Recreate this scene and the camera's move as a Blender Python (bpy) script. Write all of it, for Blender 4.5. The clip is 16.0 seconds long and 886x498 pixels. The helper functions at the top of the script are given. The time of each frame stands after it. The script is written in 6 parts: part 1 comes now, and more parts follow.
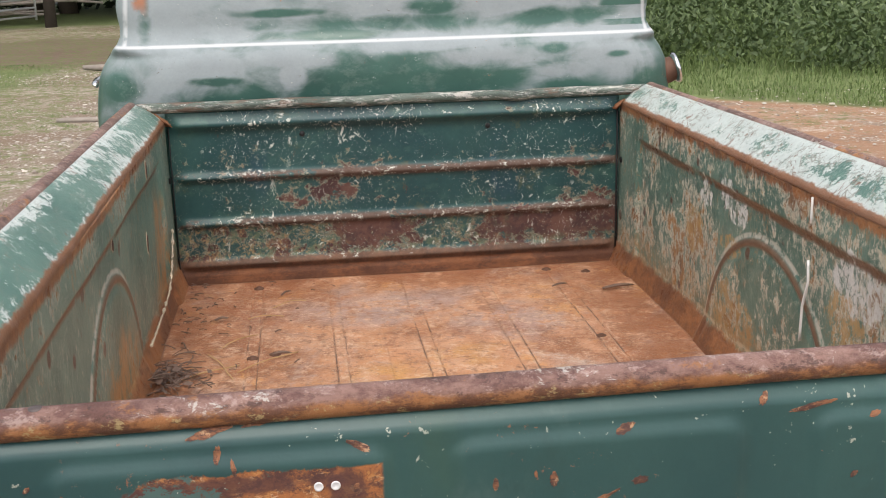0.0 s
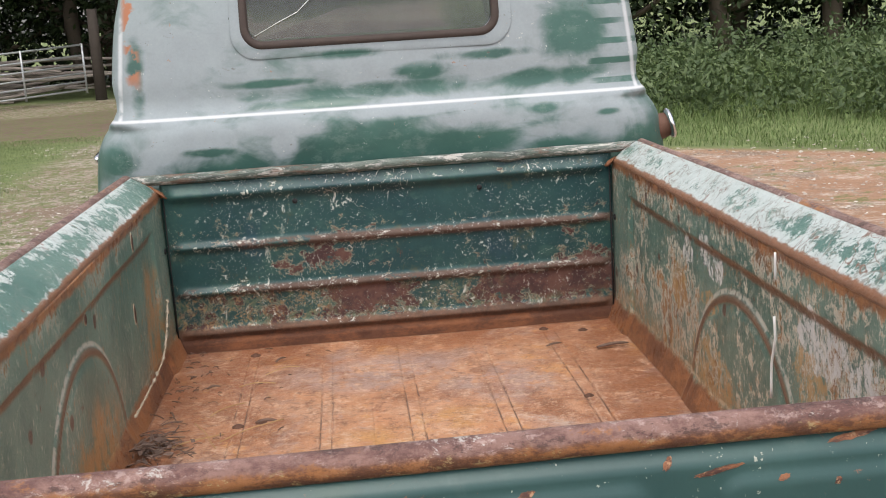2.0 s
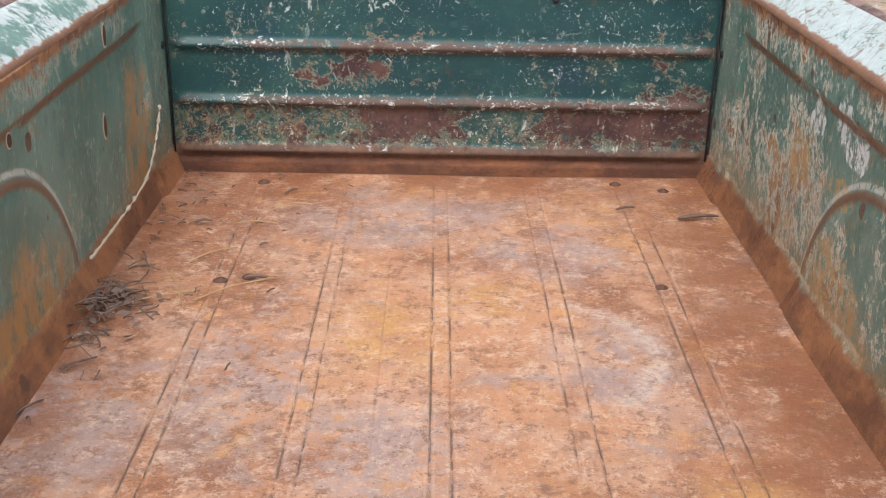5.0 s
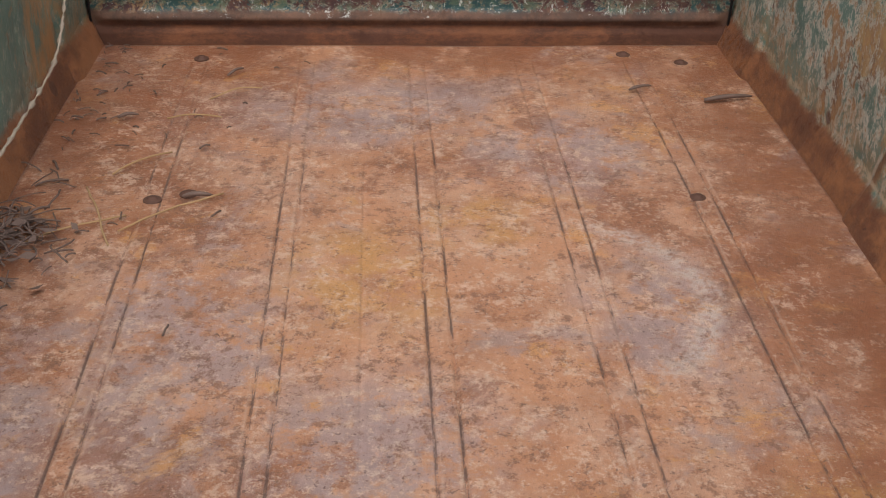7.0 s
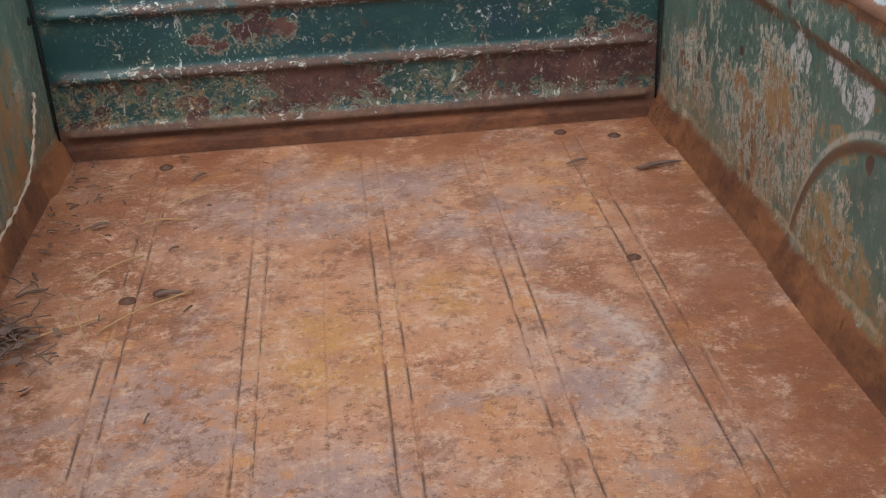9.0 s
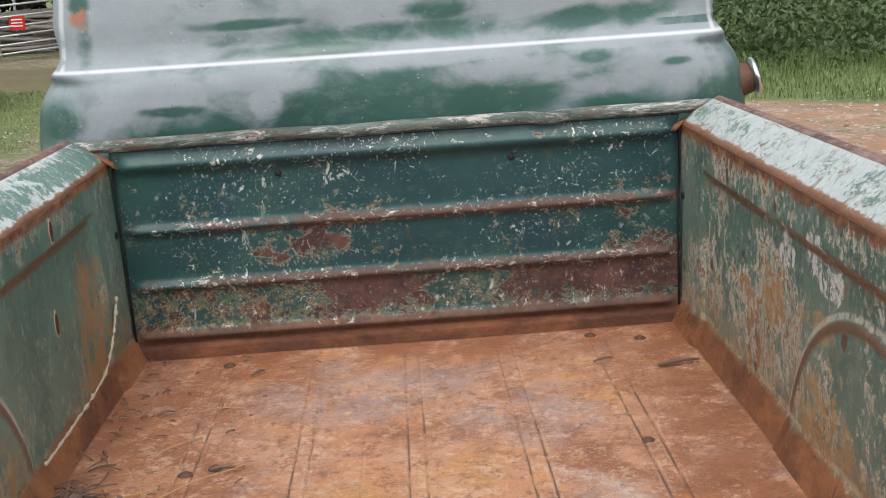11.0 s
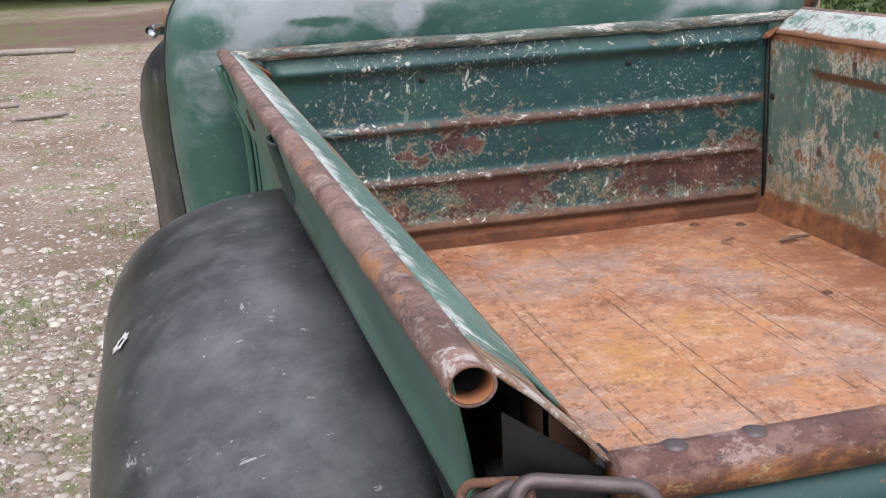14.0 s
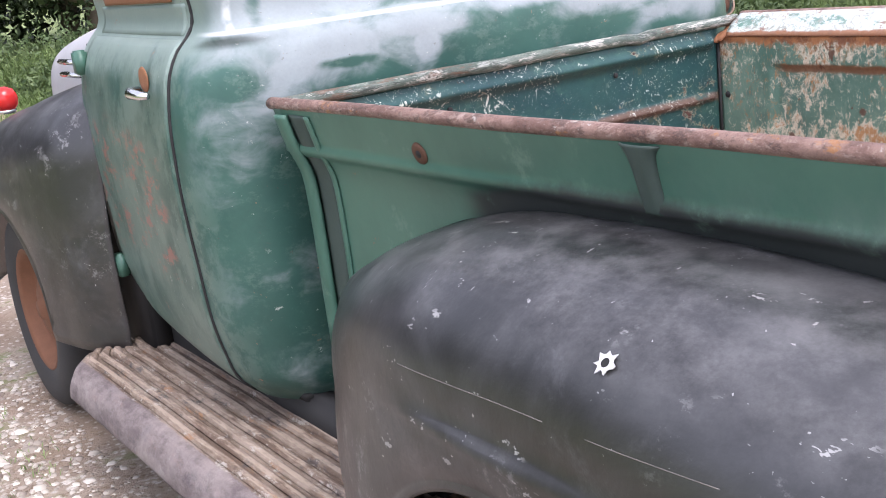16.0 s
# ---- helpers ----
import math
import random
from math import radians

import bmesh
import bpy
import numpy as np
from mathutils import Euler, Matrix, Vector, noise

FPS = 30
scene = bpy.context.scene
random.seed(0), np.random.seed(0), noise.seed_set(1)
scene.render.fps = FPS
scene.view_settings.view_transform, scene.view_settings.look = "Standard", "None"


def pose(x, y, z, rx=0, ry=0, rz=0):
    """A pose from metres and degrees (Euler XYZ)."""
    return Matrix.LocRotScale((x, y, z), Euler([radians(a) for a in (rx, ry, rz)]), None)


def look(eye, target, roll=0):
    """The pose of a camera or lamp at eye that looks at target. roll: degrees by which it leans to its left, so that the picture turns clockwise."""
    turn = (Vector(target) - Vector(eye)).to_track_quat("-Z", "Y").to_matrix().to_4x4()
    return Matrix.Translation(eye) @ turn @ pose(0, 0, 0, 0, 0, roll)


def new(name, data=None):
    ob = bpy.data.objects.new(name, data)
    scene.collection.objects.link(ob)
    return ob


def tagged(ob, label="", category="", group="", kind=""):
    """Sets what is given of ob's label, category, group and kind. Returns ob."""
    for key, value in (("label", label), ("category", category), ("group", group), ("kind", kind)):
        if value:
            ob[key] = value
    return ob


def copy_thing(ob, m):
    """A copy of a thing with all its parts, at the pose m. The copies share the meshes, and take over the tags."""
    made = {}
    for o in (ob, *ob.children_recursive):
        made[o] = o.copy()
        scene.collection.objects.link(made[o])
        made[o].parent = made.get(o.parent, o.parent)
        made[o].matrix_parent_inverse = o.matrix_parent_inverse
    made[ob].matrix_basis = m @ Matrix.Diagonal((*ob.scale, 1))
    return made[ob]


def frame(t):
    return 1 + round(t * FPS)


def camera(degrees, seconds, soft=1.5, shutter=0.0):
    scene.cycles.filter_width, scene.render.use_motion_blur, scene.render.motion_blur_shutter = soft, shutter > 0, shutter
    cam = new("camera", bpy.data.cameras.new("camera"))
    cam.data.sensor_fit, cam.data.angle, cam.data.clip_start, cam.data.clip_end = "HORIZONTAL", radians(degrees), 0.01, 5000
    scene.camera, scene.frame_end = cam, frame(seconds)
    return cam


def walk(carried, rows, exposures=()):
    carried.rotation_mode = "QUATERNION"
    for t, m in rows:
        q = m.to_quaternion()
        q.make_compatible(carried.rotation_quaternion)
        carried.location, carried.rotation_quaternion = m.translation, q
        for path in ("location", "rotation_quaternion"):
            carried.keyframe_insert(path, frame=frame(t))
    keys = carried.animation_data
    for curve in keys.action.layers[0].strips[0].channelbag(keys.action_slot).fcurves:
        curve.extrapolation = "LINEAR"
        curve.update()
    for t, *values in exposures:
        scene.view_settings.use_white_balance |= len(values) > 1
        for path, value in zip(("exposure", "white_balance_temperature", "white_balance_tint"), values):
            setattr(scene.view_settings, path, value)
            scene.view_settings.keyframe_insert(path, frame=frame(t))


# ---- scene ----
# ---- camera ----
cam = camera(42.5, 16.0, soft=1.0)
PATH = [
    (0, (-0.264, -1.104, 1.539), (-0.028, 0.814, 1.024), -1.4),
    (0.5, (-0.273, -1.081, 1.535), (0.018, 0.81, 0.953), -1.4),
    (1, (-0.247, -1.076, 1.532), (0.075, 0.803, 0.927), -1.7),
    (1.5, (-0.217, -1.09, 1.535), (0.076, 0.819, 1.014), -2.3),
    (2, (-0.099, -1.123, 1.546), (0.049, 0.828, 1.133), -3.6),
    (2.5, (-0.034, -1.16, 1.531), (-0.01, 0.794, 1.104), -4.8),
    (3, (-0.019, -1.196, 1.536), (-0.065, 0.745, 1.059), -5.5),
    (3.5, (-0.001, -1.199, 1.523), (-0.042, 0.73, 0.996), -4.6),
    (4, (-0.004, -1.119, 1.523), (0.021, 0.793, 0.936), -2.2),
    (4.5, (-0.022, -0.886, 1.524), (0.039, 1.002, 0.867), -0.1),
    (5, (-0.011, -0.549, 1.499), (0.004, 1.301, 0.739), 1.1),
    (5.2, (-0.008, -0.422, 1.462), (-0.027, 1.409, 0.657), 1.0),
    (7.3, (-0.073, -0.126, 1.455), (0.061, 1.578, 0.417), 1.1),
    (7.5, (-0.069, -0.136, 1.46), (0.078, 1.578, 0.44), 0.7),
    (8, (-0.065, -0.174, 1.48), (0.102, 1.556, 0.491), -0.3),
    (8.5, (-0.063, -0.214, 1.497), (0.113, 1.533, 0.54), -1.4),
    (9, (-0.04, -0.249, 1.5), (0.113, 1.532, 0.602), -2.7),
    (9.5, (0.013, -0.284, 1.495), (0.107, 1.547, 0.696), -4.1),
    (10, (0.047, -0.325, 1.486), (0.107, 1.563, 0.83), -4.4),
    (10.2, (0.048, -0.348, 1.487), (0.11, 1.562, 0.896), -4.1),
    (12.3, (-0.1, -0.706, 1.478), (-0.14, 1.24, 1.018), -1.3),
    (12.5, (-0.127, -0.73, 1.485), (-0.25, 1.205, 0.996), -1.5),
    (13, (-0.323, -0.77, 1.476), (-0.399, 1.163, 0.97), -1.2),
    (13.5, (-0.632, -0.718, 1.441), (-0.405, 1.197, 0.912), -1.6),
    (14, (-0.848, -0.577, 1.408), (-0.397, 1.291, 0.852), -2.8),
    (14.5, (-1.027, -0.541, 1.417), (-0.38, 1.255, 0.819), -4.6),
    (15, (-1.313, -0.492, 1.414), (-0.452, 1.217, 0.833), -4.7),
    (15.5, (-1.513, -0.357, 1.394), (-0.562, 1.319, 0.857), -5.8),
    (16, (-1.698, -0.188, 1.417), (-0.662, 1.445, 0.907), -6.7),
]
walk(cam, [(t, look(eye, target, roll)) for t, eye, target, roll in PATH],
     exposures=[(0.0, 0.50, 6850, 12), (1.2, 0.50, 6750, 12), (2.5, 0.44, 6700, 13), (4.2, 0.55, 6500, 12), (5.0, 0.68, 6300, 11), (5.4, 0.5, 6400, 11), (7.3, 0.04, 6500, 13),
                (9.3, -0.01, 6450, 13), (10.0, 0.18, 6550, 12), (10.4, 0.25, 6550, 12), (12.3, 0.60, 6600, 12), (13.3, 0.66, 6550, 13), (14.0, 0.56, 6400, 16), (15.0, 0.74, 6350, 21), (16.0, 1.13, 6250, 20)])

# ---- light: a bright overcast sky with a wide, weak sun ----
SUN_UP, SUN_TURN = radians(62), radians(188)
world = bpy.data.worlds.new("sky")
scene.world = world
world.use_nodes = True
wn, wl = world.node_tree.nodes, world.node_tree.links
wn.clear()
sky = wn.new("ShaderNodeTexSky")
sky.sky_type, sky.sun_disc = "NISHITA", False
sky.sun_elevation, sky.sun_rotation = SUN_UP, SUN_TURN
sky.air_density, sky.dust_density = 1.0, 3.0
grey = wn.new("ShaderNodeHueSaturation")
grey.inputs["Saturation"].default_value = 0.35
back = wn.new("ShaderNodeBackground")
back.inputs["Strength"].default_value = 0.20
wout = wn.new("ShaderNodeOutputWorld")
wl.new(sky.outputs[0], grey.inputs["Color"])
wl.new(grey.outputs[0], back.inputs["Color"])
wl.new(back.outputs[0], wout.inputs["Surface"])
sun = new("sun", bpy.data.lights.new("sun", "SUN"))
sun.data.energy, sun.data.angle, sun.data.color = 0.9, radians(30), (1.0, 0.97, 0.92)
sun.matrix_world = look((0, 0, 0), (-math.sin(SUN_TURN) * math.cos(SUN_UP), -math.cos(SUN_TURN) * math.cos(SUN_UP), -math.sin(SUN_UP)))

# ---- materials ----
class Mat:
    """A small builder for node materials in object metres."""

    def __init__(self, name):
        self.mat = bpy.data.materials.new(name)
        self.mat.use_nodes = True
        self.nt = self.mat.node_tree
        self.nt.nodes.clear()
        self.co = self.node("ShaderNodeTexCoord").outputs["Object"]
        sep = self.node("ShaderNodeSeparateXYZ")
        self.link(self.co, sep.inputs[0])
        self.x, self.y, self.z = sep.outputs

    def node(self, kind):
        return self.nt.nodes.new(kind)

    def link(self, a, b):
        self.nt.links.new(a, b)

    def put(self, value, socket):
        if isinstance(value, bpy.types.NodeSocket):
            self.link(value, socket)
        elif isinstance(value, (int, float)):
            socket.default_value = value
        else:
            socket.default_value = tuple(value) + (1.0,) * (4 - len(value)) if len(socket.default_value) == 4 else tuple(value)

    def math(self, op, a, b=0.0, clamp=False):
        n = self.node("ShaderNodeMath")
        n.operation, n.use_clamp = op, clamp
        self.put(a, n.inputs[0])
        self.put(b, n.inputs[1])
        return n.outputs[0]

    def add(self, a, b):
        return self.math("ADD", a, b)

    def mul(self, a, b):
        return self.math("MULTIPLY", a, b)

    def sub(self, a, b):
        return self.math("SUBTRACT", a, b)

    def inv(self, a):
        return self.math("SUBTRACT", 1.0, a, True)

    def both(self, *some):
        out = some[0]
        for s in some[1:]:
            out = self.mul(out, s)
        return out

    def any(self, *some):
        out = some[0]
        for s in some[1:]:
            out = self.math("MAXIMUM", out, s)
        return out

    def stretch(self, sx, sy, sz, offset=(0, 0, 0)):
        n = self.node("ShaderNodeMapping")
        self.link(self.co, n.inputs[0])
        n.inputs["Scale"].default_value = (sx, sy, sz)
        n.inputs["Location"].default_value = offset
        return n.outputs[0]

    def noise(self, scale, detail=4.0, rough=0.6, vec=None, warp=0.0):
        n = self.node("ShaderNodeTexNoise")
        self.link(vec or self.co, n.inputs["Vector"])
        n.inputs["Scale"].default_value = scale
        n.inputs["Detail"].default_value = detail
        n.inputs["Roughness"].default_value = rough
        n.inputs["Distortion"].default_value = warp
        return n.outputs["Fac"]

    def cells(self, scale, vec=None, feature="F1"):
        n = self.node("ShaderNodeTexVoronoi")
        n.feature = feature
        self.link(vec or self.co, n.inputs["Vector"])
        n.inputs["Scale"].default_value = scale
        return n.outputs["Distance"]

    def step(self, value, lo, hi):
        n = self.node("ShaderNodeMapRange")
        n.interpolation_type = "SMOOTHSTEP"
        self.put(value, n.inputs["Value"])
        n.inputs["From Min"].default_value = lo
        n.inputs["From Max"].default_value = hi
        return n.outputs["Result"]

    def band(self, value, lo, hi, soft):
        return self.both(self.step(value, lo - soft, lo + soft), self.inv(self.step(value, hi - soft, hi + soft)))

    def blob(self, u, v, cu, cv, ru, rv, ragged=0.5, scale=14.0, soft=0.12):
        """A patch of wear with a ragged outline round (cu, cv)."""
        a = self.math("POWER", self.math("ABSOLUTE", self.mul(self.sub(u, cu), 1 / ru)), 2)
        b = self.math("POWER", self.math("ABSOLUTE", self.mul(self.sub(v, cv), 1 / rv)), 2)
        d = self.math("SQRT", self.add(a, b))
        d = self.add(d, self.mul(self.sub(self.noise(scale, 5, 0.65), 0.5), 2 * ragged))
        return self.inv(self.step(d, 1 - soft, 1 + soft))

    def puff(self, u, v, cu, cv, ru, rv):
        """A soft-edged patch, 1 in the middle."""
        a = self.math("POWER", self.math("ABSOLUTE", self.mul(self.sub(u, cu), 1 / ru)), 2)
        b = self.math("POWER", self.math("ABSOLUTE", self.mul(self.sub(v, cv), 1 / rv)), 2)
        return self.inv(self.step(self.math("SQRT", self.add(a, b)), 0.25, 1.75))

    def mix(self, fac, a, b):
        n = self.node("ShaderNodeMix")
        n.data_type = "RGBA"
        self.put(fac, n.inputs[0])
        self.put(a, n.inputs[6])
        self.put(b, n.inputs[7])
        return n.outputs[2]

    def lerp(self, fac, a, b):
        n = self.node("ShaderNodeMix")
        self.put(fac, n.inputs[0])
        self.put(a, n.inputs[2])
        self.put(b, n.inputs[3])
        return n.outputs[0]

    def vary(self, colour, amount, scale=6.0, vec=None):
        """The colour, lighter and darker by a two-scale grain."""
        g = self.add(self.mul(self.noise(scale, 4, 0.6, vec), 0.6), self.mul(self.noise(scale * 11, 3, 0.7, vec), 0.4))
        n = self.node("ShaderNodeHueSaturation")
        self.put(self.add(1 - amount, self.mul(g, 2 * amount)), n.inputs["Value"])
        self.put(colour, n.inputs["Color"])
        return n.outputs[0]

    def done(self, colour, rough=0.6, metal=0.0, height=None, bump=0.3, depth=0.002, spec=0.5, trans=0.0, dust=0.0):
        b = self.node("ShaderNodeBsdfPrincipled")
        out = self.node("ShaderNodeOutputMaterial")
        self.put(colour, b.inputs["Base Color"])
        self.put(rough, b.inputs["Roughness"])
        self.put(metal, b.inputs["Metallic"])
        b.inputs["Specular IOR Level"].default_value = spec
        b.inputs["Transmission Weight"].default_value = trans
        b.inputs["Sheen Weight"].default_value = dust
        b.inputs["Sheen Roughness"].default_value = 0.45
        b.inputs["Sheen Tint"].default_value = (1.0, 0.74, 0.55, 1.0)
        if height is not None:
            n = self.node("ShaderNodeBump")
            n.inputs["Strength"].default_value = bump
            n.inputs["Distance"].default_value = depth
            self.put(height, n.inputs["Height"])
            self.link(n.outputs[0], b.inputs["Normal"])
        self.link(b.outputs[0], out.inputs["Surface"])
        return self.mat


SEAMS = (-0.413, -0.387, -0.213, -0.187, -0.013, 0.017, 0.189, 0.222, 0.396, 0.428)
PRIMER = (0.285, 0.325, 0.345)


def make_floor():
    m = Mat("bed_floor_rust")
    worn = m.blob(m.x, m.y, 0.02, 0.75, 0.52, 0.95, 0.5, 3, 0.5)
    broad = m.add(m.noise(2.4, 9, 0.70, None, 0.4), m.mul(worn, 0.06))
    c = m.mix(m.step(broad, 0.38, 0.66), (0.270, 0.094, 0.036), (0.50, 0.240, 0.122))
    mid = m.noise(7.5, 10, 0.76)
    c = m.mix(m.mul(m.step(m.add(mid, m.mul(worn, 0.03)), 0.50, 0.60), 0.62), c, (0.54, 0.315, 0.200))
    c = m.mix(m.mul(m.step(m.noise(5.2, 10, 0.76, m.stretch(0.9, 0.9, 1, (3, 1, 0)), 0.4), 0.52, 0.61), 0.68), c, (0.330, 0.240, 0.215))
    c = m.mix(m.mul(m.step(m.noise(6.5, 10, 0.78, m.stretch(0.9, 0.9, 1, (7, 4, 0)), 0.3), 0.52, 0.58), 0.72), c, (0.230, 0.080, 0.033))
    c = m.mix(m.mul(m.step(m.noise(8, 10, 0.78, m.stretch(0.9, 1.0, 1, (1, 9, 0)), 0.3), 0.55, 0.62), 0.75), c, (0.56, 0.27, 0.085))
    tear = m.step(m.noise(13, 9, 0.80, m.stretch(1, 1, 1, (4, 9, 0))), 0.43, 0.54)
    grey = m.any(m.blob(m.x, m.y, -0.30, 0.98, 0.15, 0.20, 0.9, 7, 0.5), m.blob(m.x, m.y, -0.52, 0.85, 0.10, 0.22, 0.9, 7, 0.5), m.blob(m.x, m.y, -0.08, 0.80, 0.14, 0.16, 0.9, 7, 0.5),
                 m.blob(m.x, m.y, -0.12, 1.66, 0.22, 0.14, 0.9, 7, 0.5), m.blob(m.x, m.y, 0.24, 1.50, 0.14, 0.12, 0.9, 7, 0.5), m.blob(m.x, m.y, 0.30, 1.05, 0.10, 0.16, 0.9, 7, 0.5), m.blob(m.x, m.y, -0.30, 0.40, 0.25, 0.20, 0.9, 7, 0.5))
    c = m.mix(m.both(grey, tear, 0.72), c, m.vary((0.345, 0.262, 0.248), 0.35, 14))
    red = m.any(m.blob(m.x, m.y, 0.50, 0.90, 0.14, 0.60, 0.8, 6, 0.5), m.blob(m.x, m.y, 0.30, 0.45, 0.25, 0.12, 0.9, 7, 0.5), m.blob(m.x, m.y, 0.10, 1.42, 0.16, 0.08, 0.9, 7, 0.5), m.blob(m.x, m.y, -0.42, 1.62, 0.18, 0.20, 0.9, 7, 0.5))
    c = m.mix(m.both(red, m.step(m.noise(12, 9, 0.80, m.stretch(1, 1, 1, (9, 4, 0))), 0.42, 0.54), 0.60), c, m.vary((0.270, 0.094, 0.040), 0.35, 14))
    gold = m.any(m.blob(m.x, m.y, -0.10, 1.14, 0.10, 0.13, 0.8, 8, 0.5), m.blob(m.x, m.y, 0.06, 1.28, 0.08, 0.07, 0.8, 8, 0.5), m.blob(m.x, m.y, 0.40, 0.62, 0.07, 0.12, 0.8, 8, 0.5))
    c = m.mix(m.both(gold, m.step(m.noise(14, 9, 0.80, m.stretch(1, 1, 1, (1, 7, 0))), 0.42, 0.54), 0.75), c, m.vary((0.52, 0.265, 0.080), 0.3, 14))
    c = m.mix(m.mul(m.step(m.noise(30, 9, 0.84, m.stretch(1.0, 1.0, 1, (2, 2, 0))), 0.535, 0.575), 0.70), c, (0.60, 0.41, 0.29))
    c = m.mix(m.mul(m.step(m.noise(33, 9, 0.84, m.stretch(1.0, 1.0, 1, (5, 7, 0))), 0.540, 0.575), 0.72), c, (0.185, 0.078, 0.042))
    c = m.mix(m.mul(m.step(m.noise(110, 5, 0.80, m.stretch(0.9, 1.0, 1, (8, 3, 0))), 0.57, 0.62), 0.55), c, (0.62, 0.47, 0.36))
    # a pale ring left by a drum or tyre
    dx, dy = m.sub(m.x, 0.13), m.sub(m.y, 1.08)
    r = m.math("SQRT", m.add(m.mul(dx, dx), m.mul(m.mul(dy, dy), 1.25)))
    r = m.add(r, m.mul(m.sub(m.noise(9, 6, 0.75), 0.5), 0.07))
    ring = m.both(m.band(r, 0.205, 0.240, 0.016), m.step(m.add(m.x, m.mul(m.noise(6), 0.3)), 0.25, 0.48))
    c = m.mix(m.both(ring, m.step(m.noise(40, 7, 0.80), 0.42, 0.54), 0.62), c, (0.55, 0.47, 0.41))
    edge = m.any(m.step(m.x, 0.36, 0.56), m.inv(m.step(m.x, -0.60, -0.45)), m.step(m.y, 1.70, 1.92), m.inv(m.step(m.y, 0.02, 0.25)))
    c = m.mix(m.both(edge, m.step(m.noise(9, 9, 0.78), 0.44, 0.54), 0.75), c, (0.245, 0.082, 0.030))
    # dark rust soaked in along the foot of the walls
    rag = m.mul(m.sub(m.noise(22, 7, 0.78), 0.5), 0.016)
    cove = m.any(m.step(m.add(m.math("ABSOLUTE", m.x), rag), 0.600, 0.606), m.step(m.add(m.y, rag), 1.966, 1.970))
    c = m.mix(m.mul(cove, 0.92), c, m.vary(m.mix(m.step(m.noise(11, 8, 0.75), 0.42, 0.60), (0.125, 0.050, 0.027), (0.215, 0.080, 0.035)), 0.4, 34))
    # dirt packed into the seams
    gap = m.math("ABSOLUTE", m.sub(m.x, SEAMS[0]))
    for s in SEAMS[1:]:
        gap = m.math("MINIMUM", gap, m.math("ABSOLUTE", m.sub(m.x, s)))
    reach = m.both(m.step(m.y, 0.10, 0.3), m.inv(m.step(m.add(m.y, m.mul(m.noise(4, 3, 0.6, m.stretch(3, 0.2, 1)), 0.9)), 1.80, 2.15)), m.inv(m.step(m.y, 1.88, 1.92)))
    dirt = m.both(m.inv(m.step(gap, 0.0008, 0.0028)), m.step(m.noise(9, 8, 0.82, m.stretch(6, 1, 1)), 0.47, 0.53), reach)
    c = m.mix(m.mul(dirt, 0.85), c, (0.085, 0.045, 0.033))
    rubbed = m.both(m.band(gap, 0.004, 0.007, 0.002), m.step(m.noise(10, 8, 0.80, m.stretch(5, 1, 1, (2, 5, 0))), 0.50, 0.56), reach)
    c = m.mix(m.mul(rubbed, 0.40), c, (0.58, 0.42, 0.31))
    specks = m.step(m.noise(130, 3, 0.7), 0.635, 0.66)
    c = m.mix(m.mul(specks, 0.65), c, (0.10, 0.050, 0.036))
    c = m.vary(c, 0.42, 22)
    h = m.add(m.noise(30, 9, 0.80), m.mul(m.noise(150, 4, 0.78), 0.5))
    return m.done(c, m.lerp(m.noise(8, 6, 0.7), 0.36, 0.70), 0.0, h, 1.0, 0.004, 0.5, dust=0.13)


def flecks(m, limit, cluster, scale=26.0, vec=None):
    """Small sharp chips, in clusters."""
    return m.both(m.step(m.noise(scale, 4, 0.75, vec, 1.0), limit, limit + 0.015), m.step(m.noise(4.0, 3, 0.6), cluster, cluster + 0.12))


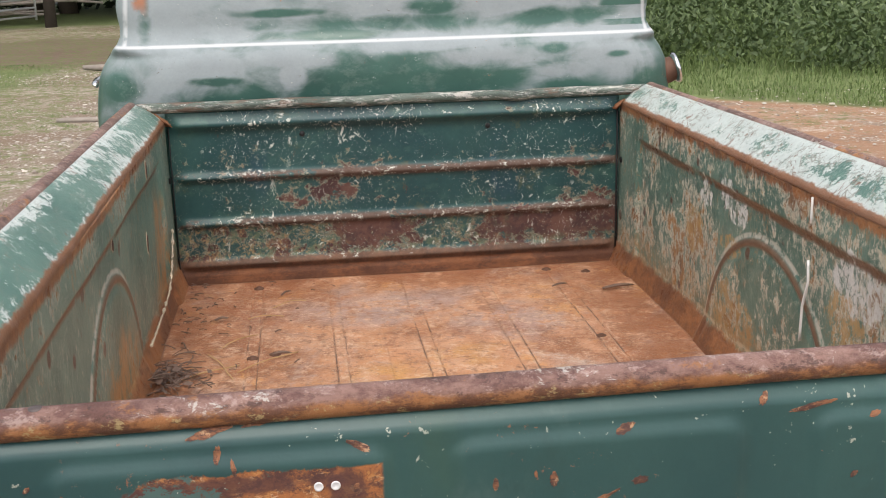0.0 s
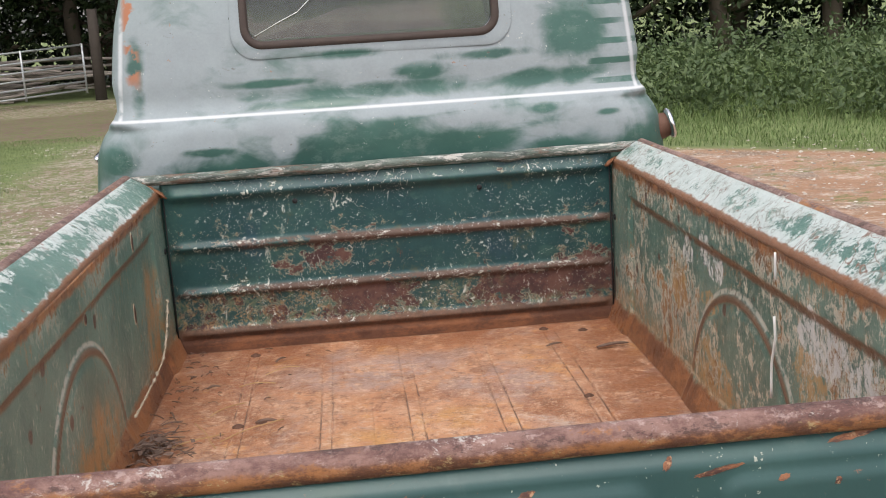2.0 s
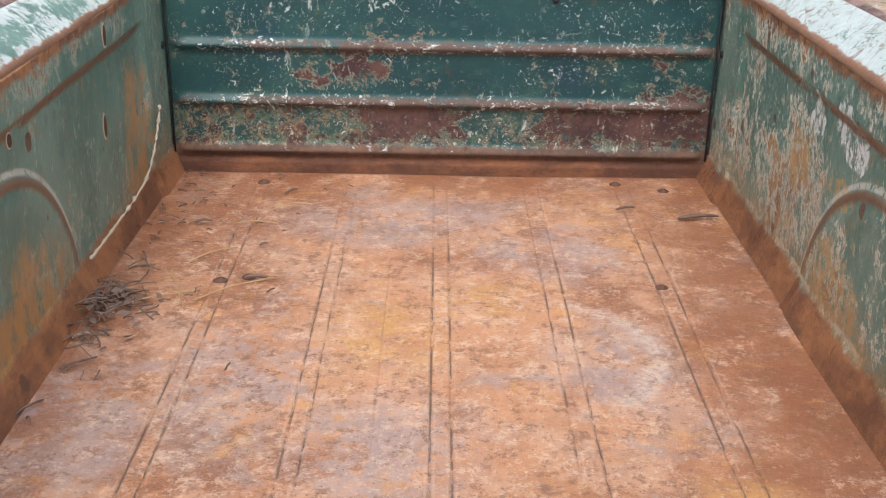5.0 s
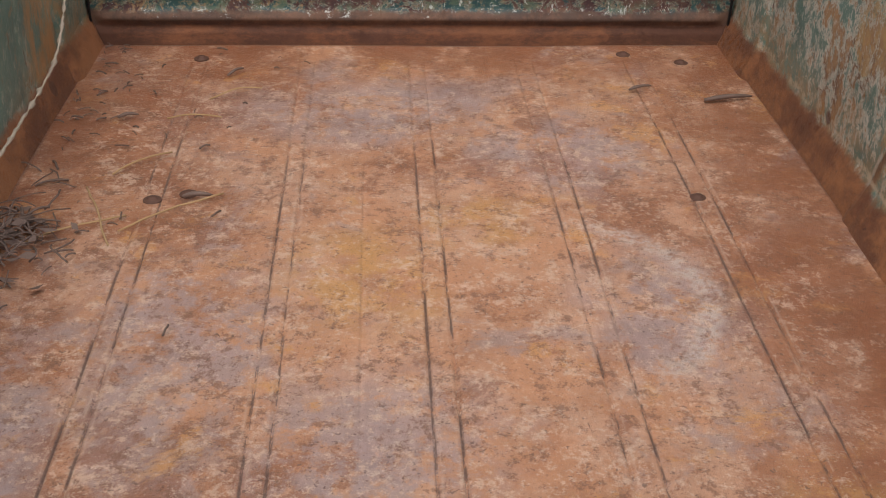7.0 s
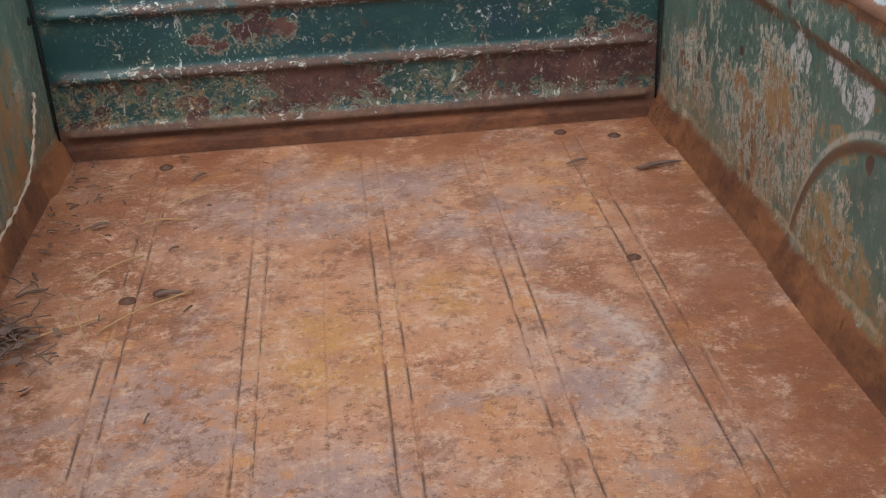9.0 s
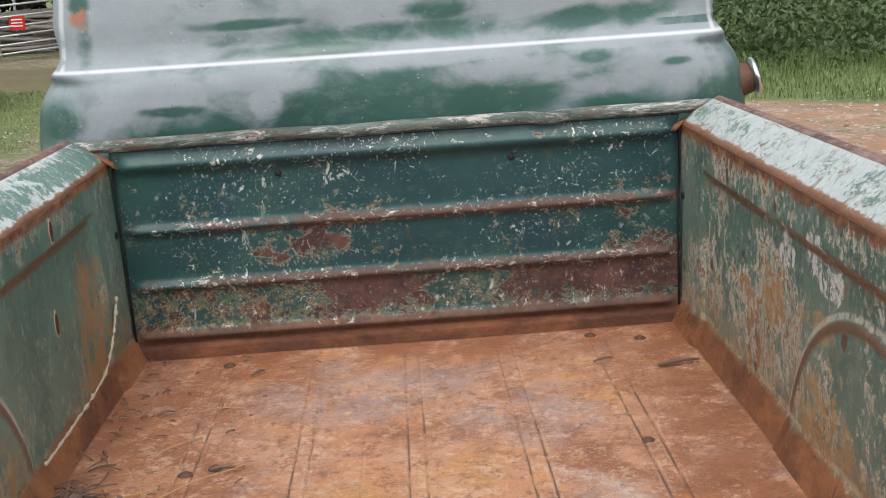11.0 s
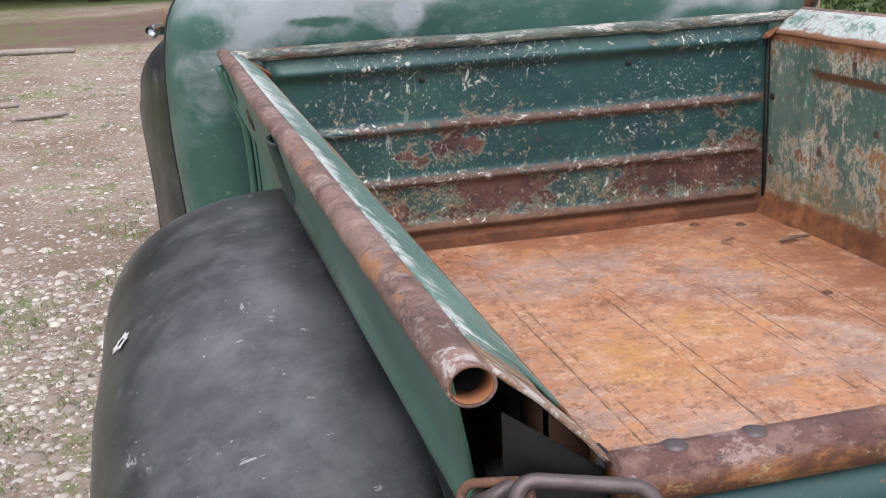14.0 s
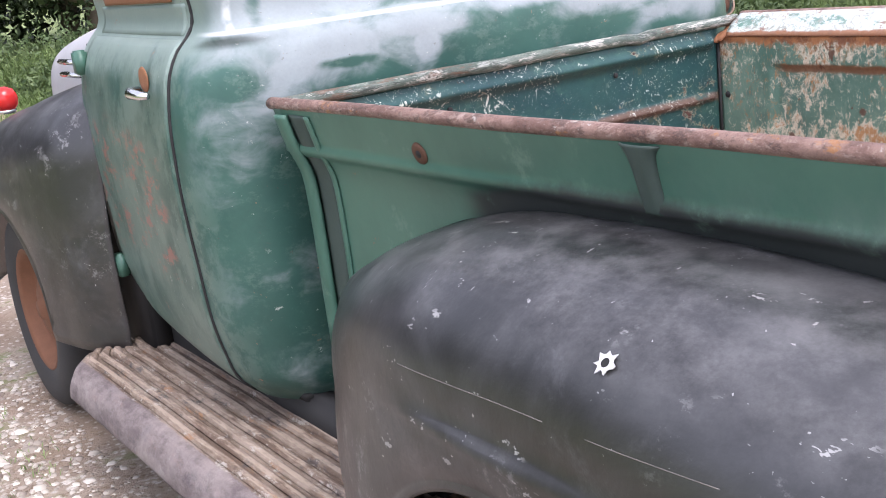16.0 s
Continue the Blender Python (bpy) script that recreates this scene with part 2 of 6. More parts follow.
def make_headboard():
    m = Mat("headboard_paint")
    c = m.mix(m.step(m.noise(2.6, 7, 0.68), 0.36, 0.64), (0.011, 0.045, 0.052), (0.025, 0.076, 0.072))
    c = m.mix(m.mul(m.step(m.noise(8, 9, 0.78, m.stretch(1, 1, 1.4)), 0.52, 0.62), 0.5), c, (0.045, 0.108, 0.086))
    c = m.mix(m.mul(m.step(m.noise(10, 8, 0.78, m.stretch(1, 1, 1, (4, 0, 1))), 0.57, 0.64), 0.6), c, (0.075, 0.085, 0.050))
    c = m.mix(m.mul(m.step(m.noise(5, 7, 0.7, m.stretch(1, 1, 0.5, (2, 0, 5))), 0.55, 0.68), 0.45), c, (0.022, 0.052, 0.085))
    # chipping: paint, then a pale under-coat at the rim, then rust
    wide = m.noise(5.0, 4, 0.6, m.stretch(1, 1, 1.3, (1, 0, 6)))
    chip = m.noise(21, 10, 0.80, m.stretch(1, 1, 1.15), 0.4)
    low = m.inv(m.step(m.z, 0.790, 0.835))
    patch = m.any(
        m.blob(m.x, m.z, -0.225, 0.893, 0.115, 0.052, 0.8, 16, 0.5),
        m.blob(m.x, m.z, -0.075, 0.778, 0.120, 0.045, 0.8, 16, 0.5),
        m.blob(m.x, m.z, 0.44, 0.775, 0.190, 0.048, 0.8, 16, 0.5),
        m.blob(m.x, m.z, 0.57, 0.800, 0.070, 0.060, 0.5, 13, 0.25),
    )
    top = m.step(m.z, 0.94, 1.02)
    left = m.inv(m.step(m.x, -0.22, -0.12))
    field = m.add(m.add(chip, m.mul(m.sub(wide, 0.5), 0.35)), m.add(m.mul(low, m.lerp(left, 0.060, 0.085)), m.sub(m.mul(patch, 0.125), m.mul(top, 0.07))))
    pale = m.step(field, 0.566, 0.576)
    rusty = m.step(field, 0.596, 0.606)
    c = m.mix(m.both(pale, m.step(m.noise(40, 6, 0.8), 0.43, 0.49), 0.8), c, m.vary((0.34, 0.310, 0.220), 0.4, 60))
    browns = m.mix(m.step(m.noise(14, 7, 0.78), 0.42, 0.58), (0.062, 0.031, 0.030), (0.118, 0.058, 0.046))
    c = m.mix(rusty, c, m.vary(browns, 0.45, 40))
    ochre = m.both(m.step(m.noise(46, 9, 0.84, None, 0.4), 0.530, 0.555), low, m.inv(m.mul(patch, 0.92)), m.lerp(left, 0.45, 1.0))
    c = m.mix(m.mul(ochre, 0.8), c, m.vary((0.33, 0.215, 0.110), 0.45, 70))
    moss = m.both(m.step(m.noise(30, 8, 0.82, m.stretch(1, 1, 1, (8, 0, 3))), 0.53, 0.56), low, m.inv(m.mul(patch, 0.95)))
    c = m.mix(m.mul(moss, 0.7), c, m.vary((0.095, 0.135, 0.085), 0.4, 50))
    beads = m.any(m.band(m.z, 0.934, 0.958, 0.005), m.band(m.z, 0.806, 0.830, 0.005))
    worn = m.both(beads, m.step(m.add(m.noise(7, 9, 0.82, m.stretch(0.7, 1, 1)), m.mul(m.step(m.x, -0.6, -0.2), 0.05)), 0.46, 0.52))
    c = m.mix(m.mul(worn, 0.9), c, m.vary((0.115, 0.070, 0.054), 0.6, 44))
    base = m.inv(m.step(m.add(m.z, m.mul(m.sub(m.noise(16, 8, 0.78), 0.5), 0.026)), 0.712, 0.722))
    c = m.mix(m.mul(base, 0.95), c, m.vary(m.mix(m.step(m.noise(9, 8, 0.78), 0.42, 0.60), (0.095, 0.056, 0.042), (0.165, 0.088, 0.056)), 0.5, 40))
    foot = m.inv(m.step(m.add(m.z, m.mul(m.sub(m.noise(20, 7, 0.78), 0.5), 0.012)), 0.684, 0.690))
    c = m.mix(m.mul(foot, 0.95), c, m.vary(m.mix(m.step(m.noise(7, 9, 0.78, m.stretch(0.6, 1, 1.6)), 0.42, 0.60), (0.115, 0.050, 0.030), (0.240, 0.098, 0.045)), 0.45, 36))
    open_paint = m.both(m.inv(base), m.inv(m.mul(patch, 0.45)))
    mid_low = m.both(low, m.band(m.x, 0.0, 0.28, 0.05))
    white = m.any(
        m.both(flecks(m, 0.632, 0.42, 34, m.stretch(1.2, 1, 0.8)), open_paint),
        m.both(flecks(m, 0.640, 0.38, 75), open_paint),
        m.both(flecks(m, 0.636, 0.48, 16, m.stretch(1.6, 1, 0.7, (3, 0, 8))), open_paint),
        m.both(flecks(m, 0.628, 0.42, 110), open_paint),
        m.both(mid_low, m.step(m.noise(44, 8, 0.84, m.stretch(0.9, 1, 1.2, (1, 0, 6))), 0.595, 0.61), m.inv(base)),
        m.both(beads, m.step(m.noise(50, 8, 0.84, m.stretch(0.6, 1, 1, (5, 0, 2))), 0.578, 0.595)),
        m.both(m.band(m.z, 0.706, 0.722, 0.004), m.step(m.noise(22, 8, 0.84, m.stretch(1, 1, 1.5, (2, 0, 9))), 0.60, 0.615)),
        m.both(m.band(m.z, 1.098, 1.116, 0.004), m.step(m.noise(15, 9, 0.82, m.stretch(1, 1, 1.5)), 0.600, 0.615)),
    )
    c = m.mix(m.mul(white, 0.88), c, m.vary((0.58, 0.60, 0.54), 0.35, 90))
    drop = m.both(m.step(m.noise(32, 5, 0.78, m.stretch(1.5, 1, 0.5, (6, 0, 1))), 0.66, 0.672), m.inv(base))
    c = m.mix(m.mul(drop, 0.85), c, m.vary((0.085, 0.040, 0.032), 0.4, 60))
    c = m.vary(c, 0.28, 12)
    h = m.add(m.mul(rusty, -0.7), m.mul(m.noise(80, 6, 0.78), 0.5))
    return m.done(c, m.lerp(m.any(rusty, base, worn), 0.40, 0.80), 0.0, h, 0.7, 0.002, 0.35)


def make_side_inner():
    m = Mat("bed_side_inner_paint")
    side = m.step(m.x, -0.3, 0.3)
    other = m.inv(side)
    grain = m.stretch(1, 1, 0.8)
    c = m.mix(m.step(m.noise(3.5, 8, 0.70, m.stretch(1, 1, 0.7)), 0.36, 0.64), (0.072, 0.158, 0.128), (0.145, 0.248, 0.200))
    c = m.mix(m.mul(m.step(m.noise(16, 9, 0.80, grain), 0.53, 0.62), 0.55), c, (0.190, 0.265, 0.215))
    c = m.mix(m.mul(m.step(m.noise(9, 8, 0.76, m.stretch(1, 1, 0.6, (4, 2, 1))), 0.54, 0.64), 0.5), c, (0.065, 0.125, 0.112))
    up = m.inv(m.step(m.z, 0.66, 0.95))
    front = m.step(m.y, 1.35, 1.8)
    d = m.math("SQRT", m.add(m.math("POWER", m.math("ABSOLUTE", m.sub(m.y, 0.955)), 2), m.math("POWER", m.math("ABSOLUTE", m.sub(m.z, 0.635)), 2)))
    # chipping: paint, then a cream under-coat, then rust; places of heavy wear on the one side
    patch = m.noise(4.6, 4, 0.62, m.stretch(1, 1, 0.8))
    chip = m.noise(34, 10, 0.86, grain, 0.2)
    heavy = m.mul(side, m.any(
        m.blob(m.y, m.z, 0.53, 0.92, 0.20, 0.10, 0.7, 8, 0.5),
        m.blob(m.y, m.z, 0.28, 0.93, 0.16, 0.10, 0.7, 8, 0.5),
        m.blob(m.y, m.z, 1.34, 0.88, 0.13, 0.10, 0.7, 8, 0.5),
        m.blob(m.y, m.z, 1.15, 0.80, 0.12, 0.07, 0.7, 8, 0.5),
        m.blob(m.y, m.z, 1.62, 0.82, 0.22, 0.08, 0.7, 8, 0.5),
    ))
    drip = m.mul(m.step(m.z, 1.02, 1.085), 0.055)
    lean = m.add(m.add(m.mul(up, 0.035), m.lerp(side, 0.0, 0.026)), m.add(m.mul(heavy, 0.085), m.mul(m.sub(patch, 0.5), 0.50)))
    field = m.add(m.add(chip, lean), drip)
    pale = m.both(m.step(field, 0.570, 0.580), m.step(m.noise(50, 8, 0.84, m.stretch(1, 1, 0.6, (1, 1, 5))), 0.42, 0.49))
    rusty = m.both(m.step(m.add(field, m.mul(m.noise(14, 6, 0.7, m.stretch(1, 1, 0.6, (9, 9, 9))), 0.10)), 0.690, 0.706), 1.0)
    c = m.mix(m.mul(pale, m.lerp(side, 0.45, 0.90)), c, m.vary((0.62, 0.585, 0.470), 0.35, 60))
    rust = m.mix(m.step(m.noise(17, 8, 0.80, grain), 0.43, 0.57), (0.150, 0.072, 0.042), (0.36, 0.200, 0.090))
    c = m.mix(m.mul(rusty, 0.92), c, m.vary(rust, 0.4, 50))
    # fine vertical flakes and runs
    fine = m.both(m.step(m.noise(80, 8, 0.82, m.stretch(1, 1, 0.50)), 0.584, 0.598), m.step(m.add(m.noise(3.0, 4, 0.62), m.mul(side, 0.06)), 0.44, 0.56))
    c = m.mix(m.mul(fine, m.lerp(side, 0.45, 0.85)), c, m.vary((0.60, 0.575, 0.48), 0.3, 70))
    tan = m.both(m.step(m.noise(56, 9, 0.84, m.stretch(1, 1, 0.55, (3, 7, 2))), 0.558, 0.575), m.step(m.add(m.noise(3.6, 4, 0.62, m.stretch(1, 1, 1, (5, 5, 5))), m.add(m.mul(side, 0.05), m.mul(up, 0.06))), 0.48, 0.58))
    c = m.mix(m.mul(tan, 0.8), c, m.vary((0.30, 0.185, 0.095), 0.5, 60))
    white = m.both(side, m.step(m.noise(48, 9, 0.86, m.stretch(1, 1, 0.6), 0.3), 0.485, 0.500), m.any(
        m.blob(m.y, m.z, 1.165, 1.012, 0.045, 0.038, 0.8, 22, 0.05),
        m.blob(m.y, m.z, 1.110, 0.992, 0.050, 0.036, 0.8, 22, 0.05),
        m.blob(m.y, m.z, 1.300, 0.985, 0.040, 0.030, 1.0, 22, 0.05),
        m.blob(m.y, m.z, 0.38, 0.93, 0.12, 0.07, 1.3, 12, 0.05),
        m.blob(m.y, m.z, 0.56, 0.985, 0.10, 0.05, 1.3, 12, 0.05),
    ))
    c = m.mix(m.mul(white, 0.92), c, m.vary((0.66, 0.67, 0.64), 0.2, 70))
    gold = m.both(side, m.step(m.noise(46, 9, 0.86, grain, 0.3), 0.490, 0.515), m.any(
        m.blob(m.y, m.z, 1.375, 0.890, 0.060, 0.050, 0.9, 18, 0.1), m.blob(m.y, m.z, 1.15, 0.905, 0.07, 0.022, 1.0, 18, 0.1),
        m.blob(m.y, m.z, 1.12, 0.770, 0.15, 0.055, 1.0, 14, 0.1), m.blob(m.y, m.z, 0.62, 0.90, 0.06, 0.06, 1.0, 16, 0.1)))
    c = m.mix(m.mul(gold, 0.85), c, m.vary((0.43, 0.275, 0.115), 0.45, 50))
    crease = m.step(m.add(m.z, m.mul(m.sub(m.noise(18, 10, 0.84, m.stretch(1, 1.0, 0.45)), 0.5), m.lerp(side, 0.050, 0.10))), 1.080, 1.092)
    c = m.mix(m.mul(crease, 0.95), c, m.vary(m.mix(m.step(m.noise(14, 8, 0.78), 0.42, 0.58), (0.20, 0.080, 0.040), (0.37, 0.160, 0.062)), 0.45, 40))
    line = m.both(m.band(m.add(m.z, m.mul(m.sub(m.noise(18, 6, 0.78), 0.5), 0.016)), 1.012, 1.032, 0.004), m.step(m.noise(9, 8, 0.80, m.stretch(1, 1, 0.5)), 0.40, 0.46), m.inv(m.step(m.y, 1.76, 1.80)))
    c = m.mix(m.mul(line, 0.90), c, m.vary((0.165, 0.085, 0.046), 0.5, 40))
    hoop = m.both(m.band(d, 0.310, 0.326, 0.004), m.step(m.noise(14, 7, 0.78), 0.30, 0.38))
    c = m.mix(m.mul(hoop, 0.92), c, m.vary((0.165, 0.090, 0.055), 0.5, 50))
    rim = m.both(m.band(d, 0.328, 0.338, 0.003), m.step(m.noise(24, 7, 0.80), 0.44, 0.50))
    c = m.mix(m.mul(rim, 0.85), c, (0.50, 0.475, 0.40))
    # rust creeping up from the skirt
    creep = m.add(m.z, m.mul(m.sub(m.noise(9, 9, 0.78, m.stretch(1, 1, 0.6)), 0.5), 0.30))
    stain = m.both(m.inv(m.step(creep, 0.725, 0.790)), m.step(m.noise(30, 9, 0.84, grain), 0.42, 0.54), m.any(m.inv(m.step(d, 0.24, 0.33)), m.mul(front, 0.8), m.mul(side, 0.7)))
    c = m.mix(m.mul(stain, 0.70), c, m.vary((0.40, 0.205, 0.070), 0.5, 26))
    rear_left = m.both(other, m.any(m.blob(m.y, m.z, 1.72, 0.80, 0.10, 0.16, 0.7, 10, 0.3), m.blob(m.y, m.z, 0.98, 0.74, 0.20, 0.09, 0.7, 10, 0.4)))
    c = m.mix(m.both(rear_left, m.step(m.noise(22, 9, 0.84, m.stretch(1, 1, 0.5)), 0.43, 0.55), 0.75), c, m.vary((0.44, 0.210, 0.065), 0.5, 24))
    foot = m.inv(m.step(m.add(m.z, m.mul(m.sub(m.noise(16, 9, 0.80), 0.5), 0.060)), 0.700, 0.716))
    c = m.mix(foot, c, m.vary(m.mix(m.step(m.noise(7, 9, 0.78, m.stretch(1, 0.6, 1)), 0.42, 0.60), (0.150, 0.062, 0.034), (0.330, 0.140, 0.060)), 0.45, 30))
    pale_top = m.both(m.band(m.add(m.z, m.mul(m.sub(m.noise(20, 8, 0.8), 0.5), 0.022)), 0.712, 0.722, 0.003), m.step(m.noise(16, 8, 0.82), 0.51, 0.54), side)
    c = m.mix(m.mul(pale_top, 0.8), c, (0.56, 0.45, 0.30))
    bloom = m.inv(m.step(m.add(m.cells(7.5, m.stretch(1, 1, 0.9, (0.3, 0.3, 0.3))), m.mul(m.noise(40, 5, 0.8), 0.10)), 0.140, 0.165))
    dark = m.any(m.step(m.noise(24, 5, 0.75, m.stretch(1, 1, 0.5, (8, 1, 1)), 0.5), 0.650, 0.662), bloom)
    c = m.mix(m.mul(dark, 0.88), c, m.vary((0.100, 0.046, 0.032), 0.5, 60))
    c = m.vary(c, 0.28, 14)
    h = m.add(m.mul(rusty, 0.35), m.noise(60, 7, 0.78))
    return m.done(c, m.lerp(rusty, 0.36, 0.8), 0.0, h, 0.7, 0.002, 0.35, dust=0.04)


def make_flare():
    m = Mat("bed_flare_paint")
    c = m.mix(m.step(m.noise(4, 7, 0.68), 0.35, 0.65), (0.070, 0.158, 0.132), (0.130, 0.240, 0.200))
    right = m.step(m.x, -0.2, 0.2)
    ax = m.math("ABSOLUTE", m.x)
    mid = m.both(m.step(m.y, 0.85, 1.15), m.inv(m.step(m.y, 1.55, 1.80)))
    # scuffing to white: along both edges on one side, nearly all over on the other
    blot = m.noise(11, 10, 0.80, m.stretch(1.3, 1.0, 1.0, (3, 3, 3)), 0.2)
    scr = m.noise(34, 9, 0.82, m.stretch(1.2, 1.0, 1.0), 0.3)
    edge = m.any(m.step(ax, 0.655, 0.690), m.inv(m.step(ax, 0.622, 0.646)))
    wear = m.add(m.sub(m.add(m.mul(blot, 0.9), m.mul(scr, 0.85)), 0.425), m.add(m.mul(right, 0.120), m.add(m.mul(mid, 0.080), m.mul(edge, 0.120))))
    c = m.mix(m.mul(m.step(wear, 0.560, 0.585), m.lerp(right, 0.92, 0.80)), c, m.vary((0.58, 0.63, 0.61), 0.3, 60))
    nicks = m.any(m.step(m.noise(55, 6, 0.80, m.stretch(1.2, 1, 1, (2, 8, 1))), 0.615, 0.63), m.both(m.step(m.noise(26, 8, 0.82, m.stretch(1.2, 1, 1, (7, 1, 4))), 0.585, 0.60), m.step(m.noise(4, 4, 0.6), 0.44, 0.54)))
    c = m.mix(m.mul(nicks, 0.85), c, m.vary((0.58, 0.60, 0.57), 0.3, 80))
    # curved scrape marks
    lines = m.band(m.noise(13, 3, 0.6, m.stretch(1.0, 1, 1.0), 1.0), 0.488, 0.512, 0.006)
    lines2 = m.band(m.noise(19, 3, 0.6, m.stretch(0.8, 1, 0.8, (4, 2, 1)), 1.2), 0.490, 0.510, 0.005)
    keep = m.step(m.noise(12, 6, 0.75, m.stretch(1, 1, 1, (6, 6, 2))), 0.44, 0.50)
    c = m.mix(m.both(m.any(lines, lines2), keep, m.lerp(right, 0.35, 0.8)), c, m.vary((0.235, 0.235, 0.200), 0.5, 50))
    gouge = m.both(right, m.band(m.noise(6, 3, 0.6, m.stretch(1.2, 1, 1.2, (1, 7, 3)), 1.0), 0.494, 0.506, 0.004), m.step(m.noise(10, 5, 0.7), 0.50, 0.54))
    rusty = m.any(m.step(m.noise(24, 8, 0.80, m.stretch(0.7, 1, 0.7), 0.4), 0.622, 0.634), gouge)
    c = m.mix(m.mul(rusty, 0.9), c, m.vary((0.215, 0.105, 0.070), 0.45, 60))
    inner = m.inv(m.step(m.add(ax, m.mul(m.sub(m.noise(24, 9, 0.82), 0.5), 0.026)), 0.6255, 0.6295))
    c = m.mix(m.mul(inner, 0.94), c, m.vary((0.26, 0.108, 0.048), 0.5, 40))
    last = m.inv(m.step(m.add(m.y, m.mul(m.sub(m.noise(20, 8, 0.80), 0.5), 0.05)), 0.020, 0.030))
    c = m.mix(m.mul(last, 0.92), c, m.vary(m.mix(m.step(m.noise(30, 8, 0.8), 0.50, 0.54), (0.25, 0.150, 0.095), (0.50, 0.47, 0.42)), 0.5, 40))
    c = m.vary(c, 0.22, 18)
    return m.done(c, 0.36, 0.0, m.add(scr, m.mul(m.noise(110, 5, 0.78), 0.5)), 0.8, 0.003)


def make_rail(name, a, b, white, pale=(0.33, 0.225, 0.19), spots=(0.38, 0.17, 0.055), along=(0.5, 0.5, 1), lip=False):
    m = Mat(name)
    flow = m.stretch(*along)
    c = m.mix(m.step(m.noise(22, 9, 0.80, flow), 0.42, 0.58), a, b)
    c = m.mix(m.mul(m.step(m.noise(60, 7, 0.82, flow), 0.53, 0.60), 0.65), c, pale)
    c = m.mix(m.mul(m.step(m.noise(40, 8, 0.82, m.stretch(*along, (3, 0, 3))), 0.53, 0.59), 0.7), c, tuple(0.38 * v for v in a))
    c = m.mix(m.mul(m.step(m.noise(32, 8, 0.82, flow, 0.4), 0.65 - white, 0.665 - white), 0.8), c, (0.52, 0.50, 0.46))
    c = m.mix(m.mul(m.step(m.noise(15, 8, 0.80, m.stretch(*along, (4, 4, 4))), 0.57, 0.62), 0.8), c, spots)
    # orange rust flakes below; the paler top has its light in the colour
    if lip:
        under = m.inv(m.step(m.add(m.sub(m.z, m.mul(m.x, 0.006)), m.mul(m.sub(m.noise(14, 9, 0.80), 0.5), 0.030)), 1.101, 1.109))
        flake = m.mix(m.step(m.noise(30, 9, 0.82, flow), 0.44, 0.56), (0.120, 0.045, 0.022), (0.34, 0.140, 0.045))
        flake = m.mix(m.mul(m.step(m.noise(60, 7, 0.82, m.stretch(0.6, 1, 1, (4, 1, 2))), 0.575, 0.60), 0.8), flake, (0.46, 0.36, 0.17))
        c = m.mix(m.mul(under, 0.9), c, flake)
    c = m.vary(c, 0.35, 45)
    return m.done(c, 0.50, 0.0, m.noise(80, 8, 0.82), 0.8, 0.004, 0.5)


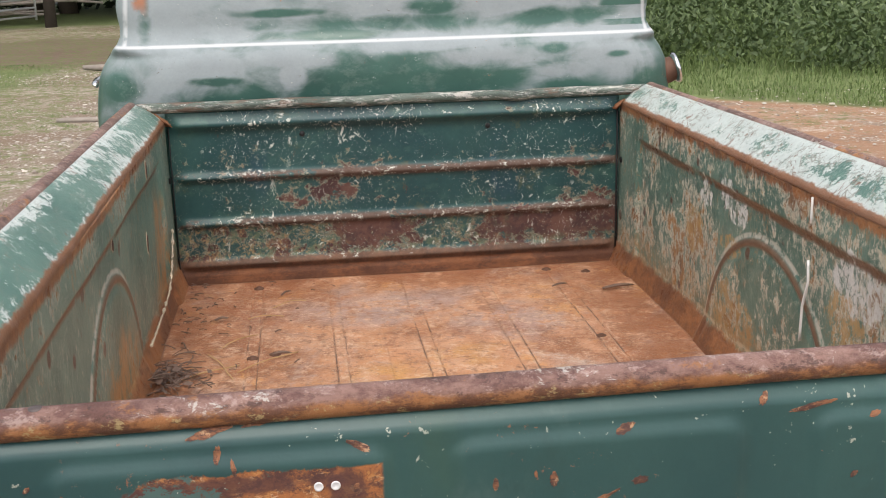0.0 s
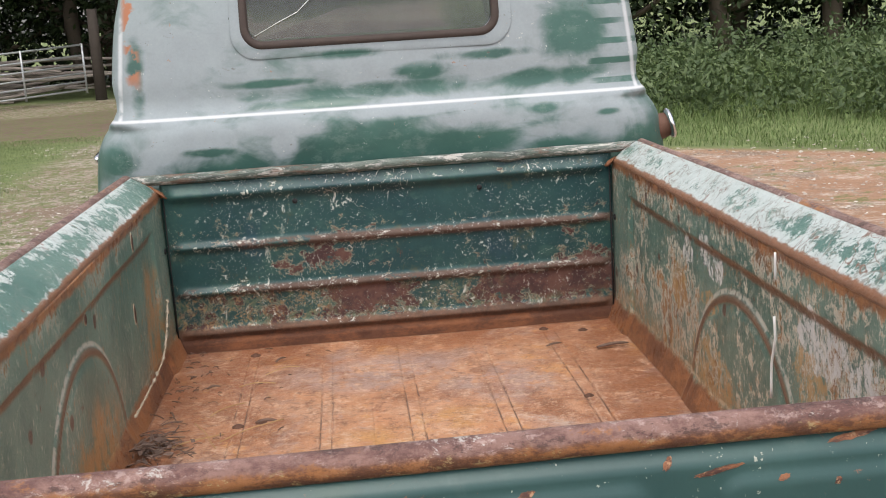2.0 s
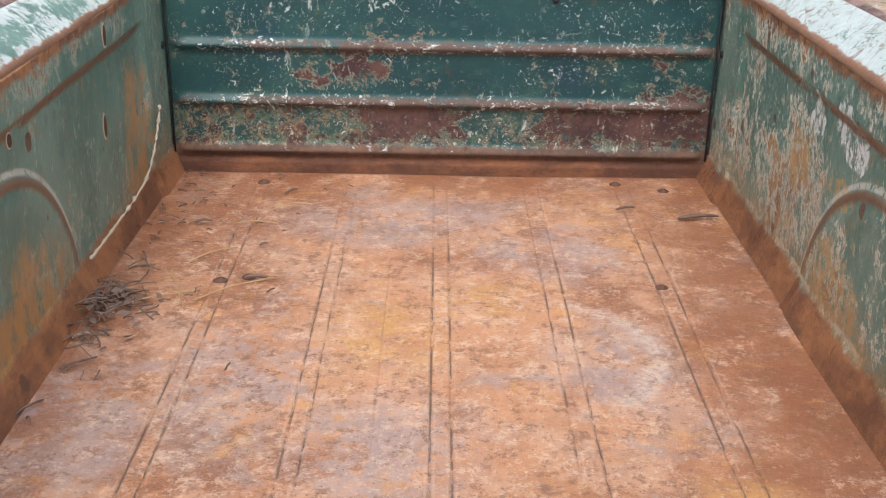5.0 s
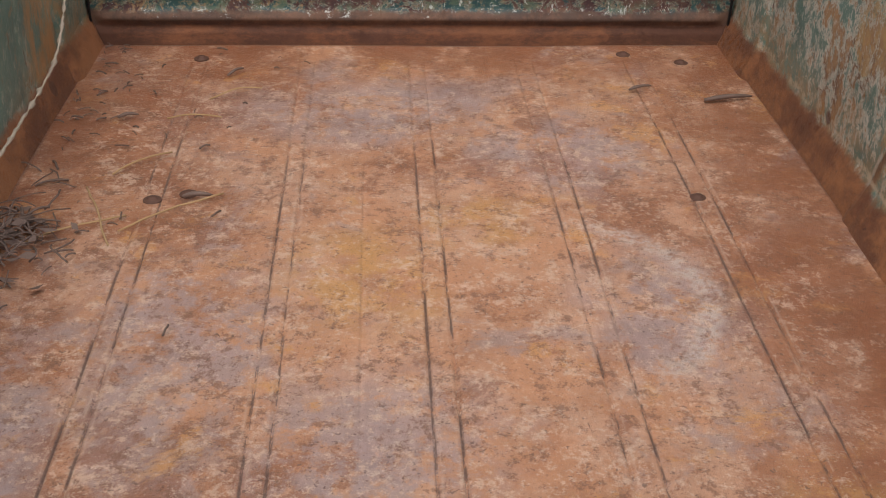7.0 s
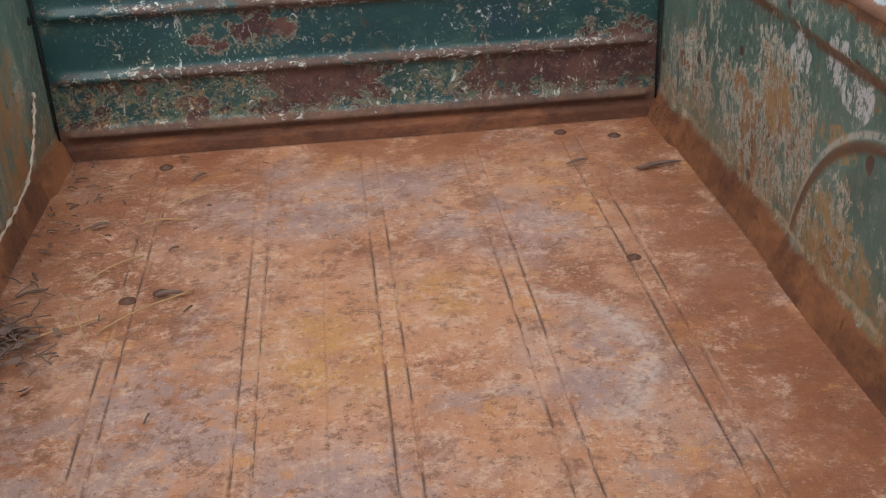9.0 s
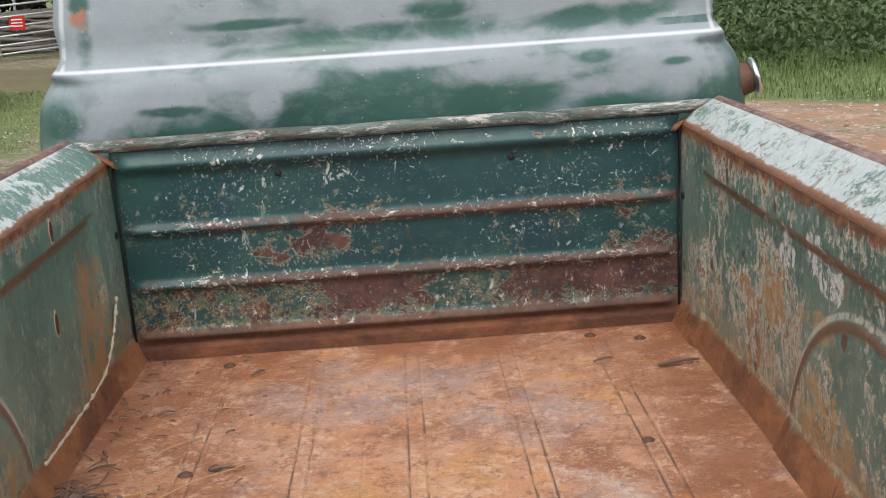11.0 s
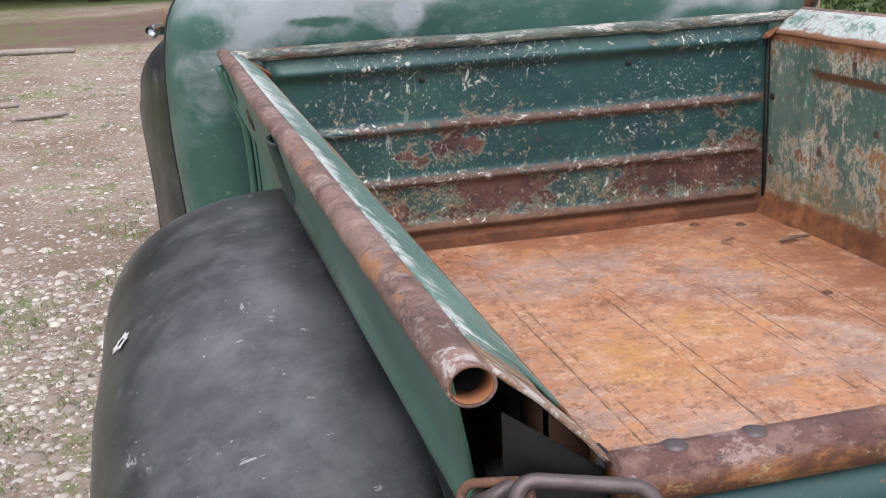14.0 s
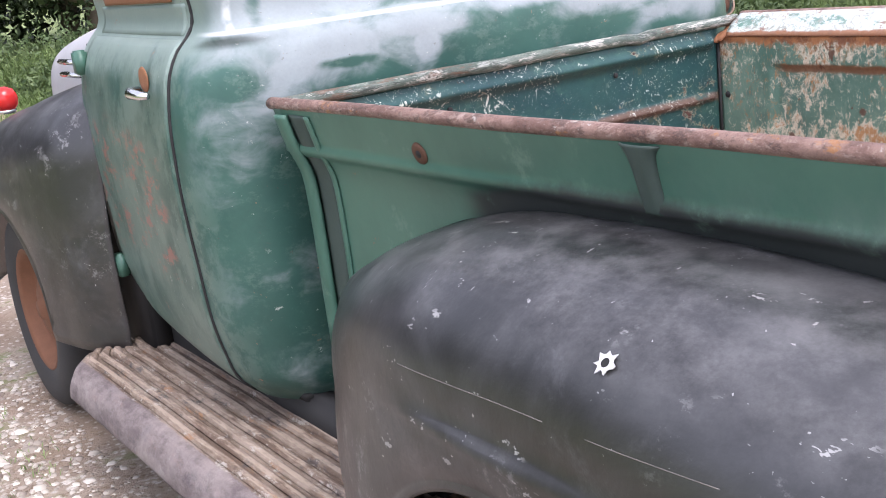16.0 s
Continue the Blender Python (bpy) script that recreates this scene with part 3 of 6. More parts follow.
def make_gate():
    m = Mat("tailgate_paint")
    c = m.mix(m.step(m.noise(2.2, 5, 0.6), 0.35, 0.68), (0.014, 0.050, 0.053), (0.028, 0.076, 0.072))
    c = m.mix(m.mul(m.step(m.noise(5, 5, 0.6, m.stretch(1, 1, 0.3)), 0.55, 0.72), 0.5), c, (0.038, 0.084, 0.060))
    c = m.mix(m.mul(m.step(m.noise(9, 5, 0.65, m.stretch(1, 1, 0.6, (3, 0, 1))), 0.60, 0.74), 0.35), c, (0.080, 0.125, 0.115))
    # the bare, rusted place of a plate that was once fixed there
    px = m.math("ABSOLUTE", m.sub(m.x, -0.346))
    pz = m.math("ABSOLUTE", m.sub(m.z, 0.942))
    d = m.math("MAXIMUM", m.math("MAXIMUM", m.mul(px, 1 / 0.145), m.mul(pz, 1 / 0.098)), m.add(m.mul(m.sub(-0.346, m.x), 1 / 0.145 * 0.62), m.mul(m.sub(m.z, 0.942), 1 / 0.098 * 0.62)))
    d = m.add(d, m.mul(m.sub(m.noise(24, 8, 0.80), 0.5), m.lerp(m.step(m.x, -0.26, -0.21), 0.30, 0.06)))
    plate = m.inv(m.step(d, 0.985, 1.01))
    grain = m.stretch(0.75, 1, 1.15)
    r = m.mix(m.step(m.noise(34, 10, 0.85, grain, 0.3), 0.43, 0.57), (0.075, 0.032, 0.025), (0.30, 0.112, 0.038))
    r = m.mix(m.mul(m.step(m.noise(70, 8, 0.85, grain), 0.53, 0.58), 0.8), r, (0.42, 0.190, 0.065))
    r = m.mix(m.mul(m.step(m.noise(80, 7, 0.84, m.stretch(0.75, 1, 1.15, (5, 0, 5))), 0.57, 0.60), 0.7), r, (0.50, 0.34, 0.20))
    for x, z, rx, rz in ((-0.335, 0.965, 0.060, 0.036), (-0.455, 1.015, 0.034, 0.034), (-0.475, 0.975, 0.040, 0.020), (-0.375, 1.026, 0.110, 0.010), (-0.370, 1.002, 0.045, 0.012), (-0.235, 1.012, 0.020, 0.022), (-0.245, 0.972, 0.018, 0.012)):
        r = m.mix(m.mul(m.blob(m.x, m.z, x, z, rx, rz, 1.1, 30, 0.3), 0.8), r, m.vary((0.070, 0.030, 0.028), 0.4, 60))
    holes = m.any(m.blob(m.x, m.z, -0.253, 0.984, 0.018, 0.014, 1.1, 30), m.blob(m.x, m.z, -0.255, 0.958, 0.030, 0.010, 1.1, 30))
    thin = m.both(m.step(m.add(m.noise(22, 8, 0.80, grain, 0.3), m.mul(m.inv(m.step(m.x, -0.42, -0.33)), 0.06)), 0.575, 0.595), m.inv(m.step(m.x, -0.36, -0.28)))
    left_green = m.any(holes, thin)
    c = m.mix(plate, c, m.mix(left_green, m.vary(r, 0.4, 50), (0.055, 0.105, 0.098)))
    chips = m.any(m.step(m.noise(22, 8, 0.8, None, 0.4), 0.672, 0.682), m.both(m.step(m.noise(48, 7, 0.8), 0.62, 0.635), m.step(m.noise(3.5, 4), 0.54, 0.60)))
    c = m.mix(chips, c, m.vary((0.20, 0.090, 0.055), 0.5, 60))
    tiny = m.any(m.step(m.noise(52, 4, 0.7), 0.675, 0.69), m.both(m.step(m.noise(120, 3, 0.7), 0.66, 0.69), m.step(m.noise(5), 0.55, 0.62)))
    c = m.mix(m.mul(tiny, 0.7), c, (0.42, 0.43, 0.36))
    stain = m.mul(m.step(m.noise(3.2, 8, 0.74, m.stretch(1, 1, 0.55, (6, 0, 2))), 0.50, 0.66), 0.45)
    c = m.mix(m.mul(stain, m.inv(plate)), c, (0.022, 0.046, 0.040))
    c = m.vary(c, 0.16, 9)
    h = m.add(m.mul(m.any(plate, chips), -0.5), m.mul(m.noise(70, 5, 0.7), 0.35))
    return m.done(c, m.lerp(plate, 0.42, 0.75), 0.0, h, 0.4, 0.002, 0.4)


def make_cab():
    m = Mat("cab_paint")
    c = m.mix(m.step(m.noise(2.0, 6, 0.62), 0.35, 0.65), (0.025, 0.076, 0.064), (0.046, 0.118, 0.098))
    rear = m.inv(m.step(m.y, 2.07, 2.22))
    upper = m.step(m.z, 1.285, 1.295)
    def puffs(*rows):
        return m.any(*[m.puff(m.x, m.z, *row) for row in rows])
    bare = puffs((-0.56, 1.232, 0.25, 0.080), (-0.30, 1.262, 0.17, 0.035), (0.10, 1.285, 0.75, 0.024), (0.36, 1.248, 0.22, 0.036), (0.60, 1.230, 0.16, 0.060), (-0.28, 1.215, 0.035, 0.04), (0.50, 1.200, 0.12, 0.03))
    kept_low = puffs((-0.485, 1.200, 0.060, 0.010), (-0.760, 1.170, 0.06, 0.05), (0.630, 1.236, 0.028, 0.008), (0.45, 1.258, 0.04, 0.012))
    stripes = m.both(m.step(m.x, 0.55, 0.62), m.step(m.math("SINE", m.mul(m.sub(m.z, 1.3065), 115.0)), 0.35, 0.75))
    kept_up = m.any(puffs((-0.30, 1.372, 0.10, 0.010), (0.11, 1.376, 0.085, 0.026), (0.04, 1.338, 0.30, 0.026), (0.45, 1.343, 0.16, 0.026), (0.53, 1.470, 0.085, 0.085), (-0.665, 1.40, 0.022, 0.10), (0.30, 1.415, 0.12, 0.014), (-0.10, 1.44, 0.10, 0.012), (-0.15, 1.315, 0.16, 0.014)), m.mul(stripes, 0.85))
    flow = m.stretch(0.85, 0.9, 1.35)
    cloud = m.add(m.mul(m.sub(m.noise(4.5, 5, 0.55, flow, 0.9), 0.5), 2.3), m.mul(m.sub(m.noise(13, 5, 0.62, m.stretch(0.7, 0.9, 1.2, (3, 1, 2)), 0.6), 0.5), 1.3))
    keep = m.lerp(upper, m.sub(0.95, m.mul(bare, m.sub(1.0, m.mul(kept_low, 0.9)))), m.mul(kept_up, 0.92))
    prim = m.inv(m.step(m.add(keep, cloud), 0.10, 0.98))
    prim = m.mul(prim, m.add(0.08, m.mul(rear, 0.92)))
    c = m.mix(m.mul(prim, 0.94), c, m.vary(PRIMER, 0.14, 12))
    trace = m.both(rear, m.inv(prim), m.step(m.noise(14, 8, 0.78, flow), 0.52, 0.64), 0.35)
    c = m.mix(trace, c, (0.16, 0.22, 0.20))
    # side: thin sanded places and red under-paint
    side = m.inv(rear)
    sand = m.mul(m.both(side, m.step(m.noise(7, 10, 0.78, m.stretch(1, 1.0, 0.8)), 0.48, 0.56)), 0.50)
    c = m.mix(sand, c, (0.165, 0.235, 0.200))
    ahead = m.mul(m.both(m.step(m.y, 2.22, 2.26), m.step(m.noise(4, 6, 0.68), 0.36, 0.56)), 0.45)
    c = m.mix(ahead, c, (0.165, 0.215, 0.180))
    top_side = m.mul(m.both(side, m.step(m.add(m.z, m.mul(m.sub(m.noise(9, 8, 0.75), 0.5), 0.30)), 1.17, 1.26)), 0.7)
    c = m.mix(top_side, c, (0.26, 0.33, 0.30))
    red = m.both(m.step(m.y, 2.33, 2.42), m.band(m.z, 0.72, 1.05, 0.06), m.step(m.noise(13, 7, 0.75, m.stretch(1, 0.8, 1.6, (0, 0, 1))), 0.53, 0.60))
    c = m.mix(m.mul(red, 0.70), c, (0.36, 0.11, 0.085))
    line = m.band(m.z, 1.290, 1.297, 0.003)
    c = m.mix(m.mul(m.both(line, rear, m.step(m.noise(5, 5), 0.34, 0.46)), 0.85), c, (0.60, 0.62, 0.64))
    pillar = m.band(m.add(m.math("ABSOLUTE", m.x), m.mul(m.sub(m.z, 1.29), 0.10)), 0.716, 0.728, 0.004)
    c = m.mix(m.mul(m.both(pillar, rear, m.step(m.z, 1.29, 1.30), m.step(m.noise(6, 5), 0.36, 0.48)), 0.8), c, (0.58, 0.60, 0.62))
    rusty = m.step(m.noise(15, 6, 0.75, m.stretch(1, 1, 1.4, (2, 2, 2)), 0.5), 0.66, 0.672)
    c = m.mix(m.mul(rusty, 0.75), c, (0.34, 0.17, 0.10))
    nick = m.any(m.both(m.step(m.noise(34, 7, 0.8, m.stretch(1, 1, 1.3, (6, 1, 2))), 0.63, 0.64), m.step(m.noise(3, 4), 0.50, 0.58)), m.step(m.noise(80, 3, 0.7), 0.71, 0.72))
    c = m.mix(m.mul(nick, 0.7), c, m.mix(m.step(m.noise(9), 0.48, 0.52), (0.10, 0.075, 0.065), (0.55, 0.56, 0.54)))
    edge_rust = m.both(m.band(m.x, -0.69, -0.655, 0.01), m.step(m.z, 1.36, 1.42), m.step(m.noise(9, 5), 0.48, 0.53))
    c = m.mix(edge_rust, c, (0.34, 0.14, 0.075))
    c = m.vary(c, 0.12, 12)
    return m.done(c, m.lerp(prim, 0.36, 0.85), 0.0, m.noise(30, 7, 0.68), 0.15, 0.002, 0.45)


def make_fender():
    m = Mat("fender_black_paint")
    c = m.mix(m.step(m.noise(3.0, 8, 0.72, None, 0.6), 0.40, 0.66), (0.009, 0.009, 0.010), (0.036, 0.036, 0.040))
    c = m.mix(m.mul(m.step(m.noise(7, 9, 0.78, m.stretch(1, 0.7, 1), 0.5), 0.54, 0.70), 0.4), c, (0.120, 0.122, 0.132))
    c = m.mix(m.both(m.inv(m.step(m.z, 0.66, 0.86)), m.step(m.noise(5, 8, 0.74), 0.44, 0.62), 0.4), c, (0.052, 0.042, 0.038))
    # sky sheen on upward faces, put into the base colour and broken by noise
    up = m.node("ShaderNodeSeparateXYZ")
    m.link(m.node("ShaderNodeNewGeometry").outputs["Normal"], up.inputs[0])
    pale_top = m.both(m.step(m.math("ABSOLUTE", up.outputs[2]), 0.35, 0.95), m.step(m.noise(6, 10, 0.78, m.stretch(1, 0.7, 1, (2, 2, 7))), 0.38, 0.70), 0.70)
    c = m.mix(pale_top, c, (0.155, 0.155, 0.160))
    rub = m.both(m.step(m.noise(20, 9, 0.82, m.stretch(1, 0.6, 0.8, (6, 1, 3))), 0.555, 0.60), m.step(m.noise(3.5, 4, 0.6, m.stretch(1, 1, 1, (1, 8, 2))), 0.48, 0.60), 0.6)
    c = m.mix(rub, c, (0.24, 0.24, 0.245))
    scr = m.both(m.step(m.noise(44, 4, 0.78, m.stretch(0.9, 0.30, 0.6)), 0.645, 0.66), m.step(m.noise(3.2, 3), 0.48, 0.56))
    cross = m.both(m.step(m.noise(34, 4, 0.78, m.stretch(0.35, 0.8, 0.25, (4, 0, 4))), 0.668, 0.683), m.step(m.noise(2.6, 3, 0.5, m.stretch(1, 1, 1, (5, 5, 5))), 0.50, 0.56))
    dots = m.step(m.noise(60, 3, 0.65), 0.705, 0.717)
    c = m.mix(m.mul(m.any(scr, cross, dots), 0.65), c, (0.42, 0.42, 0.42))
    c = m.vary(c, 0.30, 18)
    h = m.add(m.noise(5, 6, 0.62), m.mul(m.noise(70, 5, 0.75), 0.12))
    return m.done(c, m.lerp(m.noise(6, 8, 0.74), 0.20, 0.50), 0.0, h, 0.30, 0.008, 1.0)


def make_skin():
    m = Mat("bed_outer_green")
    c = m.mix(m.step(m.noise(2.5, 5, 0.6), 0.35, 0.65), (0.040, 0.112, 0.084), (0.070, 0.160, 0.120))
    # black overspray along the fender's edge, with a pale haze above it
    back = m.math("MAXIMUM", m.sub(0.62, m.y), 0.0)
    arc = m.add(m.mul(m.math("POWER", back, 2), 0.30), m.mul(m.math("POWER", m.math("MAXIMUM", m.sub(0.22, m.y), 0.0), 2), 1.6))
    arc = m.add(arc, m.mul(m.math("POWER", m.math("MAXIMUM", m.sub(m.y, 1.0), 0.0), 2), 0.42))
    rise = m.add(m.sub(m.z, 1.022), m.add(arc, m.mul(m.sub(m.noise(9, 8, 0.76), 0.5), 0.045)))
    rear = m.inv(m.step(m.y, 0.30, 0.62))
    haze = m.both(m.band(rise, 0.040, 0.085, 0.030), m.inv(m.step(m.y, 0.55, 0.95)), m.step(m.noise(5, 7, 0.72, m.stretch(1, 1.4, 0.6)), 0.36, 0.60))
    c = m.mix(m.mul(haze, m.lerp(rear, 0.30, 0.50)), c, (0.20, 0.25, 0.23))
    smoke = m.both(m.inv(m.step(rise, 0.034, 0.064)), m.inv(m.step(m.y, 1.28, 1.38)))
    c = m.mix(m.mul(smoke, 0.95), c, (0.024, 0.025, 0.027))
    c = m.mix(m.mul(m.step(m.noise(9, 6, 0.7), 0.58, 0.70), 0.4), c, (0.18, 0.28, 0.22))
    c = m.mix(m.step(m.noise(30, 4, 0.7), 0.705, 0.72), c, (0.22, 0.12, 0.075))
    return m.done(m.vary(c, 0.12, 8), 0.40, 0.0, m.noise(40, 5, 0.65), 0.12, 0.002)


def make_plain(name, colour, rough, metal=0.0, amount=0.2, scale=20.0, bump=0.2):
    m = Mat(name)
    return m.done(m.vary(colour, amount, scale), rough, metal, m.noise(scale * 3, 4, 0.65), bump, 0.002)


def make_chip():
    m = Mat("chipped_to_rust")
    c = m.mix(m.step(m.noise(60, 7, 0.8, m.stretch(0.5, 1, 1.4)), 0.44, 0.56), (0.065, 0.030, 0.024), (0.225, 0.095, 0.046))
    c = m.mix(m.mul(m.step(m.noise(90, 5, 0.8), 0.57, 0.62), 0.7), c, (0.42, 0.26, 0.15))
    return m.done(m.vary(c, 0.4, 80), 0.8, 0.0, m.noise(150, 5, 0.75), 0.6, 0.002)


def make_board():
    m = Mat("running_board_paint")
    grain = m.stretch(2.4, 0.4, 1)
    c = m.mix(m.step(m.noise(8, 9, 0.76, grain), 0.40, 0.60), (0.120, 0.082, 0.060), (0.270, 0.215, 0.175))
    c = m.mix(m.mul(m.step(m.noise(11, 9, 0.78, grain), 0.56, 0.64), 0.7), c, (0.27, 0.135, 0.062))
    c = m.mix(m.mul(m.step(m.noise(14, 9, 0.78, m.stretch(1, 0.5, 1, (3, 0, 0))), 0.54, 0.62), 0.8), c, (0.070, 0.062, 0.062))
    c = m.mix(m.mul(m.step(m.noise(26, 8, 0.82, m.stretch(1, 0.45, 1)), 0.575, 0.60), 0.8), c, (0.40, 0.37, 0.335))
    ax = m.math("ABSOLUTE", m.x)
    crest = m.both(m.step(m.math("SINE", m.mul(m.sub(ax, 0.600), 2 * math.pi * 9 * 0.86 / 0.300)), 0.25, 0.75), m.step(m.noise(18, 8, 0.80, m.stretch(1.5, 0.25, 1, (2, 6, 0))), 0.42, 0.54), m.inv(m.step(ax, 0.885, 0.90)))
    c = m.mix(m.mul(crest, 0.6), c, (0.44, 0.36, 0.29))
    nose = m.step(m.add(ax, m.mul(m.sub(m.noise(14, 7, 0.75), 0.5), 0.02)), 0.898, 0.906)
    c = m.mix(m.mul(nose, 0.8), c, m.vary(m.mix(m.step(m.noise(9, 8, 0.76, m.stretch(1, 0.5, 1)), 0.42, 0.60), (0.125, 0.105, 0.112), (0.235, 0.205, 0.205)), 0.35, 40))
    c = m.vary(c, 0.3, 20)
    return m.done(c, 0.8, 0.0, m.noise(50, 7, 0.78), 0.7, 0.004, 0.3)


def make_ground():
    m = Mat("gravel_drive")
    c = m.mix(m.step(m.noise(0.9, 5, 0.6), 0.35, 0.65), (0.215, 0.160, 0.118), (0.34, 0.285, 0.235))
    c = m.mix(m.both(m.inv(m.step(m.cells(38), 0.22, 0.42)), m.step(m.noise(6, 5, 0.7), 0.42, 0.55), 0.65), c, (0.56, 0.52, 0.47))
    c = m.mix(m.both(m.inv(m.step(m.cells(15), 0.20, 0.34)), m.step(m.noise(5, 3), 0.50, 0.58), 0.7), c, (0.60, 0.57, 0.53))
    c = m.mix(m.mul(m.step(m.noise(26, 6, 0.75), 0.53, 0.62), 0.75), c, (0.17, 0.125, 0.088))
    far_right = m.step(m.x, 0.9, 2.0)
    c = m.mix(m.both(far_right, m.step(m.noise(1.4, 7, 0.75), 0.36, 0.52), 0.8), c, m.vary((0.36, 0.205, 0.125), 0.3, 20))
    c = m.mix(m.both(far_right, m.step(m.noise(2.0, 9, 0.80, m.stretch(0.85, 1.1, 1, (3, 1, 0))), 0.50, 0.60), m.step(m.noise(16, 7, 0.8), 0.44, 0.54), 0.62), c, m.vary((0.58, 0.52, 0.45), 0.35, 30))
    mud = m.band(m.add(m.y, m.mul(m.noise(0.6, 3), 3)), 17.0, 23.0, 0.8)
    mud = m.both(mud, m.inv(m.step(m.x, 4, 8)))
    c = m.mix(m.mul(mud, 0.85), c, m.vary((0.150, 0.104, 0.084), 0.45, 2))
    left = m.inv(m.step(m.x, -3.4, -1.6))
    moss = m.both(m.step(m.add(m.noise(0.9, 6, 0.75), m.mul(left, 0.16)), 0.52, 0.60), m.step(m.noise(7, 8, 0.80), 0.47, 0.54))
    c = m.mix(m.mul(moss, 0.8), c, (0.13, 0.165, 0.055))
    meadow_l = m.inv(m.step(m.add(m.x, m.mul(m.sub(m.noise(0.8, 4, 0.6), 0.5), 1.2)), -4.05, -3.35))
    meadow_l = m.both(meadow_l, m.step(m.y, -4.0, -2.0), m.inv(m.step(m.add(m.y, m.mul(m.noise(0.7), 1.5)), 16.0, 16.8)))
    beyond = m.step(m.add(m.add(m.y, m.mul(m.x, 0.72)), m.mul(m.sub(m.noise(0.7, 4), 0.5), 1.0)), 12.4, 12.8)
    beyond = m.both(beyond, m.step(m.x, 1.2, 1.9))
    far = m.step(m.y, 24.5, 25.5)
    c = m.mix(m.any(meadow_l, beyond, far), c, m.vary((0.155, 0.195, 0.080), 0.5, 5))
    c = m.vary(c, 0.2, 5)
    return m.done(c, 0.9, 0.0, m.add(m.noise(60, 5, 0.75), m.mul(m.noise(9, 4, 0.6), 2)), 0.8, 0.012, 0.2)


def make_leaf(name, a, b, scale=1.3):
    m = Mat(name)
    n = m.node("ShaderNodeNewGeometry")
    c = m.mix(n.outputs["Random Per Island"], a, b)
    c = m.mix(m.mul(m.step(m.noise(scale, 3), 0.4, 0.65), 0.5), c, tuple(0.7 * v for v in a))
    return m.done(c, 0.55, 0.0, None, spec=0.3)


def make_stones():
    m = Mat("gravel_stone")
    n = m.node("ShaderNodeNewGeometry")
    c = m.mix(n.outputs["Random Per Island"], (0.16, 0.125, 0.10), (0.60, 0.56, 0.50))
    return m.done(m.vary(c, 0.25, 60), 0.85, 0.0, m.noise(150, 3), 0.3, 0.002, 0.3)


def make_glass():
    m = Mat("window_glass")
    haze = m.step(m.noise(6, 7, 0.7, m.stretch(1, 1, 1.6)), 0.35, 0.75)
    return m.done(m.mix(haze, (0.085, 0.100, 0.092), (0.17, 0.19, 0.175)), m.lerp(haze, 0.04, 0.14), 0.0, None, spec=0.6, trans=0.72)


FLOOR, HEAD, SIDE, FLARE = make_floor(), make_headboard(), make_side_inner(), make_flare()
RAIL = make_rail("rusted_rail", (0.150, 0.082, 0.066), (0.280, 0.176, 0.146), 0.036, (0.40, 0.31, 0.27))
GATE_RAIL = make_rail("tailgate_rail_rust_lit_top", (0.120, 0.055, 0.046), (0.260, 0.150, 0.125), 0.045, (0.44, 0.33, 0.30), (0.30, 0.130, 0.050), (0.5, 0.5, 1), True)
HEAD_RAIL = make_rail("headboard_rail_wear", (0.060, 0.085, 0.070), (0.135, 0.165, 0.140), 0.100, (0.50, 0.50, 0.47), (0.135, 0.080, 0.055), (0.22, 1, 1.3))
GATE, CAB, FENDER, BOARD, GROUND = make_gate(), make_cab(), make_fender(), make_board(), make_ground()
SKIN = make_skin()
BLACK = make_plain("black_gap", (0.012, 0.012, 0.013), 0.7)
# near-black that stands for the shade inside open hollows
CAVITY = make_plain("cavity_shade_black", (0.0045, 0.0042, 0.0040), 0.95)
RUSTY = make_plain("bare_rust", (0.24, 0.105, 0.05), 0.8, 0.0, 0.4, 30, 0.6)
CHIP = make_chip()
CHAIN = make_rail("rusted_chain", (0.105, 0.050, 0.034), (0.200, 0.100, 0.062), -0.03, (0.24, 0.18, 0.15), (0.28, 0.120, 0.050), (1, 1, 1))
ORANGE_LIP = make_plain("orange_rust", (0.26, 0.105, 0.042), 0.8, 0.0, 0.5, 60, 0.5)
HOLE_RUST = make_plain("dark_inner_rust", (0.115, 0.055, 0.032), 0.8, 0.0, 0.5, 30, 0.6)
SEAL = make_plain("perished_rubber", (0.050, 0.036, 0.030), 0.8, 0.0, 0.5, 30, 0.5)
MAROON_PAINT = make_plain("maroon_emblem_paint", (0.080, 0.048, 0.042), 0.5, 0.0, 0.35, 30, 0.2)
WHITE_RUN = make_plain("white_paint_run", (0.74, 0.74, 0.72), 0.4, 0.0, 0.1, 40, 0.1)
WELD = make_plain("pale_sealer", (0.48, 0.40, 0.30), 0.7, 0.0, 0.4, 60, 0.6)
STEEL = make_plain("dark_forged_steel", (0.115, 0.095, 0.092), 0.5, 0.55, 0.4, 40, 0.5)
CHROME = make_plain("chrome", (0.75, 0.75, 0.76), 0.18, 1.0, 0.05, 30, 0.02)
GALV = make_plain("galvanised_tube", (0.42, 0.44, 0.45), 0.45, 0.6, 0.2, 12, 0.1)
TYRE = make_plain("tyre_rubber", (0.028, 0.028, 0.029), 0.75, 0.0, 0.3, 25, 0.3)
RIM = make_plain("rusted_wheel_rim", (0.150, 0.064, 0.032), 0.75, 0.0, 0.4, 22, 0.4)
DECAL = make_plain("torn_metal_decal", (0.58, 0.58, 0.59), 0.4, 0.0, 0.1, 50, 0.1)
# the skin's green, darkened for the shade on the brace and channel
SHADED_GREEN = make_plain("shaded_dark_green", (0.040, 0.062, 0.055), 0.6, 0.0, 0.3, 12, 0.2)
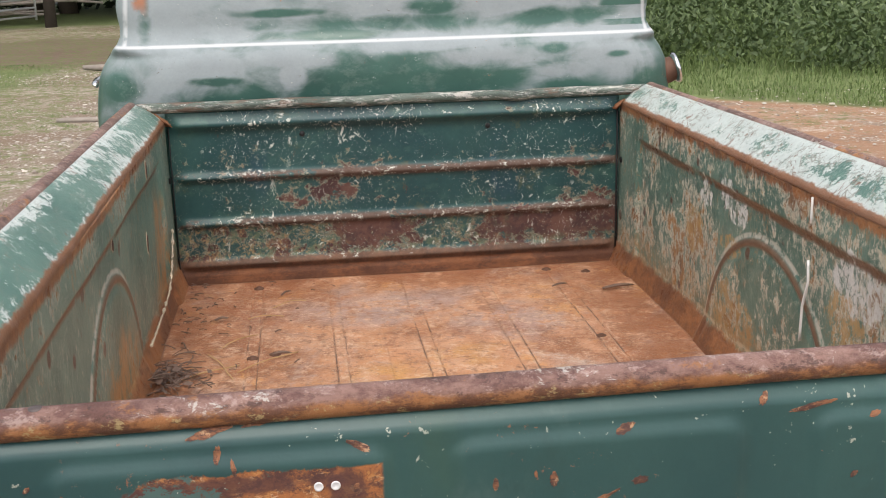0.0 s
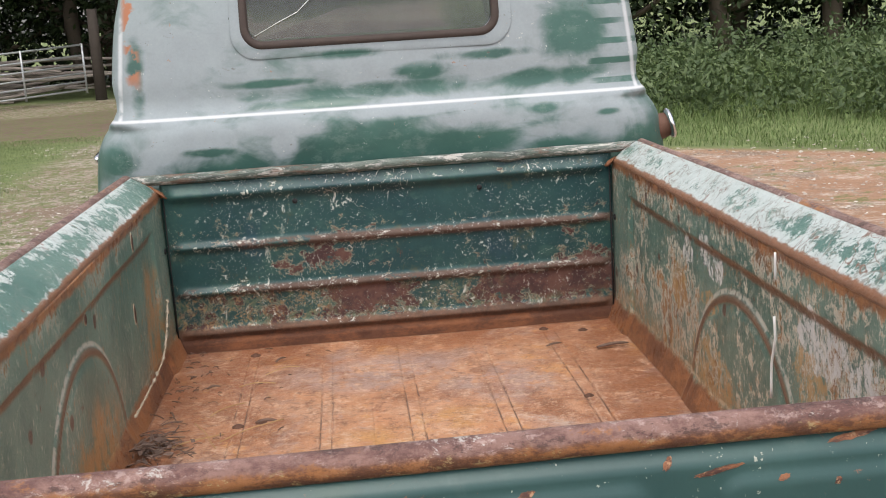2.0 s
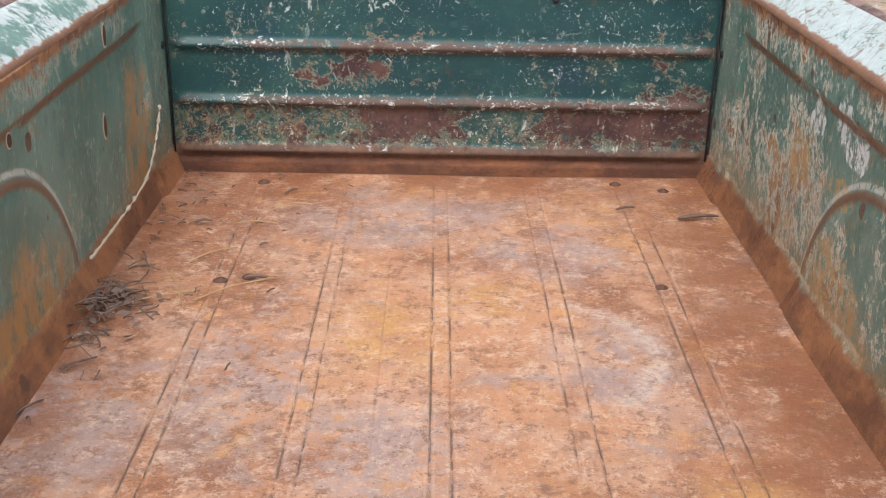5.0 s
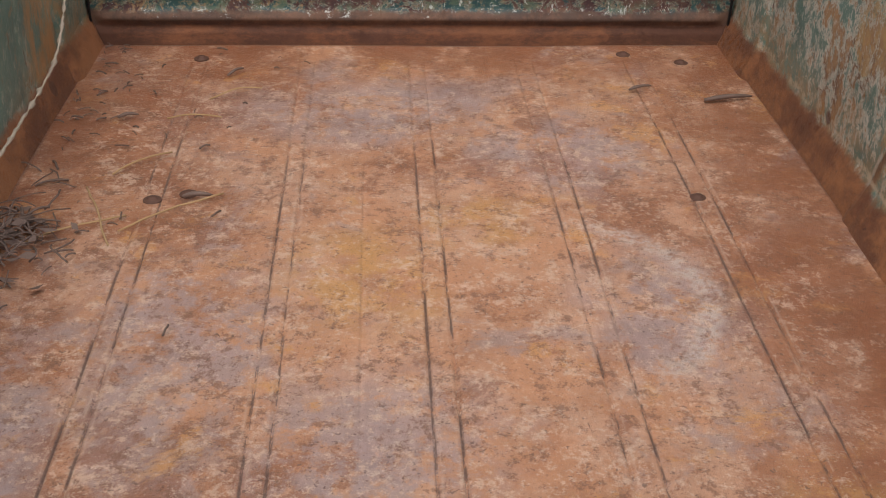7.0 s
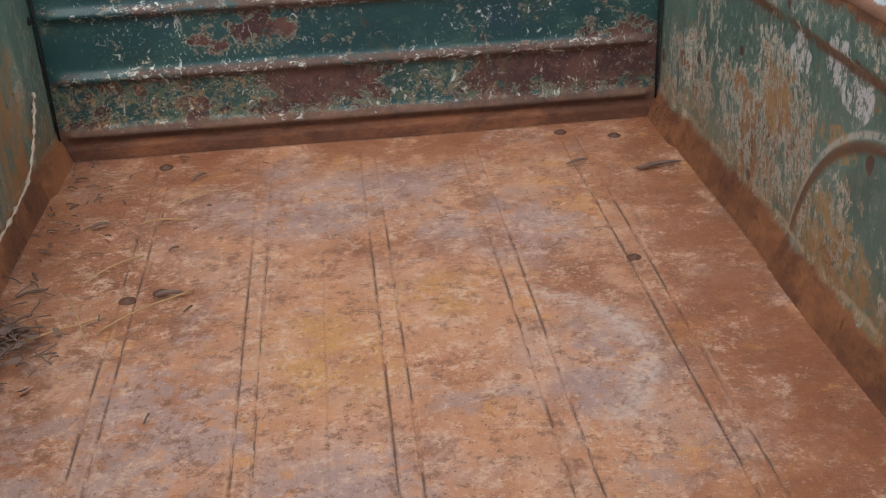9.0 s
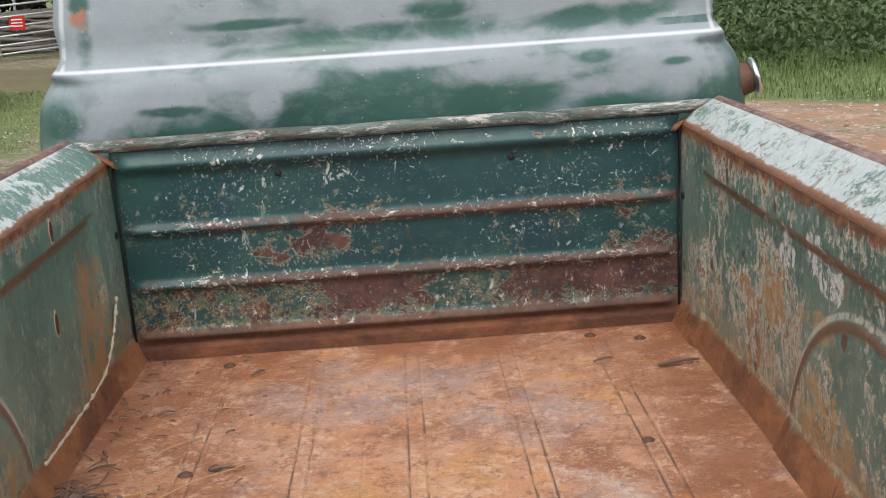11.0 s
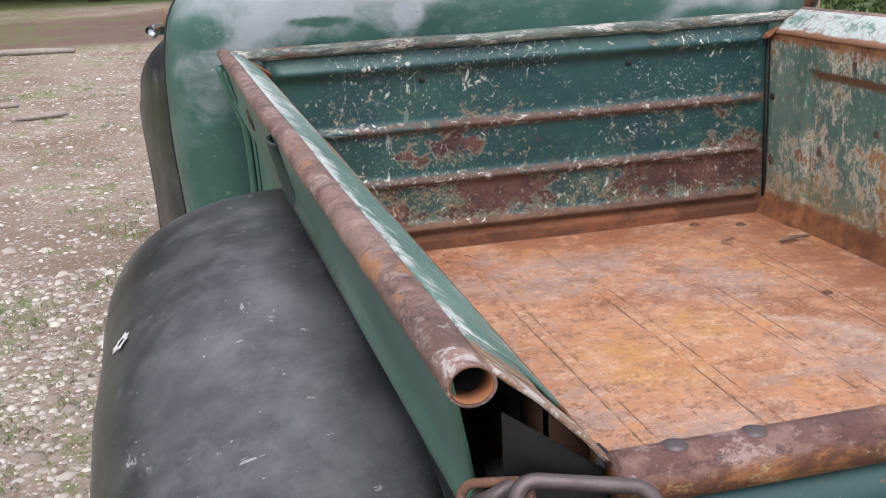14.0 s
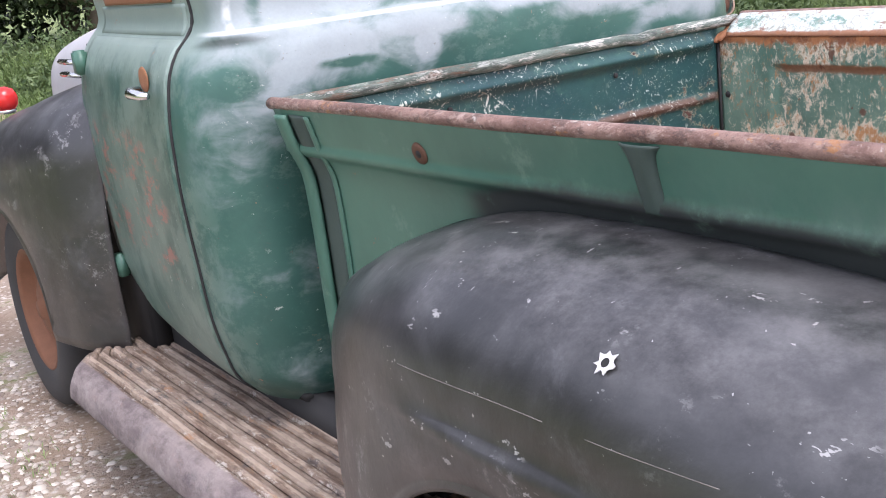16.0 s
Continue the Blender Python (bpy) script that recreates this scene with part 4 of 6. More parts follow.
PALE_SCRATCH = make_plain("pale_scratch", (0.115, 0.108, 0.100), 0.7, 0.0, 0.5, 40, 0.2)
DARK_GLASS = make_plain("dark_glass", (0.03, 0.033, 0.033), 0.08, 0.0, 0.1, 5, 0.0)
RED = make_plain("red_lens", (0.48, 0.018, 0.016), 0.15, 0.0, 0.05, 20, 0.0)
BARK = make_plain("bark", (0.075, 0.058, 0.042), 0.9, 0.0, 0.5, 12, 0.9)
DARK_BOLT = make_plain("rusted_bolt", (0.115, 0.055, 0.035), 0.7, 0.2, 0.4, 60, 0.4)
DRY = make_plain("dry_twig", (0.150, 0.100, 0.078), 0.85, 0.0, 0.5, 40, 0.5)
STRAW = make_plain("dry_straw", (0.42, 0.27, 0.13), 0.8, 0.0, 0.3, 40, 0.3)
POST = make_plain("weathered_wood", (0.050, 0.040, 0.032), 0.85, 0.0, 0.4, 10, 0.6)
HOOD = make_plain("hood_primer", (0.40, 0.40, 0.42), 0.5, 0.0, 0.25, 6, 0.1)
GRASS = make_leaf("grass_blade", (0.118, 0.170, 0.058), (0.225, 0.275, 0.120))
LEAF = make_leaf("tree_leaf", (0.012, 0.026, 0.008), (0.040, 0.062, 0.020), 0.5)
STONE, GLASS = make_stones(), make_glass()
WEED = make_leaf("weed_leaf", (0.045, 0.078, 0.028), (0.120, 0.165, 0.068), 1.1)
TALL_GRASS = make_leaf("tall_grass_blade", (0.085, 0.140, 0.036), (0.175, 0.235, 0.085), 0.9)
LOG = make_plain("grey_dead_wood", (0.27, 0.235, 0.205), 0.9, 0.0, 0.5, 14, 0.8)
# ---- mesh helpers ----
def mesh_object(name, verts, faces, material, parent=None, label="", smooth=True):
    me = bpy.data.meshes.new(name)
    me.from_pydata([tuple(map(float, v)) for v in verts], [], [tuple(map(int, f)) for f in faces])
    me.materials.append(material)
    me.polygons.foreach_set("use_smooth", [smooth] * len(me.polygons))
    me.update()
    ob = new(name, me)
    if parent is not None:
        ob.parent = parent
    return tagged(ob, label)


def part(name, geo, material, parent, label="", smooth=True):
    return mesh_object(name, geo.v, geo.f, material, parent, label, smooth)


class Geo:
    """Collects vertices and faces of one mesh."""

    def __init__(self):
        self.v, self.f = [], []

    def add(self, verts, faces):
        n = len(self.v)
        self.v.extend(verts)
        self.f.extend(tuple(i + n for i in f) for f in faces)
        return self

    def sheet(self, p, thick=0.003):
        """A plate over a grid of points (nu, nv, 3), with a back and rims."""
        nu, nv = p.shape[:2]
        du, dv = np.gradient(p, axis=0), np.gradient(p, axis=1)
        n = np.cross(du, dv)
        n /= np.maximum(np.linalg.norm(n, axis=2, keepdims=True), 1e-9)
        q = p - n * thick
        verts = np.concatenate([p.reshape(-1, 3), q.reshape(-1, 3)])
        m = nu * nv
        faces = []
        for i in range(nu - 1):
            for j in range(nv - 1):
                a, b, c, d = i * nv + j, (i + 1) * nv + j, (i + 1) * nv + j + 1, i * nv + j + 1
                faces.append((a, b, c, d))
                faces.append((m + d, m + c, m + b, m + a))
        ring = [(i, 0) for i in range(nu)] + [(nu - 1, j) for j in range(1, nv)] + [(i, nv - 1) for i in range(nu - 2, -1, -1)] + [(0, j) for j in range(nv - 2, 0, -1)]
        ids = [i * nv + j for i, j in ring]
        for a, b in zip(ids, ids[1:] + ids[:1]):
            faces.append((b, a, m + a, m + b))
        return self.add(verts, faces)

    def tube(self, pts, r, n=10, cap=True, wall=0.0, flat=1.0):
        """A round bar along a line; r is a radius or one radius a point; wall: a hollow pipe of that thickness."""
        pts = np.array(pts, float)
        rs = np.broadcast_to(np.array(r, float), (len(pts),))
        d = np.gradient(pts, axis=0)
        d /= np.maximum(np.linalg.norm(d, axis=1, keepdims=True), 1e-9)
        up = np.array((0, 0, 1.0)) if abs(d[0][2]) < 0.9 else np.array((1.0, 0, 0))
        a = np.cross(d[0], up)
        rings = []
        for p, t, rr in zip(pts, d, rs):
            a = a - t * (a @ t)
            a /= np.linalg.norm(a)
            b = np.cross(t, a)
            ang = np.linspace(0, 2 * np.pi, n, endpoint=False)
            rings.append((p, a.copy(), b, ang, rr))
        def loop(shrink):
            return [p + (rr - shrink) * (np.cos(g) * a + flat * np.sin(g) * b) for p, a, b, ang, rr in rings for g in ang]
        k = len(rings)
        verts = loop(0)
        faces = [(i * n + j, i * n + (j + 1) % n, (i + 1) * n + (j + 1) % n, (i + 1) * n + j) for i in range(k - 1) for j in range(n)]
        if wall:
            m = len(verts)
            verts = verts + loop(wall)
            faces += [(m + (i + 1) * n + j, m + (i + 1) * n + (j + 1) % n, m + i * n + (j + 1) % n, m + i * n + j) for i in range(k - 1) for j in range(n)]
            for e in (0, (k - 1) * n):
                faces += [(e + (j + 1) % n, e + j, m + e + j, m + e + (j + 1) % n) if not e else (e + j, e + (j + 1) % n, m + e + (j + 1) % n, m + e + j) for j in range(n)]
        elif cap:
            faces += [tuple(range(n))[::-1], tuple((k - 1) * n + j for j in range(n))]
        return self.add(verts, faces)

    def box(self, x0, x1, y0, y1, z0, z1, bevel=0.0):
        bm = bmesh.new()
        bmesh.ops.create_cube(bm, size=1)
        for v in bm.verts:
            v.co = Vector(((x0 + x1) / 2 + v.co.x * (x1 - x0), (y0 + y1) / 2 + v.co.y * (y1 - y0), (z0 + z1) / 2 + v.co.z * (z1 - z0)))
        if bevel:
            bmesh.ops.bevel(bm, geom=bm.edges[:], offset=bevel, segments=2, affect="EDGES")
        bm.verts.index_update()
        self.add([tuple(v.co) for v in bm.verts], [[v.index for v in f.verts] for f in bm.faces])
        bm.free()
        return self

    def turned(self, profile, centre, axis, n=32, cap=True):
        """A turned shape: profile of (along, radius) round an axis through centre."""
        t = Vector(axis).normalized()
        a = t.orthogonal().normalized()
        b = t.cross(a)
        verts = [Vector(centre) + t * s + (a * math.cos(g) + b * math.sin(g)) * r for s, r in profile for g in (2 * math.pi * k / n for k in range(n))]
        k = len(profile)
        faces = [(i * n + j, i * n + (j + 1) % n, (i + 1) * n + (j + 1) % n, (i + 1) * n + j) for i in range(k - 1) for j in range(n)]
        if cap:
            faces += [tuple(range(n))[::-1], tuple((k - 1) * n + j for j in range(n))]
        return self.add(verts, faces)


def wobble(*co, scale=1.0):
    return noise.noise(Vector(co) * scale)


def smooth_at(x, lo, hi):
    t = np.clip((np.asarray(x, float) - lo) / (hi - lo), 0, 1)
    return t * t * (3 - 2 * t)


def bell(d, width):
    return np.exp(-(d / width) ** 2)


def curve(xs, ys):
    """A smooth function through a few points."""
    xs, ys = np.array(xs, float), np.array(ys, float)
    s = np.gradient(ys, xs)

    def f(x):
        x = np.clip(np.asarray(x, float), xs[0], xs[-1])
        k = np.clip(np.searchsorted(xs, x) - 1, 0, len(xs) - 2)
        h = xs[k + 1] - xs[k]
        t = (x - xs[k]) / h
        return ((2 * t**3 - 3 * t**2 + 1) * ys[k] + (t**3 - 2 * t**2 + t) * h * s[k] + (3 * t**2 - 2 * t**3) * ys[k + 1] + (t**3 - t**2) * h * s[k + 1])

    return f


# ---- the pickup truck ----
truck = tagged(new("pickup_truck"), "old green pickup truck with rusty bed, black fenders and primer-patched cab", "pickup truck")
FLOOR_Z, HEAD_Y, HALF = 0.65, 1.98, 0.62
AXLE_REAR, AXLE_FRONT = 0.92, 3.83


def bed_floor():
    xs = list(np.linspace(-HALF, HALF, 60))
    for s in SEAMS + (-0.093,):
        xs += [s - 0.006, s - 0.003, s - 0.0015, s, s + 0.0015, s + 0.003, s + 0.006]
    xs, ys = np.array(sorted(set(np.round(xs, 5)))), np.linspace(-0.015, HEAD_Y, 180)
    p = np.zeros((len(xs), len(ys), 3))
    for i, x in enumerate(xs):
        for j, y in enumerate(ys):
            z = FLOOR_Z + 0.004 * wobble(x, y, 0.3, scale=2.2)
            for k, s in enumerate(SEAMS):
                z -= 0.0040 * bell(x - s, 0.0022) * min(1.0, max(0.0, 0.75 + 1.2 * wobble(k * 3.1, y, 0, scale=3.0))) * float(smooth_at(y, 0.0, 0.1) * (1 - smooth_at(y, 1.85, 1.91)))
            z -= 0.002 * bell(x + 0.093, 0.002) * float(smooth_at(y, 0.7, 0.9) * (1 - smooth_at(y, 1.3, 1.5)))
            p[i, j] = (x, y, z)
    floor = part("bed_floor", Geo().sheet(p, 0.004), FLOOR, truck, "rust-orange steel bed floor with lengthwise seams")
    for x, y in ((0.405, 1.346), (-0.400, 1.349), (0.400, 1.922), (0.503, 1.880), (-0.350, 1.366), (-0.40, 1.90), (0.400, 0.45), (-0.395, 0.45)):
        g = Geo().turned([(-0.002, 0.0135), (0.0012, 0.0135), (0.0022, 0.011), (0.0022, 0.0075), (0.0050, 0.0068), (0.006, 0.003)], (x, y, FLOOR_Z), (0, 0, 1), 18)
        part("bolt", g, DARK_BOLT, floor)


def headboard():
    xs, zs = np.linspace(-HALF, HALF, 120), np.linspace(FLOOR_Z - 0.01, 1.125, 150)
    p = np.zeros((len(xs), len(zs), 3))
    for i, x in enumerate(xs):
        ends = 1 - float(smooth_at(abs(x), 0.585, 0.605))
        for j, z in enumerate(zs):
            h = ends * (0.013 * bell(z - 0.946, 0.011) + 0.013 * bell(z - 0.818, 0.011) + 0.014 * bell(z - 0.704, 0.012))
            h += 0.007 * (1 - float(smooth_at(z, 0.672, 0.688)))
            h += ends * 0.018 * bell(z - 1.092, 0.017)
            h += 0.002 * wobble(x, z, 5.0, scale=3.0)
            p[i, j] = (x, HEAD_Y - h, z)
    board = part("headboard", Geo().sheet(p, 0.004), HEAD, truck, "beaded green headboard with chipped paint and rust")
    pts = [(x, HEAD_Y - 0.004 + 0.002 * wobble(x, 1, 1, scale=4), 1.140 + 0.0025 * wobble(x, 2, 7, scale=5) - 0.006 * bell(x - 0.33, 0.025)) for x in np.linspace(-0.69, 0.69, 70)]
    part("top_rail", Geo().tube(pts, 0.0140, 14), HEAD_RAIL, board, "paint-worn rolled top rail")
    for s in (-1, 1):
        part("corner_seam", Geo().box(s * 0.613 - 0.0014, s * 0.613 + 0.0014, HEAD_Y - 0.012, HEAD_Y - 0.001, 0.67, 1.09, 0.002), BLACK, board)
        part("corner_hole", Geo().turned([(0, 0.009), (0.003, 0.007)], (s * (HALF - 0.0), HEAD_Y - 0.028, 0.948), (-s, 0, 0), 14), BLACK, board)
    for x in (-0.261, 0.248):
        part("bolt_hole", Geo().turned([(0, 0.0075), (0.003, 0.006)], (x, HEAD_Y - 0.002, 1.056), (0, -1, 0), 14), BLACK, board)


RAIL_X = 0.7035


def rail_z(y):
    return 1.1555 - 0.0097 * (y - 1.15)

CREASE = 1.103


def bed_side(s):
    side = part("bed_side", side_wall(s), SIDE, truck, "scraped green bed side with rust streaks")
    def flare_at(y, k):
        w = 0.0035 * wobble(y, k * 0.3, s, scale=9.0) * math.sin(math.pi * k)
        return (s * (HALF - 0.001 + 0.070 * k), y, CREASE + (rail_z(y) + 0.006 - CREASE) * k + 0.004 * math.sin(math.pi * k) + w)

    g = Geo()
    # the sheet, then the three strips round the stake hole at its rear end
    for y0, y1, k0, k1, n in ((0.050, 1.955, 0, 1, 120), (0.002, 0.050, 0.48, 1, 5), (0.002, 0.050, 0, 0.04, 5), (-0.024, 0.002, 0, 1, 4)):
        p = np.array([[flare_at(y, k) for k in np.linspace(k0, k1, 9)] for y in np.linspace(y0, y1, n)])
        g.sheet(p if s < 0 else p[:, ::-1], -0.003 if s > 0 else 0.003)
    part("flare", g, FLARE, side, "scuffed sloping flare")
    hole = Geo()
    for (ya, ka), (yb, kb) in (((0.050, 0.04), (0.050, 0.48)), ((0.050, 0.48), (0.002, 0.48)), ((0.002, 0.48), (0.002, 0.04)), ((0.002, 0.04), (0.050, 0.04))):
        top = [Vector(flare_at(ya, ka)), Vector(flare_at(yb, kb))]
        p = np.array([[tuple(q - Vector((0, 0, 0.004 + 0.10 * d))) for q in top] for d in (0, 0.35, 0.7, 1)])
        hole.sheet(p, 0.0025)
    part("stake_hole", hole, HOLE_RUST, side, "rusty stake hole")
    # near-black plates put where the open end is only in shade
    cap = Geo()
    p = np.array([[(s * (HALF + 0.001 + w * k), -0.015, z) for k in (0, 0.5, 1)] for z, w in ((0.66, 0.034), (0.95, 0.038), (1.04, 0.052), (1.096, 0.062))])
    cap.sheet(p, 0.002)
    p = np.array([[(s * (HALF + 0.001 + 0.062 * k), -0.015, CREASE - 0.007 + t * 0.046 * k) for k in (0, 0.5, 1)] for t in (0, 0.5, 1)])
    cap.sheet(p, 0.002)
    part("shade_cap", cap, CAVITY, side, "near-black plate for the shade in the open rear end")
    pts = [(s * (RAIL_X + 0.002 * wobble(y, 3, s, scale=3)), y, rail_z(y) + 0.002 * wobble(y, 1, s, scale=2.5)) for y in np.linspace(-0.030, 1.965, 60)]
    part("top_rail", Geo().tube(pts, 0.0145, 18, wall=0.0016, flat=0.86), RAIL, side, "rusty rolled top rail with an open end")
    part("rail_bore", Geo().tube([(s * RAIL_X, y, rail_z(y)) for y in (-0.029, -0.02, -0.008)], 0.0127, 16, wall=0.0006, flat=0.86), ORANGE_LIP, side, "orange rust inside the rail")
    part("bore_depth", Geo().tube([(s * RAIL_X, y, rail_z(y)) for y in (-0.010, 0.05, 0.20)], 0.0124, 16, wall=0.0006, flat=0.86), CAVITY, side, "near-black liner for the shade inside the rail")
    prof = [(0.712, 1.150), (0.708, 1.130), (0.701, 1.105), (0.694, 1.080), (0.686, 1.055), (0.674, 1.028), (0.663, 0.99), (0.658, 0.90), (0.656, 0.76), (0.654, 0.62)]
    u = curve(range(len(prof)), [a for a, _ in prof])
    v = curve(range(len(prof)), [b for _, b in prof])
    k = np.linspace(0, len(prof) - 1, 40)
    ys = np.linspace(0.0, 1.0, 60)
    def rear_end(z):
        return 0.035 - 0.055 * min(1.0, max(0.0, (z - 1.036) / 0.095))
    p = np.array([[(s * (u(a) + 0.010 * bell(v(a) - 1.052, 0.010)), rear_end(v(a)) + (1.945 - rear_end(v(a))) * y, v(a) + (rail_z(1.945 * y) - 1.1475) * float(smooth_at(v(a), 0.95, 1.14))) for a in k] for y in ys])
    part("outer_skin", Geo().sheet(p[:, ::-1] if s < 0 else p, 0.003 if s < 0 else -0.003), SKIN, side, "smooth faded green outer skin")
    def strip(y0, y1, a0, a1, out):
        pp = np.array([[(s * (u(a) + out * (0.4 if k in (0, 4) else 1)), yy, v(a)) for a in np.linspace(a0, a1, 24)] for k, yy in enumerate(np.linspace(y0, y1, 5))])
        return Geo().sheet(pp[:, ::-1] if s < 0 else pp, out if s < 0 else -out)
    pocket = part("stake_pocket", strip(1.885, 1.925, 1.0, 9, 0.010), SKIN, side, "pressed green stake pocket")
    part("channel", strip(1.815, 1.884, 1.0, 9, 0.003), SHADED_GREEN, pocket, "recessed channel, its shade put into the colour")
    part("channel_edge", strip(1.796, 1.808, 1.0, 9, 0.005), SKIN, pocket)
    # a pressed gusset: broad under the rail, waisted, with a small turned foot
    rows = []
    for a in np.linspace(0.3, 4.3, 26):
        t = (a - 0.3) / 4.0
        half = 0.020 + 0.018 * math.exp(-t / 0.14) + 0.003 * float(smooth_at(t, 0.85, 1.0))
        rows.append([(s * (u(a) + 0.011 * (1 - abs(k) ** 4) - 0.001), 0.876 + half * k, v(a) + 0.004) for k in np.linspace(-1, 1, 11)])
    pp = np.array(rows).transpose(1, 0, 2)
    part("rail_brace", Geo().sheet(pp[:, ::-1] if s < 0 else pp, 0.003 if s < 0 else -0.003), SHADED_GREEN, side, "pressed brace under the rail, its shade put into the colour")
    side_marks(side, s)
    corner_bracket(side, s)
    part("rust_spot", Geo().turned([(-0.002, 0.021), (0.0015, 0.019), (0.0020, 0.009), (0.0012, 0.006)], (s * 0.6995, 1.425, 1.086), (s, 0, -0.28), 24), DARK_BOLT, side, "round rusty spot with a hole")
    part("spot_hole", Geo().turned([(0.0, 0.0075), (0.0028, 0.0070)], (s * 0.6995, 1.425, 1.086), (s, 0, -0.28), 16), BLACK, side)
    part("end_post", Geo().box(s * 0.643 - 0.039, s * 0.643 + 0.039, 0.012, 0.034, 0.52, 1.090, 0.003), BLACK, side, "black end post with bolt hole")
    return side


def side_marks(side, s):
    off = HALF - 0.006
    if s > 0:
        for name, pts in (("paint_run", [(0.748, 1.098), (0.748, 1.050)]), ("paint_run", [(0.742, 0.985), (0.738, 0.945), (0.756, 0.895), (0.758, 0.83)])):
            line = [(off + 0.004 * (z > 1.04), y, z) for y, z in pts]
            line = [tuple(Vector(a).lerp(Vector(b), t)) for a, b in zip(line, line[1:]) for t in (0, 0.34, 0.67)] + [line[-1]]
            part(name, Geo().tube(line, 0.0026, 8), WHITE_RUN, side, "white paint run")
    else:
        for y, z, h in ((1.515, 1.060, 0.024), (1.500, 0.893, 0.026), (1.030, 1.008, 0.013)):
            for name, grow, mat, out in (("slot_rim", 1.0, WELD, 0.0), ("slot", 0.80, DARK_BOLT, 0.0008)):
                ring = [(0.010 * grow * math.cos(a) * (1 + 0.3 * wobble(a, z, y, scale=2)), h * grow * math.sin(a)) for a in np.linspace(0, 2 * math.pi, 20, endpoint=False)]
                x = -HALF - (0.009 if z < 1.02 else 0.0) + 0.004 * wobble(y, z, 3 * s, scale=2.5) + 0.0012
                v = [(x + out, y + p, z + q) for p, q in ring] + [(x - 0.004, y + p, z + q) for p, q in ring]
                f = [tuple(range(20))] + [(i, (i + 1) % 20, 20 + (i + 1) % 20, 20 + i) for i in range(20)]
                mesh_object(name, v, f, mat, side, "", False)
        pts = [(1.850, 0.840), (1.815, 0.800), (1.775, 0.765), (1.70, 0.728), (1.60, 0.718), (1.48, 0.716), (1.36, 0.716), (1.28, 0.718)]
        fy, fz = curve(range(8), [y for y, _ in pts]), curve(range(8), [z for _, z in pts])
        ks = np.linspace(0, 7, 90)
        line = [(-off + 0.004 + 0.002 * wobble(k, 0, 1, scale=9), float(fy(k)), float(fz(k)) + 0.003 * wobble(k, 4, 2, scale=6)) for k in ks]
        part("sealer_bead", Geo().tube(line, [max(0.0008, 0.0026 + 0.0055 * wobble(k, 5, 0, scale=5)) for k in ks], 7), WELD, side, "pale crumbling sealer bead")


def corner_bracket(side, s):
    """Crumpled, rusted sheet where the headboard's rail meets the flare."""
    rng = np.random.default_rng(7)
    p = np.zeros((9, 7, 3))
    for i in range(9):
        for j in range(7):
            d = rng.normal(0, 0.0028, 3)
            p[i, j] = (s * (0.604 + 0.075 * i / 8) + d[0], 1.950 + 0.030 * j / 6 + d[1], 1.094 + 0.046 * i / 8 + 0.014 * math.sin(j * 1.1 + i) * 0.4 + d[2])
    part("corner_bracket", Geo().sheet(p, 0.002), RUSTY, side, "crumpled rusty corner bracket")


def side_wall(s):
    ys = np.linspace(0.0, HEAD_Y, 190)
    zs = np.concatenate([np.linspace(FLOOR_Z - 0.01, 0.7105, 8), np.linspace(0.7125, CREASE, 76)])
    p = np.zeros((len(ys), len(zs), 3))
    for i, y in enumerate(ys):
        for j, z in enumerate(zs):
            inset = min(float(smooth_at(1.80 - y, -0.008, 0.012)), float(smooth_at(1.028 - z, -0.008, 0.010)))
            d = math.hypot(y - 0.955, z - 0.635) - 0.318
            h = -0.009 * inset + 0.007 * bell(d, 0.008) + 0.006 * float(smooth_at(-d, 0.0, 0.03))
            h += 0.004 * wobble(y, z, 3 * s, scale=2.5)
            h += 0.024 * max(0.0, (0.712 - z) / 0.062)
            p[i, j] = (s * (HALF - h), y, z)
    return Geo().sheet(p if s > 0 else p[:, ::-1], -0.003 if s > 0 else -0.003)


GATE_Y = -0.050


def gate_face(x, z):
    """The tailgate's outer face: three raised panels with soft edges."""
    h = 0.0
    for x0, x1 in ((-0.535, -0.190), (-0.135, 0.185), (0.250, 0.560)):
        dx = max(x0 + 0.03 - x, x - x1 + 0.03, 0.0)
        dz = max(0.715 + 0.03 - z, z - 1.060 + 0.03, 0.0)
        h = max(h, 1 - float(smooth_at(math.hypot(dx, dz), 0.014, 0.032)))
    return GATE_Y - 0.0065 * h + 0.0025 * wobble(x, z, 9, scale=3) + 0.020 * float(smooth_at(z, 1.068, 1.094))


def paint_chip(x, z, long, wide, turn, parent, material, rng):
    """A bare place in the paint: a thin ragged scab."""
    k = 26
    pts = []
    for i in range(k):
        a = 2 * math.pi * i / k
        r = rng.uniform(0.72, 1.12)
        u, v = long / 2 * math.cos(a) * r, wide / 2 * math.sin(a) * r
        t = radians(turn)
        pts.append((x + u * math.cos(t) - v * math.sin(t), z + u * math.sin(t) + v * math.cos(t)))
    verts = [(px, gate_face(px, pz) - 0.0008, pz) for px, pz in pts] + [(px, gate_face(px, pz) + 0.001, pz) for px, pz in pts] + [(x, gate_face(x, z) - 0.0012, z)]
    faces = [(i, 2 * k, (i + 1) % k) for i in range(k)] + [(i, (i + 1) % k, k + (i + 1) % k, k + i) for i in range(k)]
    mesh_object("paint_chip", verts, faces, material, parent, "", False)


